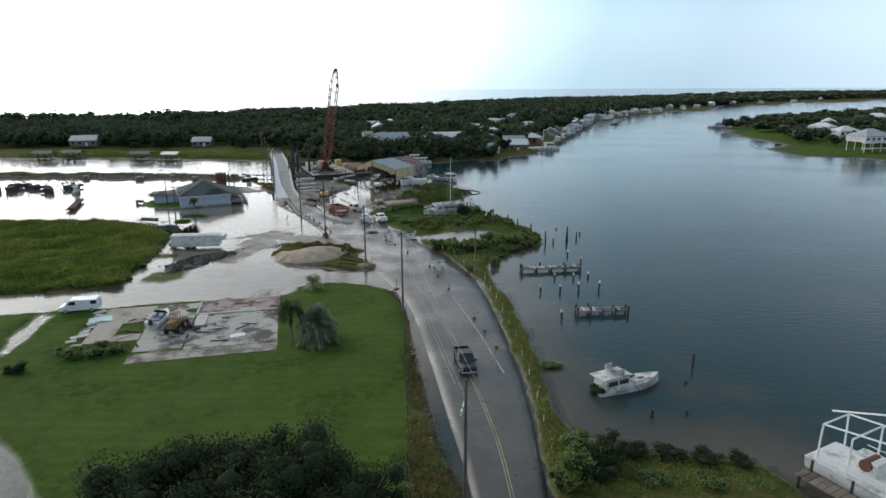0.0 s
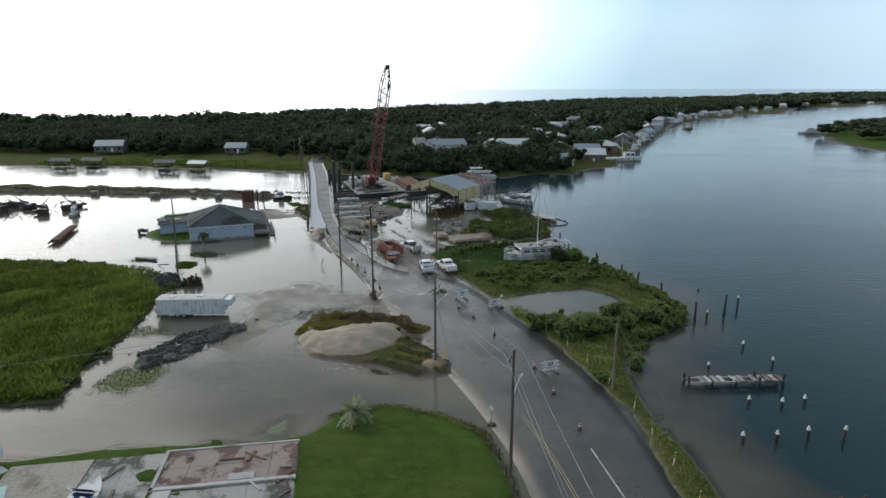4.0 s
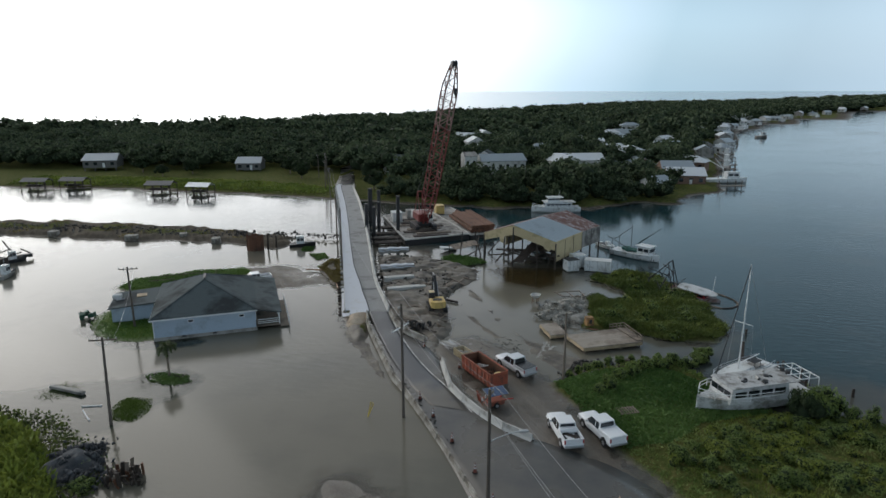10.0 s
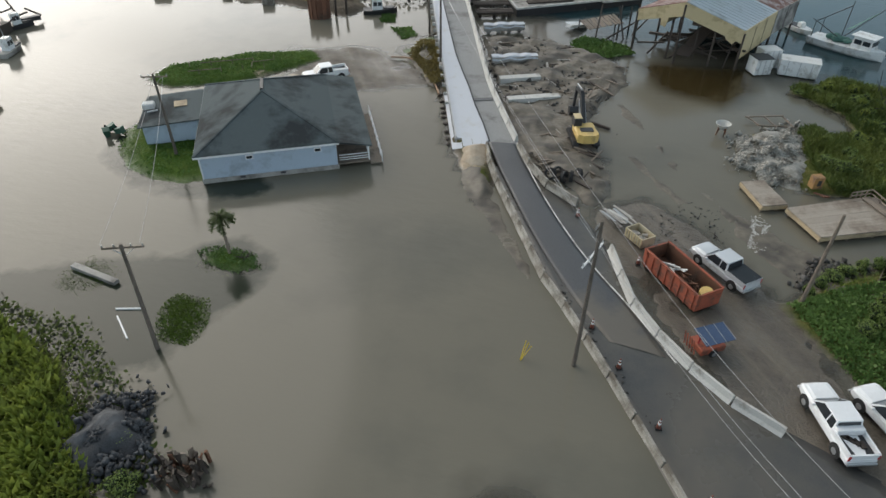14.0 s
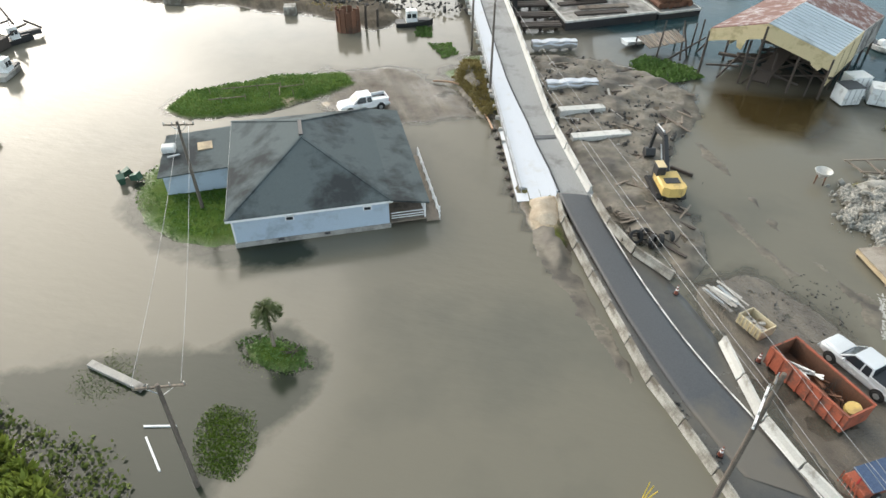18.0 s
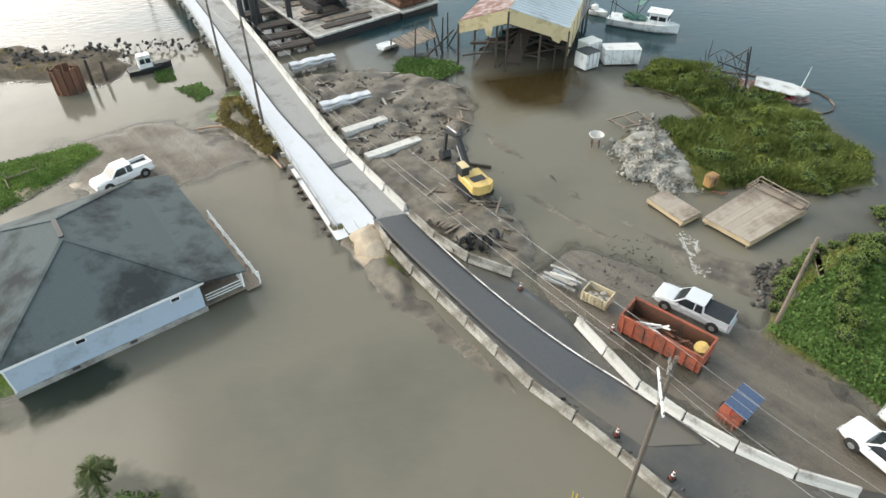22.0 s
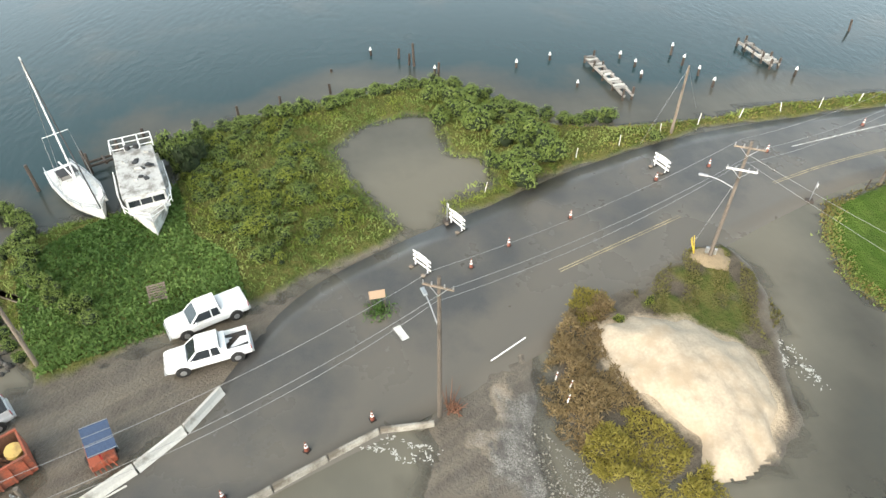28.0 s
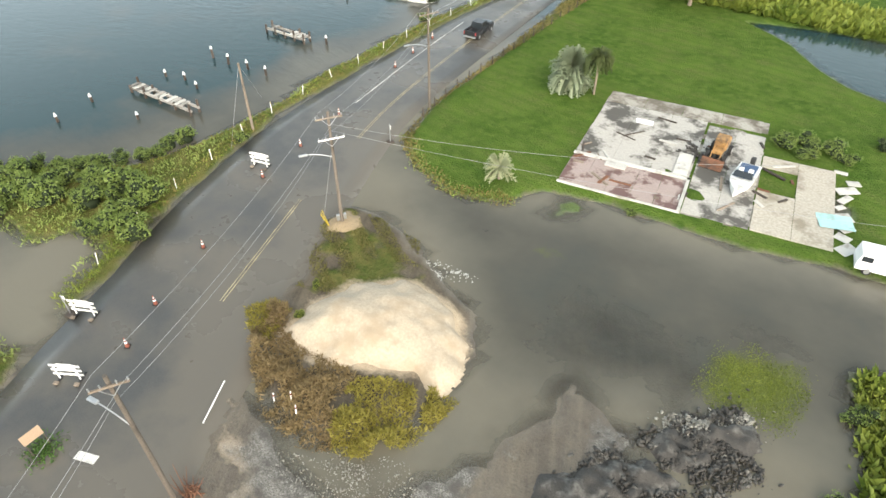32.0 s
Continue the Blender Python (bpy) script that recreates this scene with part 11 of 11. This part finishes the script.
for x, y, w, h, kd in ((12.5, 68.5, 2.6, 0.8, "green"), (4.6, 108.5, 1.8, 1.3, "green"), (-3.6, 133.6, 1.6, 0.9, "dark"), (-20.5, 121.5, 0.9, 0.7, "yellow"), (-19.0, 118.6, 0.9, 0.6, "yellow"), (-50, 66.5, 2.6, 1.5, "dark"), (-45.8, 70.6, 3.2, 1.5, "green"), (-43.4, 71.2, 3.4, 1.6, "green"), (-41.2, 72.4, 3.0, 1.4, "green"), (-47.0, 71.6, 2.6, 1.2, "green"), (-43.6, 73.4, 2.4, 1.1, "green"), (11.2, 46.6, 4.2, 3.4, "green"), (13.6, 47.6, 4.0, 3.0, "dark"), (9.9, 44.6, 3.0, 2.6, "green"),
                        (12, 50.5, 3.2, 1.8, "green"), (14.5, 49.5, 3.4, 2.2, "dark"), (17, 49.5, 2.6, 1.3, "dark"), (20, 49.2, 3.0, 1.2, "dark"), (23, 48.8, 3.0, 1.0, "dark"), (26, 48.2, 2.6, 1.1, "dark"), (10.6, 47.5, 2.0, 1.6, "green"), (13, 46.5, 3.5, 1.5, "dark"), (17.5, 46, 3, 0.9, "green"), (22, 45.5, 3, 0.8, "green"),
                        (-34, 93.0, 1.2, 0.4, "green"), (-61.5, 139, 2.2, 1.2, "green"), (-64, 142, 2.4, 1.2, "green"), (-58.5, 133, 2.0, 1.1, "green"), (-57.2, 127, 2.0, 1.1, "green"), (-56.4, 112, 2.4, 1.1, "green"), (-55.8, 104, 2.4, 1.2, "green"), (16.6, 62.2, 2.6, 1.0, "dark")):
    shrub(x, y, w, h, kd, "dark bush on the rough bank" if kd == "dark" else "small green bush by the water", "scattered bushes")


def tree(x, y, h, w, label, seed, leaves=900, group="trees"):
    """A trunk with limbs and a crown of small leaves."""
    z = max(0.0, float(land(np.array([[x, y]]))[0][0]))
    t = thing("oak_tree", label, "tree", x, y, z - 0.1, (seed * 47) % 360, group)
    r = np.random.default_rng(seed)
    bm = B()
    rod(bm, (0, 0, 0), (0.1, 0.05, h * 0.45), h * 0.035, h * 0.022, 9)
    part("trunk", bm, WOOD, t)
    for k in range(5):
        a = k * 1.26 + r.uniform(-0.3, 0.3)
        bm = B()
        rod(bm, (0.08, 0.04, h * 0.35), (w * 0.3 * math.cos(a), w * 0.3 * math.sin(a), h * r.uniform(0.6, 0.8)), h * 0.016, h * 0.006, 6)
        part("limb", bm, WOOD, t)
    v = crown_cloud(400 + seed, leaves, 34, 1.35, 0.66) * (w, w, h)
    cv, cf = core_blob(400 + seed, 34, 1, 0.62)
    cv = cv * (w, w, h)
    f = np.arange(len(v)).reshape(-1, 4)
    c_ = np_mesh("crown", np.concatenate([v, cv]), np.concatenate([f[:, :3], f[:, [0, 2, 3]], cf + len(v)]), LEAF_OAK, second=(HEART_SHADE, np.arange(2 * len(f) + len(cf)) >= 2 * len(f)))
    c_.parent = t
    return t


for k, (x, y, h, w) in enumerate(((-21.5, 35.5, 8.6, 8.5), (-16.5, 39.0, 9.4, 8.5), (-10.5, 38.6, 9.4, 8.5), (-6.0, 36.4, 8.6, 7), (-13, 33, 9.6, 9), (-21, 30, 8, 9), (-3.2, 32.5, 7.0, 7), (-1.5, 36.5, 5.0, 5))):
    tree(x, y, h, w, "dark green live oak at the south end of the lawn", 10 + k, 9500, "oaks on the south lot")
for k, (x, y, h, w) in enumerate(((-172, 332, 8, 9), (-150, 330, 7, 8), (-158, 322, 5, 6), (-112, 335, 9, 9), (-103, 322, 8, 8), (-70, 297, 8, 8), (-40, 281, 9, 10), (-25, 280, 9, 10), (-8, 281, 8, 9), (6, 288, 8, 9), (30, 314, 7, 7), (218, 490, 9, 9), (226, 322, 6, 7))):
    tree(x, y, h, w, "dark green oak at the edge of the far bank", 40 + k, 900, "oaks on the far bank")


def palm(x, y, h, spread, leaf, label, seed, fronds=26, droop=0.6, trunk=True, group="palms", rise=(-0.5, 1.1), leaflet=0.42):
    z = max(0.0, float(land(np.array([[x, y]]))[0][0]))
    t = thing("palm_tree", label, "palm tree", x, y, z - 0.05, seed * 31, group)
    r = np.random.default_rng(seed)
    if trunk:
        bm = B()
        n = 8
        for k in range(n):
            rod(bm, (0, 0, h * k / n), (0, 0, h * (k + 1) / n), 0.15, 0.125, 9)
        part("trunk", bm, WOOD, t)
    for k in range(fronds):
        a = k * 2.4 + r.uniform(-0.9, 0.9)
        e_ = r.uniform(*rise)
        L = spread * r.uniform(0.75, 1.1)
        d, s = Vector((math.cos(a), math.sin(a), 0)), Vector((-math.sin(a), math.cos(a), 0))
        # a thin rib with a blade at every step on either side
        n = 18
        top_droop = droop * (1 - 0.45 * max(0.0, math.sin(e_)))
        rib = []
        for j in range(n + 1):
            u = j / n
            rib.append(Vector((0, 0, h)) + d * (L * u * math.cos(e_) * (1 - 0.15 * u)) + Vector((0, 0, L * (u * math.sin(e_) - top_droop * u * u))))
        verts = [q + s * (sg * 0.02) for q in rib for sg in (-1, 1)]
        faces = []
        for j in range(n):
            faces += [(2 * j, 2 * j + 1, 2 * j + 3), (2 * j, 2 * j + 3, 2 * j + 2)]
            u = (j + 1) / (n + 1.5)
            wl = L * leaflet * math.sin(math.pi * min(0.95, u * 0.9 + 0.1)) ** 0.7
            for k2, sg in ((0, -1), (1, 1)):
                tipv = rib[j] + s * (sg * wl * r.uniform(0.5, 0.95)) + d * (wl * r.uniform(0.5, 0.95)) + Vector((0, 0, wl * r.uniform(-0.6, 0.15)))
                faces.append((2 * j + k2, 2 * j + 2 + k2, len(verts)))
                verts.append(tipv)
        fo = np_mesh("frond", np.array([v[:] for v in verts]), np.array(faces), leaf)
        fo.parent = t
    return t


palm(-65.6, 160.3, 4.0, 1.35, LEAF_PALM, "cabbage palm standing on a flooded grass patch", 3, 34)
palm(-19.8, 75.0, 5.0, 2.0, LEAF_PALM, "cabbage palm on the mown lawn", 5, 80, 0.75)
palm(-16.6, 75.2, 2.7, 3.5, LEAF_SILVER, "large silvery date palm on the mown lawn", 7, 240, 0.5, rise=(-0.75, 1.45), leaflet=0.24)
palm(-21.4, 96.8, 1.5, 2.1, LEAF_CREAM, "small pale sago palm at the lawn corner", 9, 64, 0.45, rise=(-0.35, 1.2), leaflet=0.24)
snag = thing("fallen_branches", "dark broken branches beside the palm", "branches", -63.9, 160.0, 0.15)
for k in range(9):
    bm = B()
    rod(bm, (0, 0, 0.1), (rng.uniform(-1, 1), rng.uniform(-0.8, 0.8), rng.uniform(0.1, 0.5)), 0.06, 0.02, 5)
    part("branch", bm, WOOD_DARK, snag)
for x, y, z, lab in ((-39.9, 153.4, 0.0, "thin yellow guy-wire guards rising from the water"), (-14.0, 112.5, 0.35, "thin yellow guy-wire guards beside the power pole")):
    stk = thing("guy_guard", lab, "guy guard", x, y, z, 0, "guy guards")
    for dx, dy in ((0.5, 0.4), (0.7, 0.1), (0.3, 0.6)):
        bm = B()
        rod(bm, (0, 0, -0.2), (dx, dy, 1.5), 0.035, 0.035, 6)
        part("guard_tube", bm, MARK_Y, stk)

dead = thing("dead_vines", "tangle of red-brown dead vines at the pole's foot", "dead plant", -26.4, 135.0, 0.0)
for k in range(26):
    bm = B()
    rod(bm, (rng.normal(0, 0.3), rng.normal(0, 0.3), 0.0), (rng.normal(0, 0.55), rng.normal(0, 0.55), rng.uniform(0.3, 1.5)), 0.05, 0.015, 5)
    part("stem", bm, RUST, dead)
foam = mat("foam", (0.45, 0.44, 0.41), 0.8, var=0.2, bump=0.4)
for k, (x, y, a, n_) in enumerate(((-20.3, 172.6, 75, 420), (-28.6, 139.0, 70, 170), (-25.4, 110.4, 20, 200))):
    bm = B()
    r_k = np.random.default_rng(700 + k)
    for j in range(n_):
        u, rr = r_k.uniform(0, 6.283), abs(r_k.normal(0.75, 0.2))
        px_, py_ = rr * 2.5 * math.cos(u) + 0.3 * math.sin(4 * u), rr * 0.8 * math.sin(u) + 0.25 * math.sin(3 * u + k)
        q = r_k.uniform(0.02, 0.075)
        bmesh.ops.create_circle(bm, cap_ends=True, segments=6, radius=q, matrix=pose(px_, py_, r_k.uniform(0, 0.02), 0, 0, 60 * j) @ Matrix.Diagonal((1.9, 0.8, 1, 1)))
    ob = part("foam_patch", bm, foam, None)
    ob.matrix_basis = pose(x, y, 0.025, 0, 0, a)
    tagged(ob, "streak of white foam floating on the muddy water", "foam", kind="stuff")
